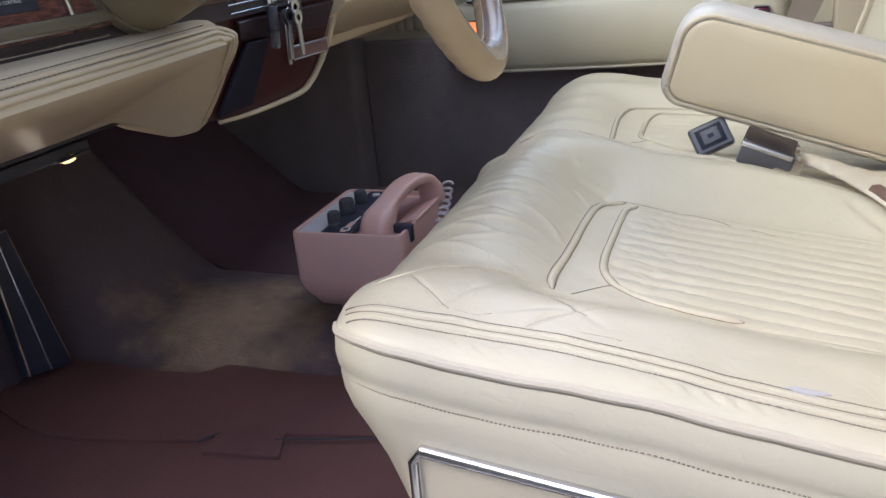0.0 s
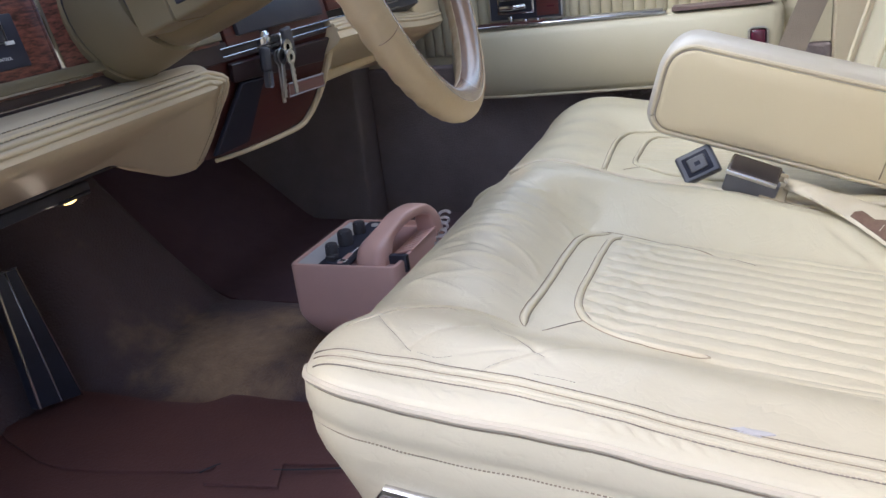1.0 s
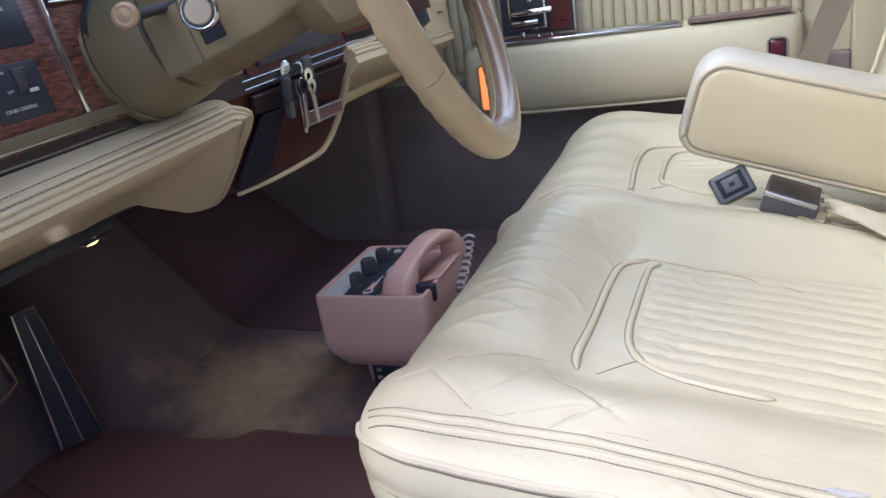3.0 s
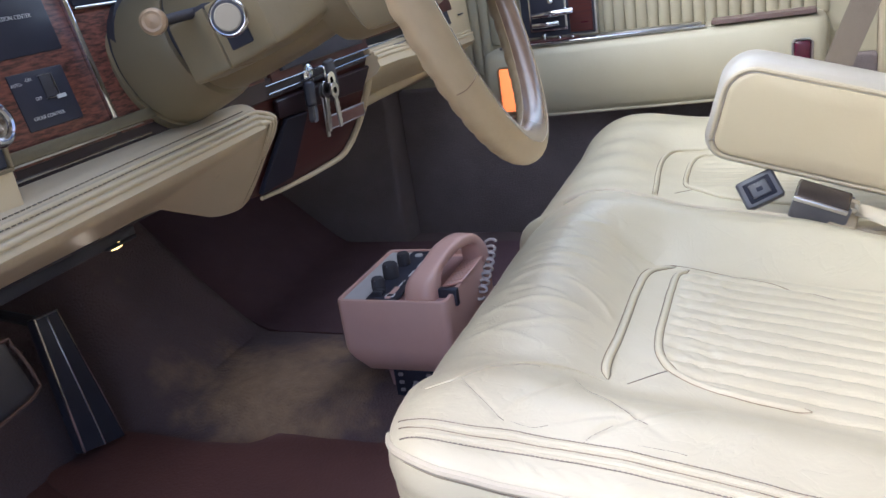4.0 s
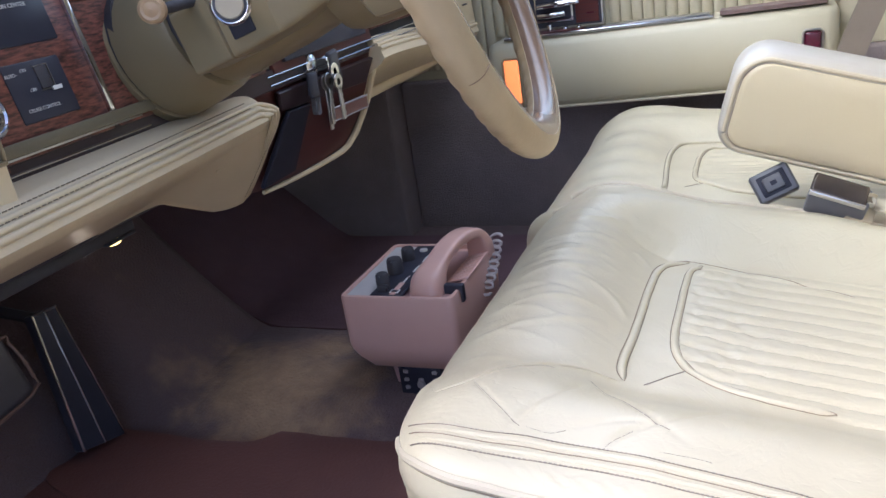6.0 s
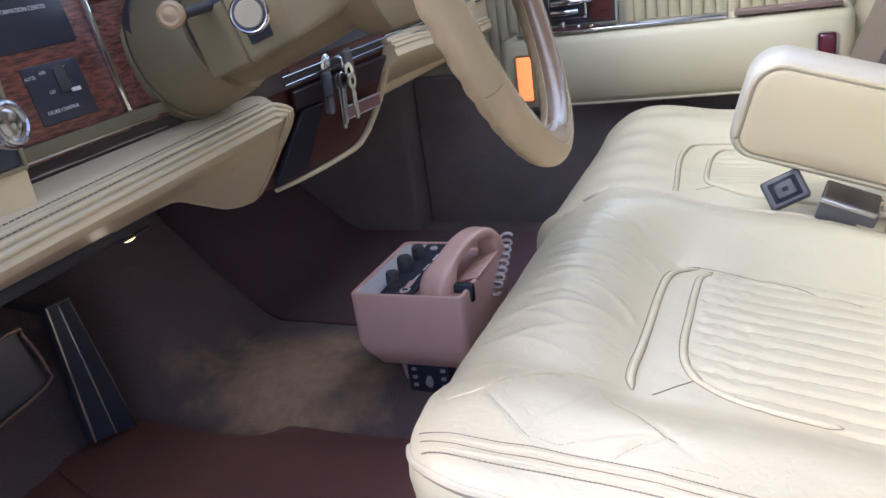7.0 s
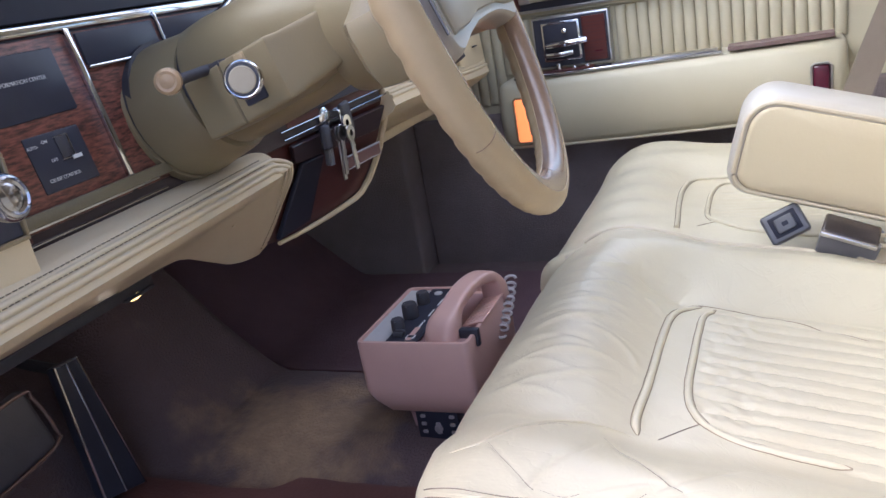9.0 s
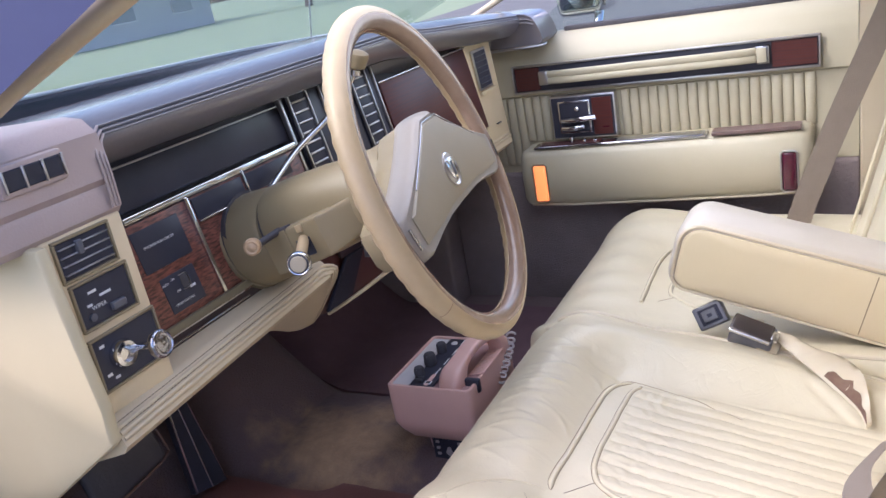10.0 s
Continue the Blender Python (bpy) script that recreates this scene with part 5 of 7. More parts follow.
    # crumpled leather where the pleats start
    z += inside * 0.0022 * noise.noise(Vector((x * 95 + 25 * y, y * 70, 8))) * (1 - ramp01(x, 0.25, 0.33))
    return z


def passenger_top(x, y):
    z = 0.628 - 0.03 * (x - 0.2)
    z += 0.012 * math.exp(-((x - 0.09) / 0.075) ** 2)
    z += 0.008 * ramp01(y, 0.50, 0.60) + 0.020 * (1 - ramp01(y, 0.070, 0.16))
    z -= 0.018 * ramp01(y, 0.24, 0.42) * (1 - ramp01(y, 0.47, 0.58)) * ramp01(x, 0.09, 0.17)
    f = max(0.0, 0.078 - x)
    z -= 0.050 * (1 - math.sqrt(max(0.0, 1 - min(1, f / 0.085) ** 2)))
    fold = math.exp(-((x - 0.10) / 0.05) ** 2)
    z += 0.0020 * fold * math.sin(2 * math.pi * (y - 0.2 * (x - 0.1)) / 0.075 + 1.5 * math.sin(8 * y))
    z += 0.0016 * noise.noise(Vector((x * 16, y * 16, 9.1)))
    inside = ramp01(x, 0.196, 0.212) * ramp01(y, 0.275 - 0.40 * (x - 0.20), 0.287 - 0.40 * (x - 0.20)) * (1 - ramp01(y, 0.465, 0.478))
    k = (y + 0.0035 * noise.noise(Vector((x * 9, y * 30, 2)))) / 0.0235
    z += inside * (0.0034 * abs(math.sin(math.pi * k)) ** 0.5 - 0.0026)
    return z


def on_top(top, pts, lift=0.0, step=0.006):
    return [(p.x, p.y, top(p.x, p.y) + lift) for p in smooth_path([(x, y, 0) for x, y in pts], step)]


def build_driver_seat():
    seat = thing("driver_seat", "cream leather driver bench seat, creased and worn, with piping and pleats", "car seat", (0.35, -0.235, 0.42))
    X0, X1, Y0, Y1 = 0.044, 0.66, -0.522, 0.050
    c = cushion(seat, X0, X1, Y0, Y1, driver_top, 0.075, SKIRT, CREAM, 320, corner_warp)
    # piping of the panels, each bead between two sunken seams
    def bead(pts, label="raised cream piping", taper=3):
        line = [Vector(p) for p in on_top(driver_top, pts, -0.0009, 0.004)]
        n = len(line)
        grow = [min(1.0, 0.15 + k / taper, 0.15 + (n - 1 - k) / taper) for k in range(n)]
        part("piping", sweep(line, 0.0033, 12, radii=[0.0033 * g for g in grow]), CREAM, c, label)
        for side in (-1, 1):
            edge = []
            for k in range(n):
                d = (line[min(n - 1, k + 1)] - line[max(0, k - 1)]).normalized()
                q = line[k] + Vector((-d.y, d.x, 0)) * side * 0.0033 * grow[k]
                edge.append((q.x, q.y, driver_top(q.x, q.y) + 0.0002))
            part("seam", sweep(edge, 0.00042, 5), GROOVE, c, "brown sunken seam")
    bead([(0.1972, -0.3448), (0.1933, -0.329), (0.1924, -0.309), (0.193, -0.2781), (0.1925, -0.2312), (0.1915, -0.1752), (0.1919, -0.1213), (0.1958, -0.0892), (0.207, -0.0682), (0.219, -0.0640)])
    bead([(0.3363, -0.3444), (0.3117, -0.3406), (0.2861, -0.3357), (0.2709, -0.3316), (0.2548, -0.3232), (0.2397, -0.3103), (0.2308, -0.2927), (0.2255, -0.2723), (0.2224, -0.2376), (0.2213, -0.1844), (0.2208, -0.1307), (0.2222, -0.0873), (0.232, -0.0679)])
    # Brown line painted for the shadow between inner rim roll and pleats.
    part("seam", sweep(on_top(driver_top, [(0.215, -0.0620), (0.235, -0.0645), (0.267, -0.0690), (0.319, -0.0860), (0.366, -0.1100)], 0.0), 0.0005, 5), GROOVE, c, "brown sunken seam")
    part("seam", sweep(on_top(driver_top, [(0.2114, -0.3431), (0.2234, -0.328), (0.2366, -0.3126)], 0.0002), 0.0005, 5), STITCH, c, "split dark seam")
    arc = on_top(driver_top, [(0.0932, -0.4381), (0.1061, -0.4381), (0.1163, -0.4325), (0.1299, -0.4041), (0.1467, -0.3811), (0.1654, -0.3615), (0.1847, -0.3502), (0.1957, -0.3485)], 0.0002, 0.004)
    part("piping", sweep(arc, 0.0014, 8, radii=[0.0014 * min(1.0, 0.1 + k / 8, 0.1 + (len(arc) - 1 - k) / 8) for k in range(len(arc))]), CREAM, c, "thin raised seam ridge")
    # inner edge welt along the gap
    part("piping", sweep(on_top(driver_top, [(0.078, 0.0465), (0.11, 0.048), (0.20, 0.048), (0.40, 0.048), (0.62, 0.048)], -0.0010), 0.0032, 8), WELT, c)
    # worn cracks
    for pts in ([(0.1183, -0.4327), (0.1306, -0.4484), (0.1406, -0.4584), (0.1506, -0.4678), (0.1611, -0.4775)], [(0.1806, -0.3764), (0.1943, -0.3965), (0.2104, -0.4192), (0.2249, -0.4405), (0.2344, -0.4509), (0.243, -0.4559)],
                [(0.1406, -0.394), (0.1476, -0.3839), (0.158, -0.379)], [(0.165, -0.4765), (0.178, -0.4780), (0.1874, -0.4718)], [(0.2102, -0.483), (0.2139, -0.4736), (0.223, -0.461)], [(0.240, -0.4790), (0.2577, -0.4790), (0.2666, -0.4799)]):
        wear = bmesh.new()
        fine = [Vector(p) for p in on_top(driver_top, pts, 0.0001, 0.0022)]
        for k, (a, b) in enumerate(zip(fine, fine[1:])):
            sweep([a, a.lerp(b, 0.35 + 0.55 * abs(math.sin(7.3 * k)))], 0.00012 + 0.00022 * abs(math.sin(3.1 * k)), 5, bm=wear)
        tagged(part("crack", wear, STITCH, c, "fine broken crack in the leather"), kind="stuff")
    # outer edge: ridge lines running straight off the corner, a stitched row, and the welt round the rim
    def settle(pts, inset, lift):
        out = []
        for p in smooth_path([(x, y, 0) for x, y in pts], 0.005):
            d = inset
            if p.x < X0 + 0.075:
                d = min(d, 0.075 - math.hypot(p.x - X0 - 0.075, p.y - Y0 - 0.075))
            x = corner_warp(p.x, p.y)
            out.append((x, p.y, driver_top(x, p.y) - 0.003 * max(0.0, 1 - d / 0.010) ** 2 + lift))
        return out

    def row_along(pts, lift):
        """A line on the cushion top that starts at the rounded front corner and runs back along the edge."""
        out = []
        for p in smooth_path([(x, y, 0) for x, y in pts], 0.005):
            x = p.x - (corner_warp(p.x, p.y) - p.x)
            x = p.x - (corner_warp(x, p.y) - x)
            d = p.y - Y0
            if x < X0 + 0.075:
                d = min(d, 0.075 - math.hypot(x - X0 - 0.075, p.y - Y0 - 0.075))
            out.append((p.x, p.y, driver_top(p.x, p.y) - 0.003 * max(0.0, 1 - d / 0.010) ** 2 + lift))
        return out

    def round_rim(inset, tip, x_end, lift, start=22):
        pts = []
        for k in range(10):
            a = start + (90 - start) * k / 9
            i = tip + (inset - tip) * ramp01(a, start, 90)
            t, r = math.pi + radians(a), 0.075 - i
            pts.append((X0 + 0.075 + r * math.cos(t), Y0 + 0.075 + r * math.sin(t)))
        x = X0 + 0.075
        while x < x_end:
            x += 0.02
            pts.append((x, Y0 + inset))
        return settle(pts, inset, lift)

    def dashes(line, step, fill, w, mat, label):
        st = bmesh.new()
        fine = [p for p in smooth_path(line, step)]
        for a, b in zip(fine, fine[1:]):
            sweep([a, a.lerp(b, fill)], w, 5, bm=st)
        return tagged(part("stitching", st, mat, c, label), kind="stuff")
    upper = [(0.0900, -0.4770), (0.1050, -0.4840), (0.125, -0.4885), (0.142, -0.4885), (0.173, -0.4850), (0.207, -0.4840), (0.242, -0.4862), (0.275, -0.4885), (0.36, -0.490), (0.63, -0.490)]
    middle = [(0.0955, -0.4880), (0.1100, -0.4945), (0.128, -0.4980), (0.145, -0.4980), (0.176, -0.4945), (0.210, -0.4930), (0.243, -0.4950), (0.275, -0.4975), (0.36, -0.4995), (0.63, -0.4995)]
    lower = [(0.1020, -0.5010), (0.1150, -0.5055), (0.130, -0.5080), (0.147, -0.5080), (0.179, -0.5045), (0.212, -0.5030), (0.245, -0.5055), (0.290, -0.5085), (0.36, -0.5105), (0.63, -0.5105)]
    for pair in ((upper, middle), (middle, lower)):
        ridge = row_along([(0.5 * (p[0] + q[0]) + 0.004 * (k == 0), 0.5 * (p[1] + q[1])) for k, (p, q) in enumerate(zip(*pair))], -0.0006)
        part("piping", sweep(ridge, 0.0022, 8, radii=[0.0004 + 0.0018 * min(1, k / 8) for k in range(len(ridge))]), CREAM, c)
    part("seam", sweep(row_along(upper, 0.0001), 0.00034, 6), GROOVE, c, "brown seam line")
    dashes(row_along(upper, 0.0002), 0.0060, 0.45, 0.00045, STITCH, "fine dark stitches")
    part("seam", sweep(row_along(middle, 0.0001), 0.00042, 6), GROOVE, c, "brown seam line")
    part("seam", sweep(row_along(lower, 0.0001), 0.00036, 5), GROOVE, c, "brown seam line")
    dashes(row_along(lower, 0.0002), 0.0046, 0.60, 0.00055, STITCH, "fine dark stitches")
    welt = [(x, y, z - 0.0035) for x, y, z in round_rim(-0.0030, -0.003, 0.64, 0.0)]
    part("piping", sweep(welt, 0.0030, 8), WELT, c, "worn cream welt")
    # Thin dark bar paints the shadow line under the welt.
    part("seam", sweep([(x, y - 0.0010, z - 0.0036) for x, y, z in welt], 0.0006, 6), GROOVE, c, "seam below the welt with its shadow line painted dark")
    dashes([(x, y, z - 0.0335) for x, y, z in round_rim(-0.0042, -0.0035, 0.64, 0.0)], 0.0042, 0.6, 0.0005, GROOVE, "brown stitches")
    # worn blue-grey scuff
    part("scuff", loft([[(0.365 + 0.010 * s * math.cos(t) + 0.004 * math.sin(3 * t) * s, -0.488 + 0.0035 * s * math.sin(t), driver_top(0.365 + 0.01 * s * math.cos(t), -0.488) + h) for t in [k * math.pi / 8 for k in range(16)]] for s, h in ((1, -0.0006), (0.96, 0.0006), (0.5, 0.0008))]),
         shader("blue_grey_scuff", (0.36, 0.37, 0.44), 0.6, second=(0.5, 0.48, 0.46), scale=60), c, "worn blue-grey patch")
    # side valance with a bright frame
    val = part("side_panel", plate([(0.150, -0.5155, 0.50), (0.150, -0.5175, 0.644), (0.60, -0.5175, 0.580), (0.60, -0.5155, 0.50)], -0.006, 0.001, 1), CREAM_SMOOTH, seat, "cream lower side panel")
    part("frame", sweep([(0.146, -0.522, 0.50), (0.1475, -0.524, 0.638), (0.1525, -0.5245, 0.6465), (0.60, -0.5245, 0.582)], 0.0042, 10), CHROME, val, "bright chrome frame")
    part("base", rbox((0.16, -0.47, 0.375), (0.62, 0.02, 0.47), 0.01, 2), BLACK_MATT, seat, "dark seat base")
    # backrest
    build_backrest(seat, -0.515, 0.028, 0.520, "back")


def build_backrest(seat, y0, y1, xf, name):
    n = 40
    rings = []
    for i in range(n + 1):
        t = i / n
        z = 0.52 + 0.62 * t
        x = xf + 0.02 + 0.172 * t
        thick = 0.14 - 0.05 * t
        inset = 0.05 * max(0, (t - 0.85) / 0.15) ** 2 + 0.03 * max(0, (0.08 - t) / 0.08) ** 2
        ring = []
        for k in range(48):
            a = 2 * math.pi * k / 48
            c, s = math.cos(a), math.sin(a)
            px = (thick / 2 - inset * 0.6) * math.copysign(abs(c) ** 0.55, c)
            py = ((y1 - y0) / 2 - inset) * math.copysign(abs(s) ** 0.35, s)
            ring.append((x + thick / 2 + px, (y0 + y1) / 2 + py, z))
        rings.append(ring)
    b = part("backrest", loft(rings), CREAM, seat, sharp=60)
    for off in (0.08, (y1 - y0) - 0.08):
        part("piping", sweep([(xf + 0.017 + 0.172 * t, y0 + off, 0.54 + 0.62 * t) for t in [k / 12 for k in range(1, 12)]], 0.0035, 8), CREAM, b)


def build_passenger_seat():
    seat = thing("passenger_seat", "cream leather passenger bench seat with pleated centre", "car seat", (0.33, 0.33, 0.42))
    c = cushion(seat, -0.004, 0.64, 0.058, 0.665, passenger_top, 0.085, SKIRT, CREAM, 130)
    for pts in ([(0.1632, 0.2176), (0.1611, 0.2555), (0.1505, 0.38), (0.1511, 0.4531), (0.1647, 0.4955), (0.2173, 0.5067), (0.32, 0.508)], [(0.36, 0.185), (0.2766, 0.2061), (0.2258, 0.2396), (0.2, 0.2768), (0.192, 0.3995), (0.1954, 0.4533), (0.2064, 0.4800), (0.2358, 0.4846), (0.36, 0.487)]):
        part("piping", sweep(on_top(passenger_top, pts, 0.0008), 0.0030, 8), CREAM, c, "raised cream piping")
        for off in (-0.0034, 0.0034):
            part("seam", sweep(on_top(passenger_top, [(x + off, y) for x, y in pts], 0.0001), 0.00055, 6), GROOVE, c, "brown sunken seam")
    part("seam", sweep(on_top(passenger_top, [(0.1885, 0.2302), (0.200, 0.240), (0.2120, 0.2500)], 0.0001), 0.0006, 6), GROOVE, c)
    part("piping", sweep(on_top(passenger_top, [(0.050, 0.0615), (0.075, 0.060), (0.14, 0.060), (0.3, 0.060), (0.6, 0.060)], -0.0020), 0.0034, 8), WELT, c)
    part("base", rbox((0.14, 0.09, 0.375), (0.60, 0.60, 0.47), 0.01, 2), BLACK_MATT, seat, "dark seat base")
    build_backrest(seat, 0.212, 0.62, 0.432, "back")


def build_armrest():
    arm = thing("centre_armrest", "cream leather fold-down centre armrest with brown piping", "armrest", (0.55, 0.18, 0.72))
    tilt = Matrix.Translation((0.249, 0.0, 0.776)) @ Matrix.Rotation(radians(16.5), 4, "Y")
    L, H, Y0, Y1 = 0.40, 0.119, 0.092, 0.198

    def outline(inset, n=10):
        r1, r2 = 0.040, 0.030
        h = H / 2
        pts = []
        for k in range(n + 1):
            t = math.pi / 2 + math.pi / 2 * k / n
            pts.append((r1 + (r1 - inset) * math.cos(t), h - r1 + (r1 - inset) * math.sin(t)))
        for k in range(n + 1):
            t = math.pi + math.pi / 2 * k / n
            pts.append((r2 + (r2 - inset) * math.cos(t), -h + r2 + (r2 - inset) * math.sin(t)))
        pts += [(L - inset, -h + inset), (L - inset, h - inset)]
        return pts
    rings = []
    for y, inset in ((Y0 + 0.001, 0.07), (Y0 - 0.001, 0.035), (Y0, 0.012), (Y0 + 0.004, 0.004), (Y0 + 0.014, 0.0), (Y1 - 0.014, 0.0), (Y1 - 0.004, 0.005), (Y1, 0.014), (Y1, 0.04)):
        if inset > 0.028:
            base = outline(0.026)
            rings.append([tilt @ Vector((L / 2 + (x - L / 2) * (1 - inset), y, z * (1 - inset * 6))) for x, z in base])
        else:
            rings.append([tilt @ Vector((x, y, z)) for x, z in outline(inset)])
    b = part("pad", loft(rings), ARM_TOP, arm, "worn cream leather pad with a greyish sky sheen painted in", sharp=70)
    part("side_face", loft([[tilt @ Vector((L / 2 + (x - L / 2) * f, y, z * f)) for x, z in outline(0.0108)] for f, y in ((1.0, Y0 + 0.002), (0.99, Y0 - 0.0016), (0.96, Y0 - 0.0026), (0.6, Y0 - 0.0032))]), ARM_FACE, b, "yellow-cream side panel", sharp=70)
    top = [tilt @ Vector((x, Y0 + 0.0015, z)) for x, z in outline(0.0075, 14)[:-2]]
    start = [tilt @ Vector((L * f, Y0 + 0.0015, H / 2 - 0.0075)) for f in (0.98, 0.8, 0.6, 0.4, 0.2)]
    end = [tilt @ Vector((L * f, Y0 + 0.0015, -H / 2 + 0.0075)) for f in (0.2, 0.4, 0.6, 0.8, 0.98)]
    part("piping", sweep(start + top + end, 0.0028, 8), CREAM_SMOOTH, b, "raised piping round the side")
    g = [tilt @ Vector((x, Y0 - 0.0002, z)) for x, z in outline(0.0112, 14)[:-2]]
    g0 = [tilt @ Vector((L * f, Y0 - 0.0002, H / 2 - 0.0112)) for f in (0.98, 0.8, 0.6, 0.4, 0.2)]
    g1 = [tilt @ Vector((L * f, Y0 - 0.0002, -H / 2 + 0.0112)) for f in (0.2, 0.4, 0.6, 0.8, 0.98)]
    part("seam", sweep(g0 + g + g1, 0.0004, 6), GROOVE, b, "brown seam beside the piping")
    part("seam", sweep([tilt @ Vector((0.268, Y0 - 0.0032, z)) for z in (-0.045, -0.02, 0.01, 0.045)], 0.0007, 6), GROOVE, b, "upright seam")
    part("recess_back", rbox((0.60, 0.036, 0.50), (0.68, 0.206, 1.10), 0.02, 3), CREAM_SMOOTH, arm, "cream panel behind the armrest")
    part("hinge", rbox((0.585, 0.060, 0.53), (0.66, 0.20, 0.695), 0.015, 3), CREAM_SMOOTH, arm)


def build_belts():
    # push-button buckle lying on the passenger cushion
    bk = thing("seat_belt_buckle", "dark grey square seat belt buckle with push button", "belt buckle", (0.295, 0.095, 0.66), "belt buckles")
    ra, ua = Vector((0.88, 0.16, 0.38)).normalized(), Vector((-0.50, 0.36, 0.74)).normalized()
    fa = ra.cross(ua).normalized()
    ra = (ra + ua.cross(fa)).normalized()
    m = Matrix.Translation((0.299, 0.094, 0.676)) @ Matrix((ra, fa.cross(ra), fa)).transposed().to_4x4() @ Matrix.Rotation(radians(-2), 4, "Z") @ Matrix.Diagonal((0.98, 0.84, 0.80, 1))
    part("housing", rbox((-0.023, -0.021, -0.016), (0.023, 0.021, 0.0065), 0.004, 3, m=m), DARK_STEEL, bk, "dark steel buckle housing")
    part("bezel", rbox((-0.0222, -0.0202, 0.005), (0.0222, 0.0202, 0.0090), 0.0030, 3, m=m), GUNMETAL, bk)
    part("inset", rbox((-0.0165, -0.0150, 0.007), (0.0165, 0.0150, 0.0098), 0.002, 2, m=m), INK, bk, "black surround")
    part("button", rbox((-0.011, -0.010, 0.009), (0.011, 0.010, 0.0135), 0.002, 2, m=m), shader("blue_grey_button", (0.075, 0.075, 0.085), 0.35, second=(0.11, 0.11, 0.125), scale=40), bk, "square grey push button")
    part("button_mark", rbox((-0.0035, -0.0030, 0.0132), (0.0035, 0.0030, 0.0138), 0.0002, 1, m=m), INK, bk)
    part("strap", rbox((-0.012, 0.012, -0.060), (0.018, 0.018, -0.008), 0.003, 2, m=m), CREAM_SMOOTH, bk, "cream buckle sleeve")
    # second buckle in its cream sleeve
    b2 = thing("seat_belt_buckle", "grey seat belt buckle with chrome top in a torn cream sleeve", "belt buckle", (0.37, 0.05, 0.64), "belt buckles")
    d = Vector((0.90, -0.10, -0.30)).normalized()
    m = Matrix.Translation((0.362, 0.048, 0.672)) @ Matrix((d, Vector((0, 0, 1)).cross(d).normalized(), d.cross(Vector((0, 0, 1)).cross(d).normalized()))).transposed().to_4x4() @ Matrix.Rotation(radians(24), 4, "X") @ Matrix.Diagonal((0.86, 0.9, 0.86, 1))
    part("housing", rbox((-0.034, -0.016, -0.024), (0.034, 0.016, 0.014), 0.003, 2, m=m), GUNMETAL, b2, "grey buckle body")
    part("cover", rbox((-0.035, -0.0165, 0.010), (0.030, 0.017, 0.0185), 0.004, 3, m=m), shader("brown_black_steel", (0.10, 0.085, 0.08), 0.22, 0.6, second=(0.07, 0.06, 0.058), scale=30), b2, "dark buckle top")
    part("edge_bar", rbox((-0.0352, -0.0190, 0.0105), (0.030, -0.0150, 0.0180), 0.0018, 3, m=m), CHROME, b2, "bright chrome edge bar")
    part("tip", rbox((0.028, -0.009, 0.006), (0.040, 0.009, 0.017), 0.003, 2, m=m), CHROME, b2)
    part("sleeve", rbox((0.012, -0.017, -0.030), (0.046, 0.017, -0.006), 0.004, 2, m=m), CREAM_SMOOTH, b2)
    # twisted cream strap ending in a torn leaf-shaped flap
    high = smooth_path([(0.392, 0.075, 0.664), (0.409, 0.066, 0.664), (0.440, 0.040, 0.660), (0.474, 0.040, 0.648), (0.498, -0.002, 0.650), (0.506, -0.037, 0.640), (0.510, -0.072, 0.622)], 0.006)
    low = smooth_path([(0.390, 0.056, 0.660), (0.406, 0.034, 0.661), (0.429, -0.002, 0.660), (0.458, -0.027, 0.648), (0.481, -0.044, 0.635), (0.496, -0.058, 0.626), (0.505, -0.084, 0.621)], 0.006)
    def along(line, f):
        k = f * (len(line) - 1)
        return line[int(k)].lerp(line[min(len(line) - 1, int(k) + 1)], k - int(k))
    rings = []
    for i in range(41):
        a, b = along(high, i / 40), along(low, i / 40)
        lift = Vector((0, 0, 0.006 * math.sin(math.pi * min(1, i / 34)) + 0.0015 * math.sin(i * 0.9)))
        sheet = [a.lerp(b, q) + lift * (4 * q * (1 - q)) for q in (0, 0.2, 0.4, 0.6, 0.8, 1.0)]
        rings.append(sheet + [p - Vector((0, 0, 0.0022)) for p in reversed(sheet)])
    strap = part("strap", loft(rings), WELT, b2, "twisted cream strap with a leaf-shaped flap", sharp=70)
    rnd = random.Random(8)
    inner, outer = [], []
    for i in range(22, 40):
        a, b = along(high, i / 40), along(low, i / 40)
        lift = Vector((0, 0, 0.006 * math.sin(math.pi * min(1, i / 34)) + 0.0015 * math.sin(i * 0.9) + 0.0002))
        f = 0.80 - 0.30 * math.sin((i - 22) / 17 * math.pi) + 0.16 * noise.noise(Vector((i * 0.45, 2.0, 1.0)))
        inner.append(a.lerp(b, f) + lift * (4 * f * (1 - f)) + Vector((0, 0, 0.0010)))
        outer.append(a.lerp(b, 0.94) + Vector((0, 0, 0.0014 + 0.0010 * rnd.random())))
    part("wear", loft([[p, q, q - Vector((0, 0, 0.0015)), p - Vector((0, 0, 0.0015))] for p, q in zip(inner, outer)]), shader("worn_brown_backing", (0.12, 0.065, 0.045), 0.8, second=(0.2, 0.13, 0.09), scale=60), strap, "torn patch baring brown backing")
    # passenger shoulder belt
    sb = thing("shoulder_belt", "taupe woven shoulder belt hanging from the door pillar", "seat belt", (0.37, 0.62, 0.60))
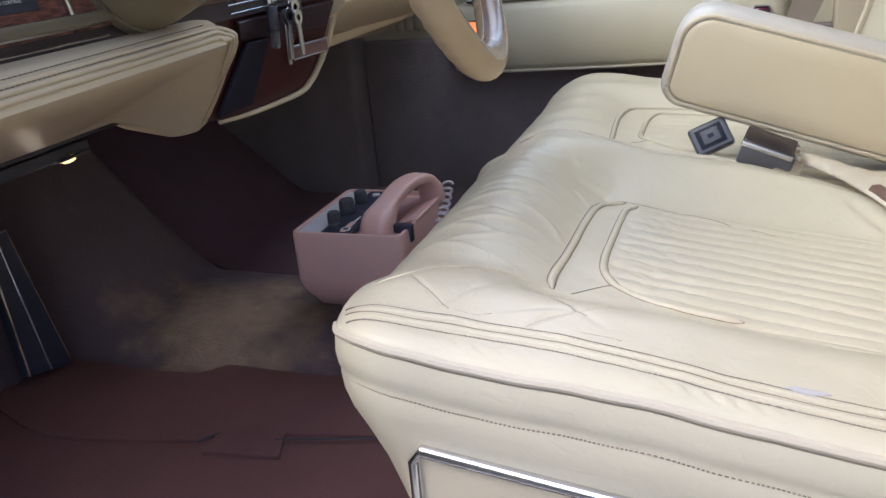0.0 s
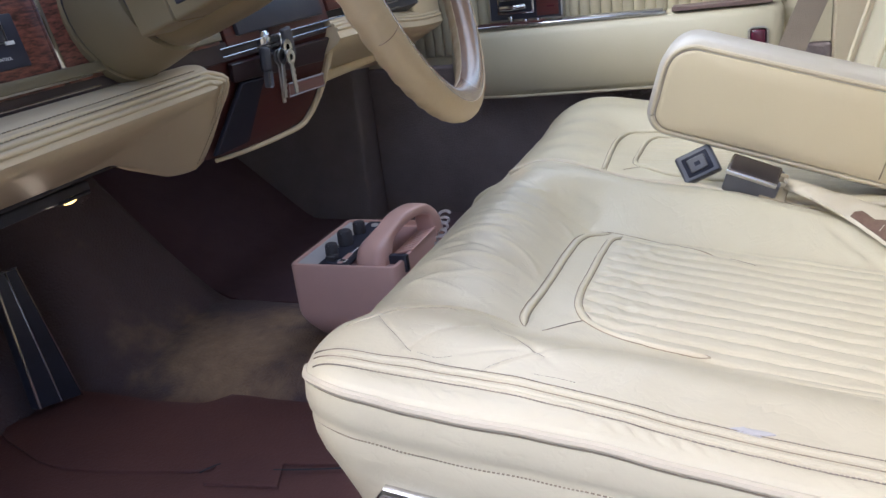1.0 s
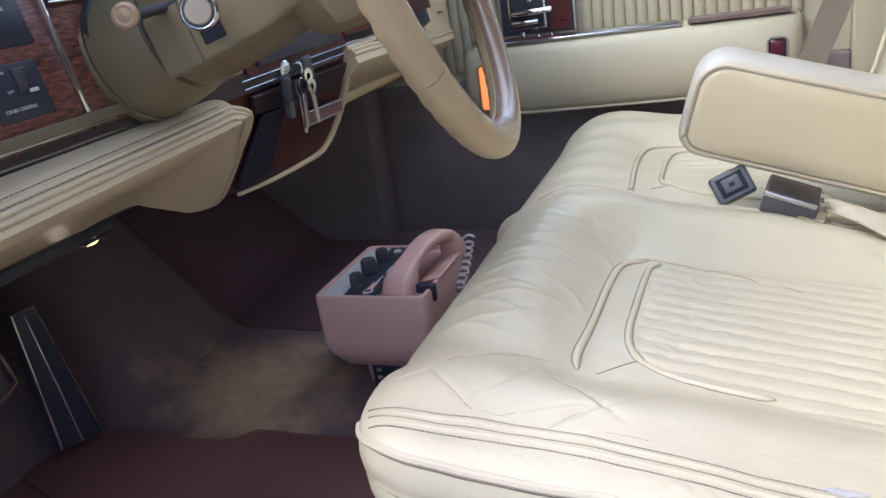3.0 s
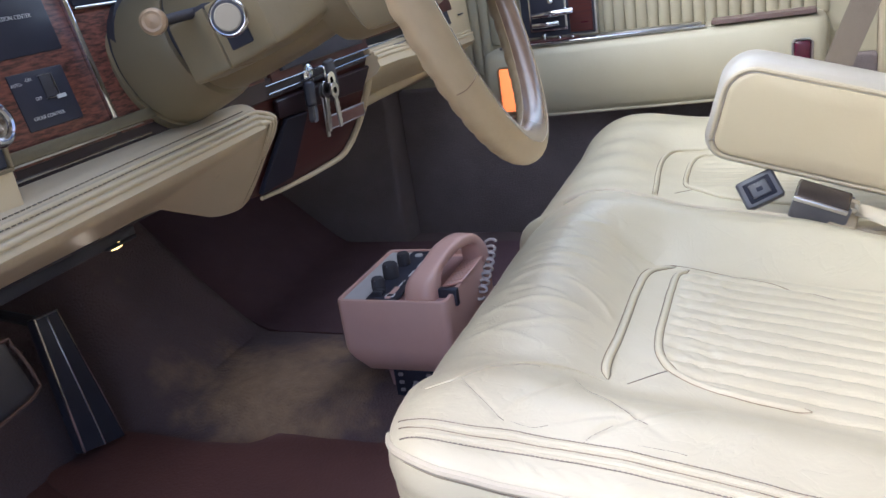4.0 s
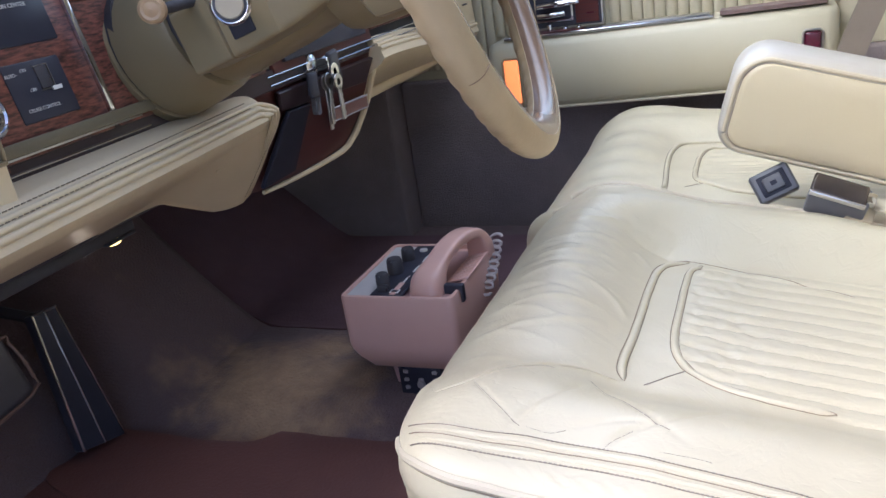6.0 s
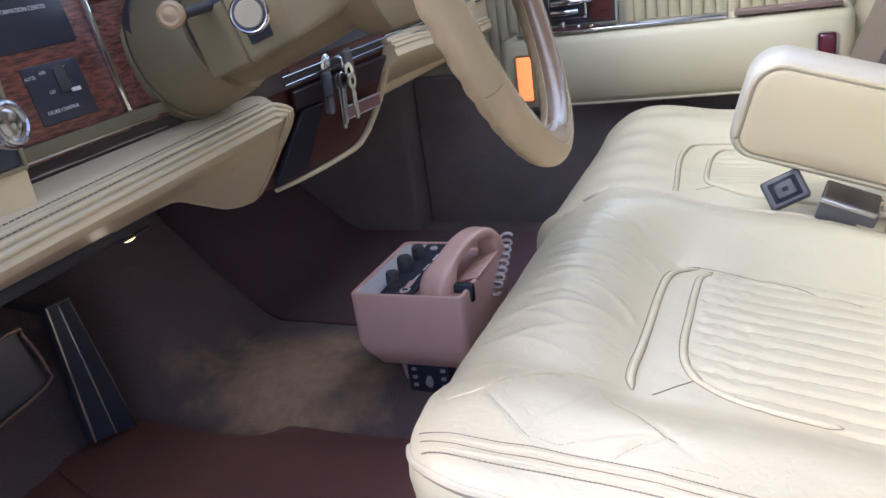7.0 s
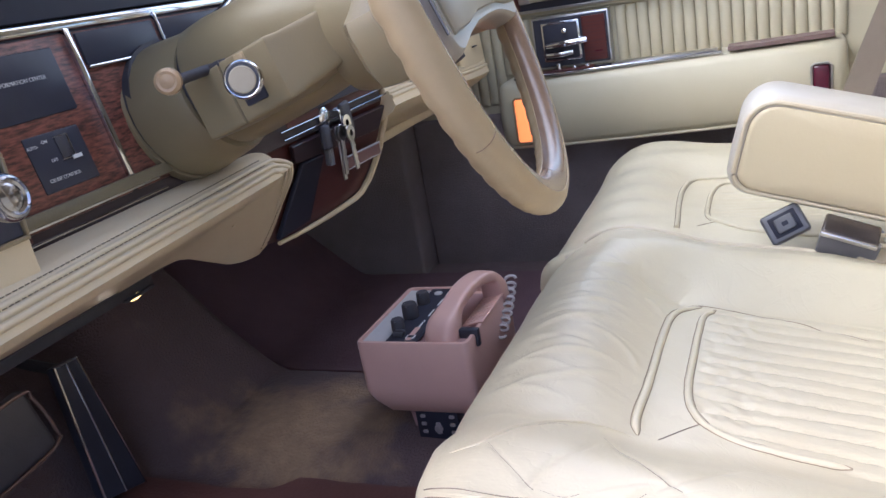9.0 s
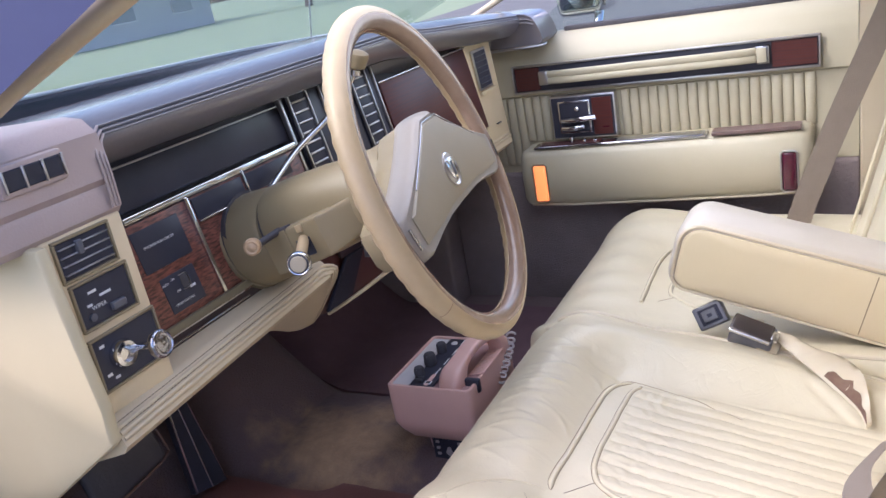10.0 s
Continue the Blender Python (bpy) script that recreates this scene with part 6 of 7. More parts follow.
    pts = smooth_path([(0.615, 0.66, 1.26), (0.553, 0.635, 1.06), (0.512, 0.615, 0.96), (0.452, 0.605, 0.82), (0.385, 0.60, 0.64), (0.36, 0.60, 0.50)], 0.02)
    bm = bmesh.new()
    d = Vector((0.90, 0.25, -0.33)).normalized()
    nrm = Vector((-0.2, -1, 0)).normalized()
    loft([[p - d * 0.023 - nrm * 0.001, p + d * 0.023 - nrm * 0.001, p + d * 0.023 + nrm * 0.001, p - d * 0.023 + nrm * 0.001] for p in pts], bm=bm)
    part("webbing", bm, BELT, sb)
    part("anchor", rbox((0.57, 0.655, 1.24), (0.63, 0.685, 1.29), 0.006, 2), CREAM_SMOOTH, sb, "cream belt anchor cover")
    # driver's belt lying beside the backrest
    db = thing("lap_belt", "taupe woven driver belt lying beside the backrest", "seat belt", (0.50, -0.33, 0.62))
    pts = smooth_path([(0.575, -0.50, 0.95), (0.525, -0.43, 0.80), (0.505, -0.36, 0.705), (0.497, -0.25, 0.664), (0.53, -0.12, 0.628)], 0.02)
    bm = bmesh.new()
    loft([[p + Vector((-0.012, -0.018, 0.006)), p + Vector((0.012, 0.018, 0.002)), p + Vector((0.013, 0.018, 0.005)), p + Vector((-0.011, -0.018, 0.009))] for p in pts], bm=bm)
    part("webbing", bm, BELT, db)


# ---- passenger door ----
def build_door():
    door = thing("passenger_door", "closed cream passenger door with pleated panel, strap handle and wood trim", "car door", (0.05, 0.80, 0.60))
    # upper panel with rolled sill, the recess for the pleats and the lower carpet, as one profile
    prof = [(0.86, 1.030), (0.832, 1.032), (0.808, 1.024), (0.793, 1.005), (0.783, 0.985), (0.776, 0.972), (0.776, 0.898), (0.783, 0.894), (0.783, 0.710), (0.86, 0.710)]
    part("panel", loft([[(x, y, z) for y, z in prof] for x in (-0.46, -0.44, -0.2, 0.0, 0.2, 0.42, 0.478, 0.488)]), DOOR_CREAM, door, "cream vinyl door panel")
    part("lower_carpet", rbox((-0.4515, 0.768, 0.34), (0.49, 0.86, 0.709), 0.008, 3), CARPET_DARK, door, "dark carpeted lower door")
    corner = [(-0.33, 1.018), (-0.150, 1.020), (-0.141, 1.022), (-0.136, 1.030), (-0.140, 1.048), (-0.150, 1.071), (-0.159, 1.082), (-0.172, 1.088), (-0.20, 1.091), (-0.24, 1.092), (-0.33, 1.088)]
    cap = part("front_cap", loft([[(-0.235 + (x + 0.235) * f, y, 1.054 + (z - 1.054) * f) for x, z in corner] for y, f in ((0.7262, 0.94), (0.7240, 0.985), (0.7250, 1.0), (0.74, 1.0), (0.80, 1.0), (0.83, 0.99))]), DASH_TOP, door, "dark padded front corner of the door")
    for dz in (0.0, 0.0075):
        part("ridge", sweep([(-0.30, 0.7235, 1.078 - dz), (-0.20, 0.7235, 1.079 - dz), (-0.168, 0.7235, 1.077 - dz), (-0.156, 0.727, 1.072 - dz)], 0.0018, 8), DASH_TOP, cap, "raised stitched ridge")
    part("trim", sweep([(-0.285, 0.7230, 1.0145), (-0.150, 0.7230, 1.0165), (-0.140, 0.729, 1.0175), (-0.136, 0.742, 1.0190)], 0.0026, 8), CHROME_DULL, cap, "thin silver lip")
    part("window_seal", rbox((-0.12, 0.826, 1.028), (0.49, 0.844, 1.041), 0.004, 2), BLACK_MATT, door, "black rubber window seal")
    pane = part("window", plate([(-0.22, 0.846, 1.03), (0.50, 0.846, 1.03), (0.48, 0.75, 1.36), (0.28, 0.75, 1.36)], 0.004), GLASS, door, "clear side window glass")
    pane.visible_shadow = False
    # strap handle on its wood plate
    pl = part("strap_plate", rbox((-0.234, 0.768, 0.908), (0.417, 0.7765, 0.966), 0.002, 2), BLACK, door, "black strap plate")
    for xa, xb in ((-0.232, -0.172), (0.330, 0.415)):
        part("veneer", rbox((xa, 0.7665, 0.911), (xb, 0.7690, 0.963), 0.001, 1), WOOD_DARK, pl, "dark rosewood veneer")
    fr = bmesh.new()
    for lo, hi in (((-0.238, 0.904), (0.421, 0.909)), ((-0.238, 0.965), (0.421, 0.970)), ((-0.238, 0.904), (-0.234, 0.970)), ((0.417, 0.904), (0.421, 0.970))):
        rbox((lo[0], 0.763, lo[1]), (hi[0], 0.772, hi[1]), 0.0015, 2, fr)
    part("frame", fr, CHROME_DULL, pl, "silver frame")
    path = [(-0.155, 0.764, 0.938), (-0.12, 0.752, 0.939), (0.0, 0.742, 0.941), (0.15, 0.740, 0.942), (0.27, 0.750, 0.941), (0.305, 0.764, 0.940)]
    rings = []
    for p in smooth_path(path, 0.02):
        rings.append([(p.x, p.y + dy, p.z + dz) for dy, dz in ((0.004, -0.015), (-0.002, -0.015), (-0.004, -0.012), (-0.004, -0.003), (-0.0015, 0.0), (-0.004, 0.003), (-0.004, 0.012), (-0.002, 0.015), (0.004, 0.015))])
    part("strap", loft(rings), DOOR_CREAM, pl, "cream leather pull strap", sharp=60)
    part("strap_end", rbox((-0.172, 0.757, 0.922), (-0.148, 0.770, 0.954), 0.003, 2), CHROME_DULL, pl)
    part("strap_end", rbox((0.300, 0.7575, 0.921), (0.327, 0.770, 0.9585), 0.003, 2), CHROME_SMOKY, pl, "chrome strap end")
    part("strap_cap", rbox((0.302, 0.7555, 0.925), (0.321, 0.759, 0.9545), 0.002, 2), DOOR_CREAM, pl, "cream strap end cap")
    # upright pleats
    shared = {}
    for k in range(38):
        x = -0.395 + 0.0212 * k
        if -0.158 < x + 0.012 < 0.012:
            continue
        foot = 0.728 if x < -0.228 else 0.786
        if foot not in shared:
            rg = []
            for z, f in ((foot, 0.6), (foot + 0.006, 1.0), (0.84, 1.0), (0.886, 1.0), (0.893, 0.6)):
                rg.append([(0.0106 + 0.0104 * math.cos(a), 0.784 - 0.0095 * f * math.sin(a) ** 0.7, z) for a in [math.pi * q / 10 for q in range(11)]])
            ob = part("pleat", loft(rg), DOOR_CREAM, door, sharp=60)
            shared[foot] = ob.data
        else:
            ob = new("pleat", shared[foot])
            ob.parent = door
            ob.matrix_parent_inverse = door.matrix_world.inverted()
        ob.location = (x, 0, 0)
    # latch plate
    lp = part("latch_plate", rbox((-0.152, 0.757, 0.792), (0.001, 0.782, 0.893), 0.003, 2), CHROME_DULL, door, "silver-framed latch plate")
    part("inset", rbox((-0.148, 0.7545, 0.796), (-0.003, 0.7585, 0.889), 0.001, 1), BLACK, lp)
    part("veneer", rbox((-0.052, 0.7525, 0.800), (-0.007, 0.7560, 0.885), 0.001, 1), WOOD_DARK, lp)
    part("bezel", rbox((-0.132, 0.751, 0.806), (-0.056, 0.7560, 0.882), 0.002, 2), CHROME, lp, "chrome bezel")
    part("cup", rbox((-0.128, 0.7495, 0.810), (-0.060, 0.7520, 0.878), 0.003, 2), BLACK, lp)
    part("release_lever", sweep(smooth_path([(-0.122, 0.748, 0.838), (-0.09, 0.738, 0.840), (-0.056, 0.738, 0.842), (-0.044, 0.742, 0.843)], 0.008), 0.0075, 10, flat=0.9), CHROME, lp, "chrome door release lever")
    part("lock_lever", sweep(smooth_path([(-0.124, 0.748, 0.820), (-0.10, 0.742, 0.820), (-0.072, 0.746, 0.822)], 0.008), 0.006, 10), CHROME, lp, "chrome lower lever")
    part("lock_knob", lathe([(0, 0.006), (0.008, 0.005), (0.010, 0.0)], (-0.085, 0.750, 0.862), (0, -1, 0.2), 14), CHROME, lp)
    part("marking", rbox((-0.030, 0.7505, 0.816), (-0.016, 0.7527, 0.8185), 0, 1), RED, lp)
    # armrest box
    def sec(s, h0, h1, d):
        return [(0.785, h0), (0.703 + d, h0 + 0.004), (0.690 + d, h0 + 0.018), (0.686 + d, (h0 + h1) / 2), (0.690 + d, h1 - 0.016), (0.700 + d, h1 - 0.004), (0.712 + d, h1), (0.785, h1)]
    arm = part("armrest", loft([[(x, y, z) for y, z in sec(0, h0, h1, d)] for x, h0, h1, d in ((-0.224, 0.660, 0.770, 0.02), (-0.218, 0.650, 0.778, 0.006), (-0.205, 0.646, 0.782, 0.0), (-0.19, 0.645, 0.783, 0.0), (-0.1, 0.646, 0.784, -0.001), (0.1, 0.650, 0.788, -0.002), (0.3, 0.655, 0.792, 0.0), (0.385, 0.659, 0.794, 0.0), (0.40, 0.664, 0.790, 0.006), (0.406, 0.676, 0.780, 0.02))]), DOOR_CREAM, door, "cream vinyl armrest box", sharp=50)
    part("lower_welt", sweep([(-0.205, 0.700, 0.652), (-0.1, 0.698, 0.651), (0.1, 0.697, 0.655), (0.3, 0.698, 0.660), (0.39, 0.700, 0.664)], 0.003, 8), WELT, arm)
    sw = part("switch_strip", plate([(-0.185, 0.700, 0.7845), (0.203, 0.700, 0.7895), (0.203, 0.738, 0.7895), (-0.185, 0.738, 0.7845)], 0.006, 0.0015, 1), CHROME, arm, "chrome switch strip")
    part("insert", plate([(-0.170, 0.705, 0.7910), (-0.03, 0.705, 0.7928), (-0.03, 0.733, 0.7928), (-0.170, 0.733, 0.7910)], 0.002, 0.0005, 1), WOOD_DARK, sw)
    part("insert", plate([(0.01, 0.705, 0.7935), (0.195, 0.705, 0.7956), (0.195, 0.733, 0.7956), (0.01, 0.733, 0.7935)], 0.002, 0.0005, 1), CHROME_DULL, sw)
    for xx in (-0.10, -0.07, -0.045):
        part("switch", rbox((xx, 0.712, 0.791), (xx + 0.008, 0.726, 0.806 if xx == -0.10 else 0.799), 0.002, 2), CHROME, sw)
    part("veneer", plate([(0.214, 0.697, 0.7925), (0.386, 0.697, 0.7955), (0.386, 0.738, 0.7955), (0.214, 0.738, 0.7925)], 0.008, 0.001, 1), shader("faded_brown_veneer", (0.17, 0.115, 0.105), 0.35, second=(0.12, 0.08, 0.075), scale=30, stretch=(1, 6, 6)), arm, "faded brown armrest strip")
    # lamps at both ends
    la = part("courtesy_lamp", rbox((-0.187, 0.682, 0.664), (-0.156, 0.694, 0.751), 0.006, 3), AMBER, arm, "lit amber courtesy lamp")
    part("rim", sweep([(-0.1885, 0.6845, 0.668), (-0.1885, 0.6845, 0.748), (-0.184, 0.6845, 0.7525), (-0.159, 0.6845, 0.7525), (-0.1545, 0.6845, 0.748), (-0.1545, 0.6845, 0.668), (-0.159, 0.6845, 0.6635), (-0.184, 0.6845, 0.6635)], 0.0022, 6, closed=True, up=(0, 1, 0)), COLUMN, la)
    lr = part("reflector", rbox((0.349, 0.682, 0.672), (0.377, 0.694, 0.754), 0.006, 3), RED, arm, "dark red reflector")
    part("rim", sweep([(0.3475, 0.6845, 0.676), (0.3475, 0.6845, 0.751), (0.352, 0.6845, 0.7555), (0.374, 0.6845, 0.7555), (0.3785, 0.6845, 0.751), (0.3785, 0.6845, 0.676), (0.374, 0.6845, 0.6705), (0.352, 0.6845, 0.6705)], 0.0022, 6, closed=True, up=(0, 1, 0)), CHROME_DULL, lr)
    # mirror outside
    mir = thing("wing_mirror", "chrome and pale blue door mirror outside the window", "mirror", (-0.06, 0.95, 1.03))
    part("stem", sweep([(-0.06, 0.875, 1.0), (-0.06, 0.92, 1.045), (-0.065, 0.94, 1.06)], 0.012, 10), CHROME, mir)
    part("housing", rbox((-0.16, 0.90, 1.050), (-0.045, 1.06, 1.15), 0.022, 4), CHROME, mir)
    part("glass", rbox((-0.0455, 0.915, 1.065), (-0.040, 1.045, 1.14), 0.002, 1), CHROME, mir)
    tagged(part("outer_skin", rbox((-0.47, 0.865, 0.34), (0.50, 0.90, 1.02), 0.012, 2), PAINT, door, "cream painted outer skin"))


# ---- telephone ----
def build_phone():
    ph = thing("car_telephone", "dusty pink car telephone with handset and black knobs", "car phone", (-0.135, 0.08, 0.425))
    x0, x1, y0, y1 = -0.228, -0.068, -0.014, 0.172
    zt = 0.574

    def plan(inset, z, r=0.010):
        r = max(0.002, r - inset * 0.4)
        pts = []
        for cx, cy, a0 in ((x1 - inset - r, y1 - inset - r, 0), (x0 + inset + r, y1 - inset - r, 90), (x0 + inset + r, y0 + inset + r, 180), (x1 - inset - r, y0 + inset + r, 270)):
            for k in range(5):
                a = radians(a0 + 90 * k / 4)
                pts.append((cx + r * math.cos(a), cy + r * math.sin(a), z))
        return pts
    body = part("body", loft([plan(0.030, zt - 0.116), plan(0.022, zt - 0.113), plan(0.008, zt - 0.092), plan(0.002, zt - 0.079), plan(0.0, zt - 0.070), plan(0.0, zt - 0.003), plan(0.0015, zt), plan(0.006, zt), plan(0.007, zt - 0.006), plan(0.03, zt - 0.007)]), PINK, ph, "dusty pink plastic body", sharp=50)
    part("top_plate", plate([(x0 + 0.007, y0 + 0.007, zt - 0.0065), (x1 - 0.085, y0 + 0.007, zt - 0.0065), (x1 - 0.085, y1 - 0.010, zt - 0.0065), (x0 + 0.007, y1 - 0.010, zt - 0.0065)], 0.005, 0.001, 1), SILVER_PAINT, ph, "pale grey top plate")
    dk = part("control_panel", plate([(x0 + 0.043, y0 + 0.006, zt - 0.003), (x0 + 0.088, y0 + 0.006, zt - 0.003), (x0 + 0.088, y1 - 0.012, zt - 0.003), (x0 + 0.043, y1 - 0.012, zt - 0.003)], 0.004, 0.001, 1), BLACK, ph, "black control panel")
    for y, s in ((0.022, 0.78), (0.064, 0.95), (0.110, 0.80)):
        kn = part("knob", lathe([(0, 0.0115 * s), (0.004, 0.0120 * s), (0.019 * s, 0.0112 * s), (0.022 * s, 0.0095 * s), (0.0222 * s, 0.0)], (x0 + 0.050, y, zt + 0.001), (0, 0, 1), 18), BLACK_MATT, dk)
        part("pointer", rbox((x0 + 0.049, y - 0.011 * s, zt + 0.006), (x0 + 0.051, y - 0.008 * s, zt + 0.022 * s), 0.0, 1), GUNMETAL, kn)
    for y in (0.004, 0.012):
        part("switch", rbox((x0 + 0.050, y - 0.003, zt), (x0 + 0.064, y + 0.002, zt + 0.007), 0.001, 1), BLACK_MATT, dk)
    part("marking", rbox((x0 + 0.069, y0 + 0.012, zt + 0.0012), (x0 + 0.081, y0 + 0.022, zt + 0.0018), 0, 1), WHITE, dk)
    part("marking", rbox((x0 + 0.071, y0 + 0.014, zt + 0.0016), (x0 + 0.079, y0 + 0.020, zt + 0.0022), 0, 1), BLACK, dk)
    for k in range(4):
        part("marking", rbox((x0 + 0.074, 0.03 + k * 0.035, zt + 0.0012), (x0 + 0.0765, 0.052 + k * 0.035, zt + 0.0017), 0, 1), WHITE, dk)
    part("chrome_ring", lathe([(0, 0.006), (0.002, 0.0055), (0.002, 0.004)], (x0 + 0.060, 0.142, zt + 0.001), (0, 0, 1), 18), SILVER_PAINT, dk, "white ring")
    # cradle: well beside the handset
    cr = part("cradle", rbox((x1 - 0.083, y0 + 0.012, zt - 0.050), (x1 - 0.008, y1 - 0.012, zt - 0.006), 0.004, 2), PINK_SHADED, ph, "pink handset cradle")
    lip = part("cradle_lip", plate([(x1 - 0.034, 0.050, zt - 0.010), (x1 + 0.0015, 0.046, zt + 0.0010), (x1 + 0.0015, 0.150, zt + 0.0010), (x1 - 0.034, 0.150, zt - 0.010)], 0.003, 0.001, 1), PINK, cr, "pale ribbed cradle lip")
    for k in range(9):
        y = 0.056 + k * 0.0105
        part("rib", sweep([(x1 - 0.030, y, zt - 0.0055), (x1 - 0.002, y, zt + 0.0032)], 0.0010, 6), PINK, lip)
    part("clip", rbox((x1 - 0.022, 0.014, zt - 0.018), (x1 + 0.004, 0.024, zt + 0.006), 0.002, 2), BLACK, cr, "black retaining clip")
    part("divider", rbox((x1 - 0.090, y0 + 0.008, zt - 0.006), (x1 - 0.082, y0 + 0.045, zt + 0.002), 0.001, 1), PINK, cr)
    # handset arching over the cradle
    path = smooth_path([(-0.112, 0.013, zt - 0.020), (-0.112, 0.016, zt + 0.000), (-0.110, 0.026, zt + 0.012), (-0.106, 0.045, zt + 0.025), (-0.099, 0.078, zt + 0.036), (-0.091, 0.112, zt + 0.037), (-0.085, 0.134, zt + 0.029), (-0.082, 0.144, zt + 0.010), (-0.082, 0.146, zt - 0.006)], 0.005)
    rings = []
    m = len(path)
    for i, p in enumerate(path):
        t = i / (m - 1)
        tan = (path[min(m - 1, i + 1)] - path[max(0, i - 1)]).normalized()
        s = Vector((1, -0.15, 0)).normalized()
        s = (s - tan * s.dot(tan)).normalized()
        w = s.cross(tan).normalized()
        near, far = 1 - ramp01(t, 0.12, 0.34), ramp01(t, 0.80, 0.92)
        rw, rh = 0.0150 + 0.0075 * near + 0.0025 * far, 0.0078 + 0.0120 * near + 0.0035 * far
        e = 0.46 + 0.22 * near
        ring = []
        for k in range(28):
            c, q = math.cos(2 * math.pi * k / 28), math.sin(2 * math.pi * k / 28)
            ring.append(p + s * rw * math.copysign(abs(c) ** e, c) + w * rh * math.copysign(abs(q) ** e, q))
        rings.append(ring)
    hs = part("handset", loft(rings), PINK, ph, "dusty pink handset", sharp=60)
    part("screw", lathe([(0, 0.0022), (0.0008, 0.002)], (-0.1385, 0.020, zt + 0.014), (-1, -0.4, 0.2), 10), BLACK_MATT, hs)
    # coiled cord hanging along the far side wall
    pts = []
    for i in range(150):
        t = i / 149
        a = t * 2 * math.pi * 8
        c = Vector((-0.0665 + 0.003 * math.sin(3 * t), 0.172 - 0.075 * t, zt + 0.010 - 0.052 * t))
        pts.append(c + Vector((0.0085 * math.cos(a), 0.003 * math.sin(a), 0.0055 * math.sin(a))))
    part("coiled_cord", sweep(pts, 0.0022, 6), shader("pale_cord_plastic", (0.50, 0.45, 0.45), 0.4, second=(0.42, 0.38, 0.38), scale=50), ph, "grey coiled handset cord")
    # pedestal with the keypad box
    part("pedestal", prism([(-0.187, 0.414), (-0.095, 0.414), (-0.090, 0.466), (-0.195, 0.466)], "y", 0.03, 0.16, 0.004, 2), PINK_SHADED, ph, "pink pedestal")
    kp = part("keypad", rbox((-0.172, 0.008, 0.408), (-0.110, 0.040, 0.466), 0.002, 2), INK, ph, "black keypad box")
    for r in range(3):
        for c in range(3):
            if c == 1 and r == 2:
                continue
            part("key", rbox((-0.1645 + c * 0.021, 0.0055, 0.428 + r * 0.012), (-0.1575 + c * 0.021, 0.0095, 0.4330 + r * 0.012), 0.001, 1), CORD, kp)
    part("key", lathe([(0, 0.006), (0.004, 0.005), (0.0045, 0.0)], (-0.1405, 0.008, 0.436), (0, -1, 0), 14), CORD, kp)


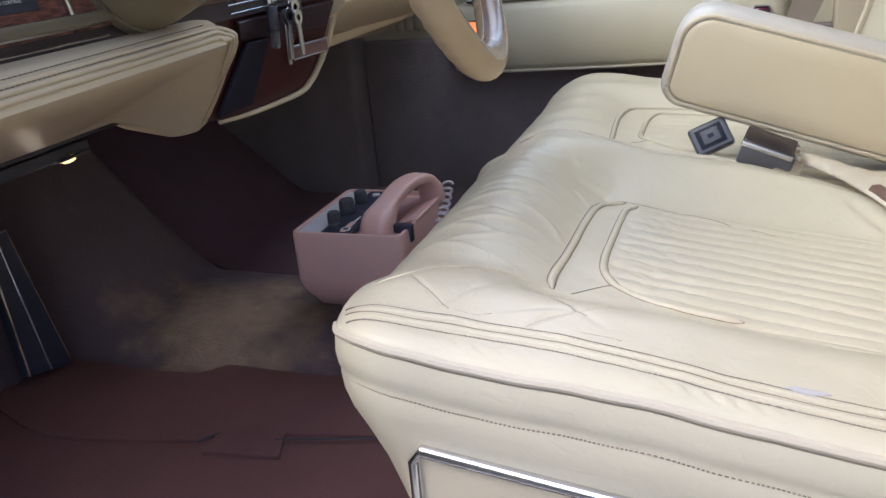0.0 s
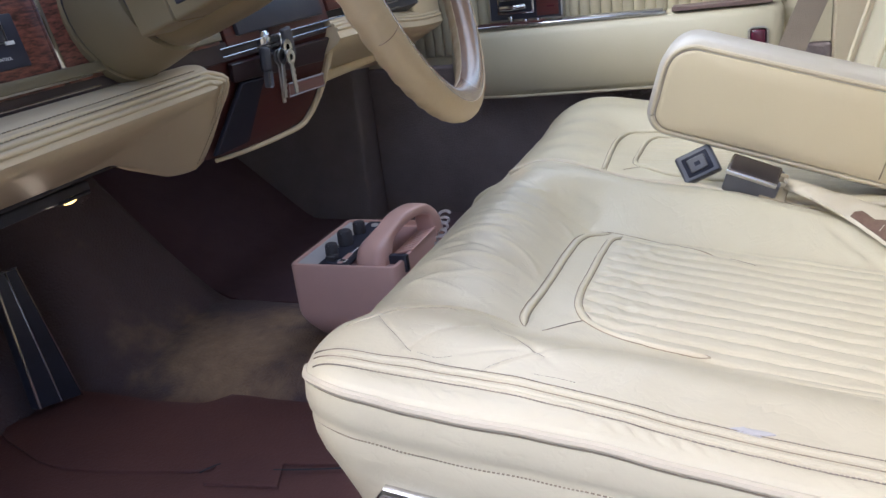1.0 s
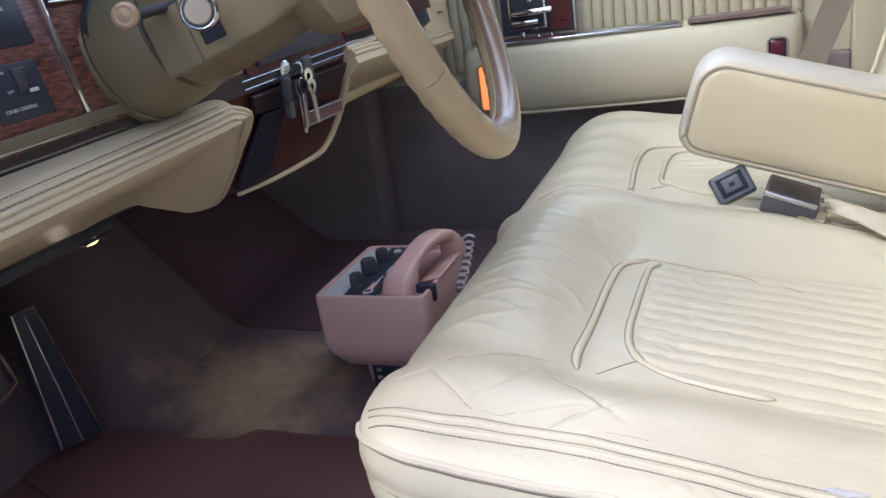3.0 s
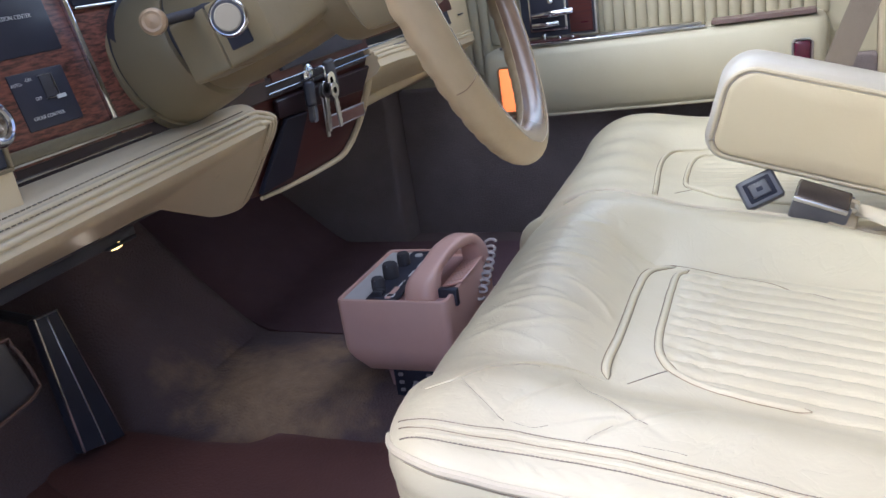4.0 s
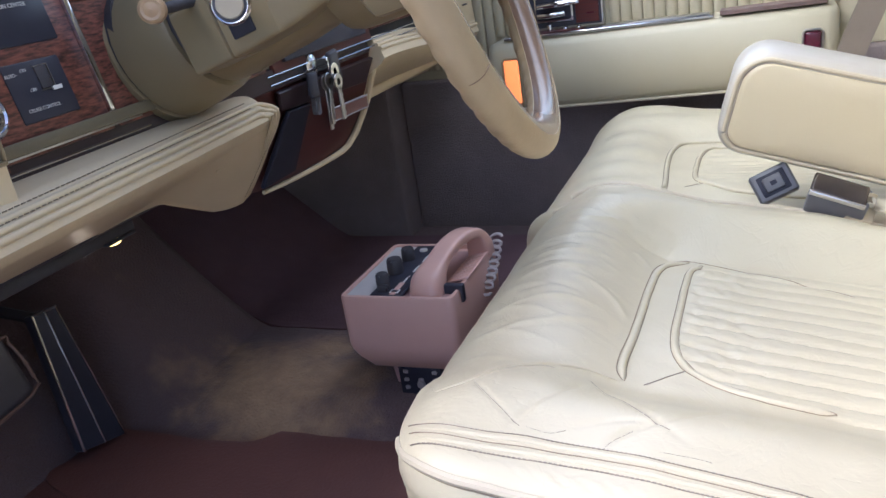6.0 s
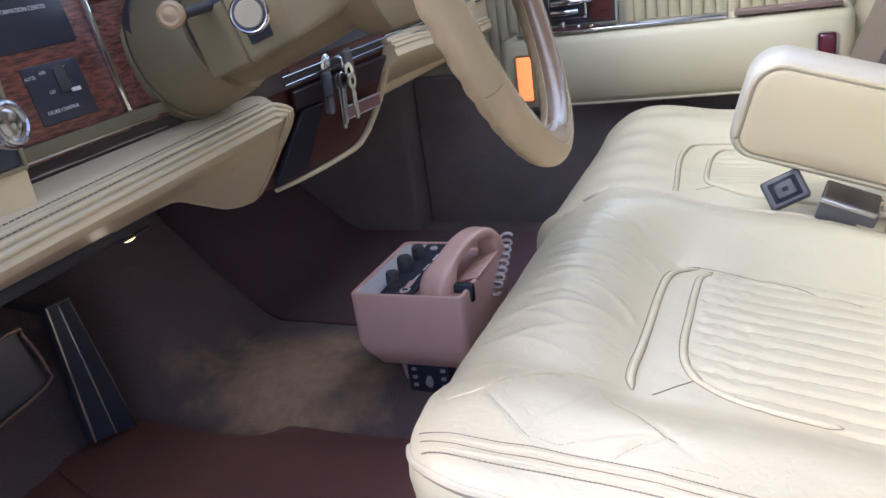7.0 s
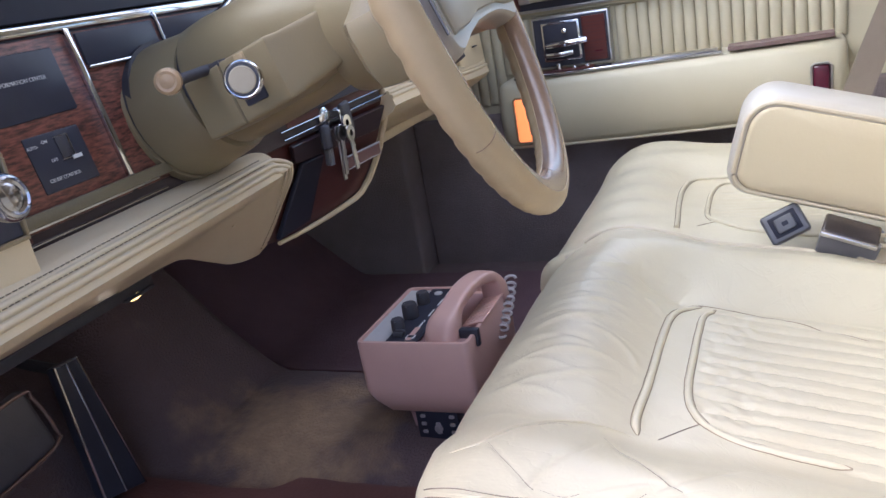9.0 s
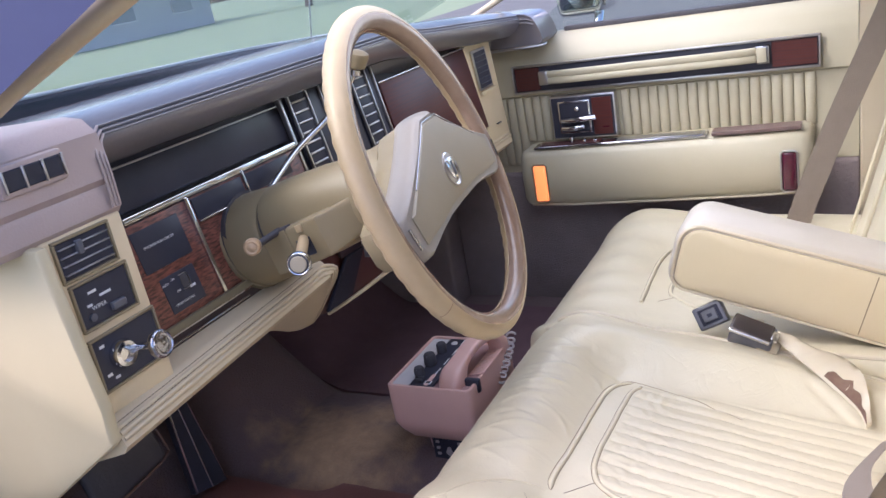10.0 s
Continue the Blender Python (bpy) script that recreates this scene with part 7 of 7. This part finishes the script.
# ---- footwell ----
def build_footwell():
    acc = thing("accelerator_pedal", "long black accelerator pedal with thin bright edge strips", "pedal", (-0.60, -0.12, 0.39))
    b0, b1 = Vector((-0.585, -0.180, 0.410)), Vector((-0.585, -0.102, 0.388))
    t0, t1 = Vector((-0.612, -0.164, 0.606)), Vector((-0.612, -0.124, 0.602))
    part("pad", plate([b0, b1, t1, t0], 0.016, 0.003, 2), BLACK, acc, "black ribbed rubber pad")
    n = (b1 - b0).cross(t1 - b1).normalized() * 0.0165
    for f, w in ((0.03, 0.0022), (0.50, 0.0014), (0.97, 0.0016)):
        part("strip", sweep([b0.lerp(b1, f) + n, t0.lerp(t1, f) + n], w, 6), CHROME, acc, "bright metal strip")
    part("strip", sweep([t0 + n, t1 + n], 0.0014, 6), CHROME_DULL, acc)
    part("arm", sweep([(-0.620, -0.143, 0.595), (-0.70, -0.135, 0.60), (-0.80, -0.127, 0.62)], 0.008, 8), BLACK_MATT, acc)
    br = thing("brake_pedal", "wide black rubber brake pedal with a worn brown edge", "pedal", (-0.52, -0.33, 0.60))
    part("pad", plate([(-0.515, -0.405, 0.545), (-0.515, -0.262, 0.560), (-0.535, -0.268, 0.640), (-0.535, -0.405, 0.625)], 0.018, 0.010, 3), BLACK_MATT, br, "black rubber pad")
    part("edge", sweep(smooth_path([(-0.497, -0.405, 0.553), (-0.4965, -0.275, 0.566), (-0.500, -0.262, 0.585), (-0.512, -0.268, 0.630), (-0.517, -0.280, 0.638), (-0.5175, -0.405, 0.628)], 0.01), 0.0022, 6), shader("worn_brown_rubber", (0.16, 0.09, 0.07), 0.5, second=(0.1, 0.06, 0.05), scale=40), br, "worn brown rim")
    part("arm", sweep([(-0.525, -0.335, 0.60), (-0.60, -0.335, 0.70), (-0.66, -0.335, 0.86)], 0.012, 8), BLACK_MATT, br)
    # rubber mat with a cut-out edge, and the carpet piece below it
    edge = [(0.10, -0.60), (-0.55, -0.60), (-0.66, -0.52), (-0.66, -0.10), (-0.60, -0.088), (-0.51, -0.088), (-0.43, -0.094), (-0.378, -0.092), (-0.350, -0.078), (-0.334, -0.050), (-0.31, -0.034), (-0.26, -0.016), (-0.20, 0.002), (-0.10, 0.010), (0.00, 0.012), (0.10, 0.008)]
    sm = [(p.x, p.y) for p in smooth_path([(x, y, 0) for x, y in edge], 0.02, True)]
    mat = thing("floor_mat", "dark maroon rubber floor mat with a wavy worn edge", "floor mat", (-0.3, -0.3, 0.375))
    part("sheet", prism(sm, "z", 0.376, 0.386, 0.003, 2), MAT, mat)
    m2 = [(-0.62, -0.20), (-0.56, -0.235), (-0.45, -0.262), (-0.27, -0.232), (-0.262, -0.222), (-0.18, -0.200), (0.02, -0.168), (0.08, -0.168), (0.08, -0.10), (-0.30, -0.09), (-0.55, -0.12)]
    part("overlay", prism([(p.x, p.y) for p in smooth_path([(x, y, 0) for x, y in m2], 0.02, True)], "z", 0.386, 0.390, 0.0015, 1), MAT, mat, "raised maroon panel of the mat")
    gash = bmesh.new()
    for pts in ([(-0.262, -0.236), (-0.258, -0.228), (-0.252, -0.219), (-0.246, -0.214)], [(-0.172, -0.212), (-0.13, -0.203), (-0.07, -0.188), (0.0, -0.174)]):
        sweep(smooth_path([(x, y, 0.3905) for x, y in pts], 0.008), 0.0018, 6, flat=0.4, bm=gash)
    tagged(part("tear", gash, BLACK_MATT, mat, "dark tear along the mat panel"), kind="stuff")
    part("patch", prism([(-0.246, -0.252), (-0.150, -0.240), (-0.166, -0.198), (-0.250, -0.214)], "z", 0.386, 0.3907, 0.0004, 1), MAT, mat, "worn square patch")
    # small lit lamp below the dash
    lp = thing("footwell_lamp", "small lit yellow lamp below the dash", "lamp", (-0.36, -0.223, 0.745))
    part("bulb", lathe([(0, 0.0105), (0.002, 0.0105), (0.005, 0.008), (0.007, 0.004), (0.0075, 0.0)], (-0.360, -0.223, 0.7385), (0.25, -0.1, -1), 18), LAMP, lp, "glowing yellow bulb")
    glow = new("footwell_bulb_light", bpy.data.lights.new("footwell_bulb_light", "POINT"))
    glow.data.energy, glow.data.color, glow.data.shadow_soft_size = 0.07, (1.0, 0.80, 0.55), 0.012
    glow.location = (-0.395, -0.222, 0.722)
    part("holder", rbox((-0.376, -0.245, 0.7375), (-0.346, -0.200, 0.741), 0.001, 1), BLACK_MATT, lp)


def build_keys():
    ks = thing("key_bunch", "bunch of steel keys and a dark fob hanging from the ignition", "keys", (-0.195, 0.0, 0.83))
    part("ignition_key", rbox((-0.205, -0.002, 0.858), (-0.184, 0.001, 0.878), 0.001, 1), CHROME, ks)
    part("lock_bezel", lathe([(0, 0.0215), (0.004, 0.0215), (0.006, 0.019), (0.006, 0.012)], (-0.214, 0.002, 0.867), (1, 0, 0), 28), INK, ks, "black ignition bezel")
    part("lock_barrel", lathe([(0, 0.013), (0.006, 0.013), (0.008, 0.010)], (-0.212, -0.001, 0.870), (1, 0, 0), 20), CHROME, ks, "chrome ignition lock")
    ring = [(-0.186 + 0.002 * math.cos(t), 0.004 + 0.010 * math.cos(t), 0.852 + 0.010 * math.sin(t)) for t in [2 * math.pi * k / 20 for k in range(20)]]
    part("ring", sweep(ring, 0.001, 6, closed=True, up=(1, 0, 0)), CHROME, ks)
    def key(x, y, z, ang, ln, mat, head=0.0115):
        m = Matrix.Translation((x, y, z)) @ Matrix.Rotation(radians(ang), 4, "X")
        bm = lathe([(-0.001, head), (0.001, head), (0.001, 0.004), (-0.001, 0.004)], (0, 0, 0), (1, 0, 0), 18)
        rbox((-0.001, -0.0036, -ln), (0.001, 0.0036, 0.003 - head), 0.0005, 1, bm)
        for q in range(4):
            rbox((-0.0009, 0.0030, -ln + 0.006 + q * 0.007), (0.0009, 0.0048, -ln + 0.009 + q * 0.007), 0.0, 1, bm)
        for v in bm.verts:
            v.co = m @ v.co
        part("key", bm, mat, ks)
    key(-0.182, 0.006, 0.860, 5, 0.052, CHROME, 0.0100), key(-0.186, -0.003, 0.850, -10, 0.050, CHROME_DULL, 0.0095), key(-0.1895, -0.006, 0.850, -5, 0.056, CHROME_DULL, 0.0095), key(-0.178, 0.003, 0.848, 1, 0.045, CHROME_DULL, 0.0095)
    def fob(lo, hi, ang, mat, label):
        m = Matrix.Translation(((lo[0] + hi[0]) / 2, (lo[1] + hi[1]) / 2, hi[2])) @ Matrix.Rotation(radians(ang), 4, "X")
        h = [(b - a) / 2 for a, b in zip(lo, hi)]
        part("fob", rbox((-h[0], -h[1], -2 * h[2]), (h[0], h[1], 0), 0.004, 3, m=m), mat, ks, label)
    fob((-0.198, 0.016, 0.842), (-0.190, 0.038, 0.882), 6, BLACK_MATT, "black leather fob")
    fob((-0.198, -0.036, 0.836), (-0.190, -0.018, 0.866), -6, BLACK, "black plastic fob")
    fob((-0.1985, -0.028, 0.816), (-0.1965, -0.016, 0.838), -8, GUNMETAL, "smoky grey tag")


def build_open_door():
    # Open door stands out of view, added to hold sky light off the dash.
    door = thing("driver_door", "open cream driver door swung out beside the dash", "car door", (-0.52, -0.74, 0.40))
    m = Matrix.Translation((-0.52, -0.74, 0)) @ Matrix.Rotation(radians(-68), 4, "Z")
    part("panel", rbox((0, -0.05, 0.34), (1.06, 0.02, 1.02), 0.02, 3, m=m), CREAM_SMOOTH, door)
    part("outer_skin", rbox((0, -0.10, 0.32), (1.08, -0.052, 1.01), 0.015, 2, m=m), PAINT, door, "cream painted outer skin")
    part("armrest", rbox((0.22, 0.022, 0.64), (0.86, 0.09, 0.78), 0.02, 3, m=m), CREAM_SMOOTH, door)
    part("window_frame", sweep([m @ Vector(p) for p in ((0.06, -0.04, 1.0), (0.42, -0.01, 1.20), (0.78, 0.03, 1.36), (1.04, 0.04, 1.38), (1.06, 0.0, 1.0))], 0.012, 8), SEAL, door, "dark window frame")
    pane = part("window", plate([m @ Vector(p) for p in ((0.08, -0.04, 1.0), (1.05, -0.03, 1.0), (1.03, 0.035, 1.37), (0.78, 0.03, 1.355))], 0.004), GLASS, door, "clear side window glass")
    pane.visible_shadow = False


build_outside()
build_open_door()
build_shell()
build_dash()
build_column()
build_wheel()
build_driver_seat()
build_passenger_seat()
build_armrest()
build_belts()
build_door()
build_phone()
build_footwell()
build_keys()
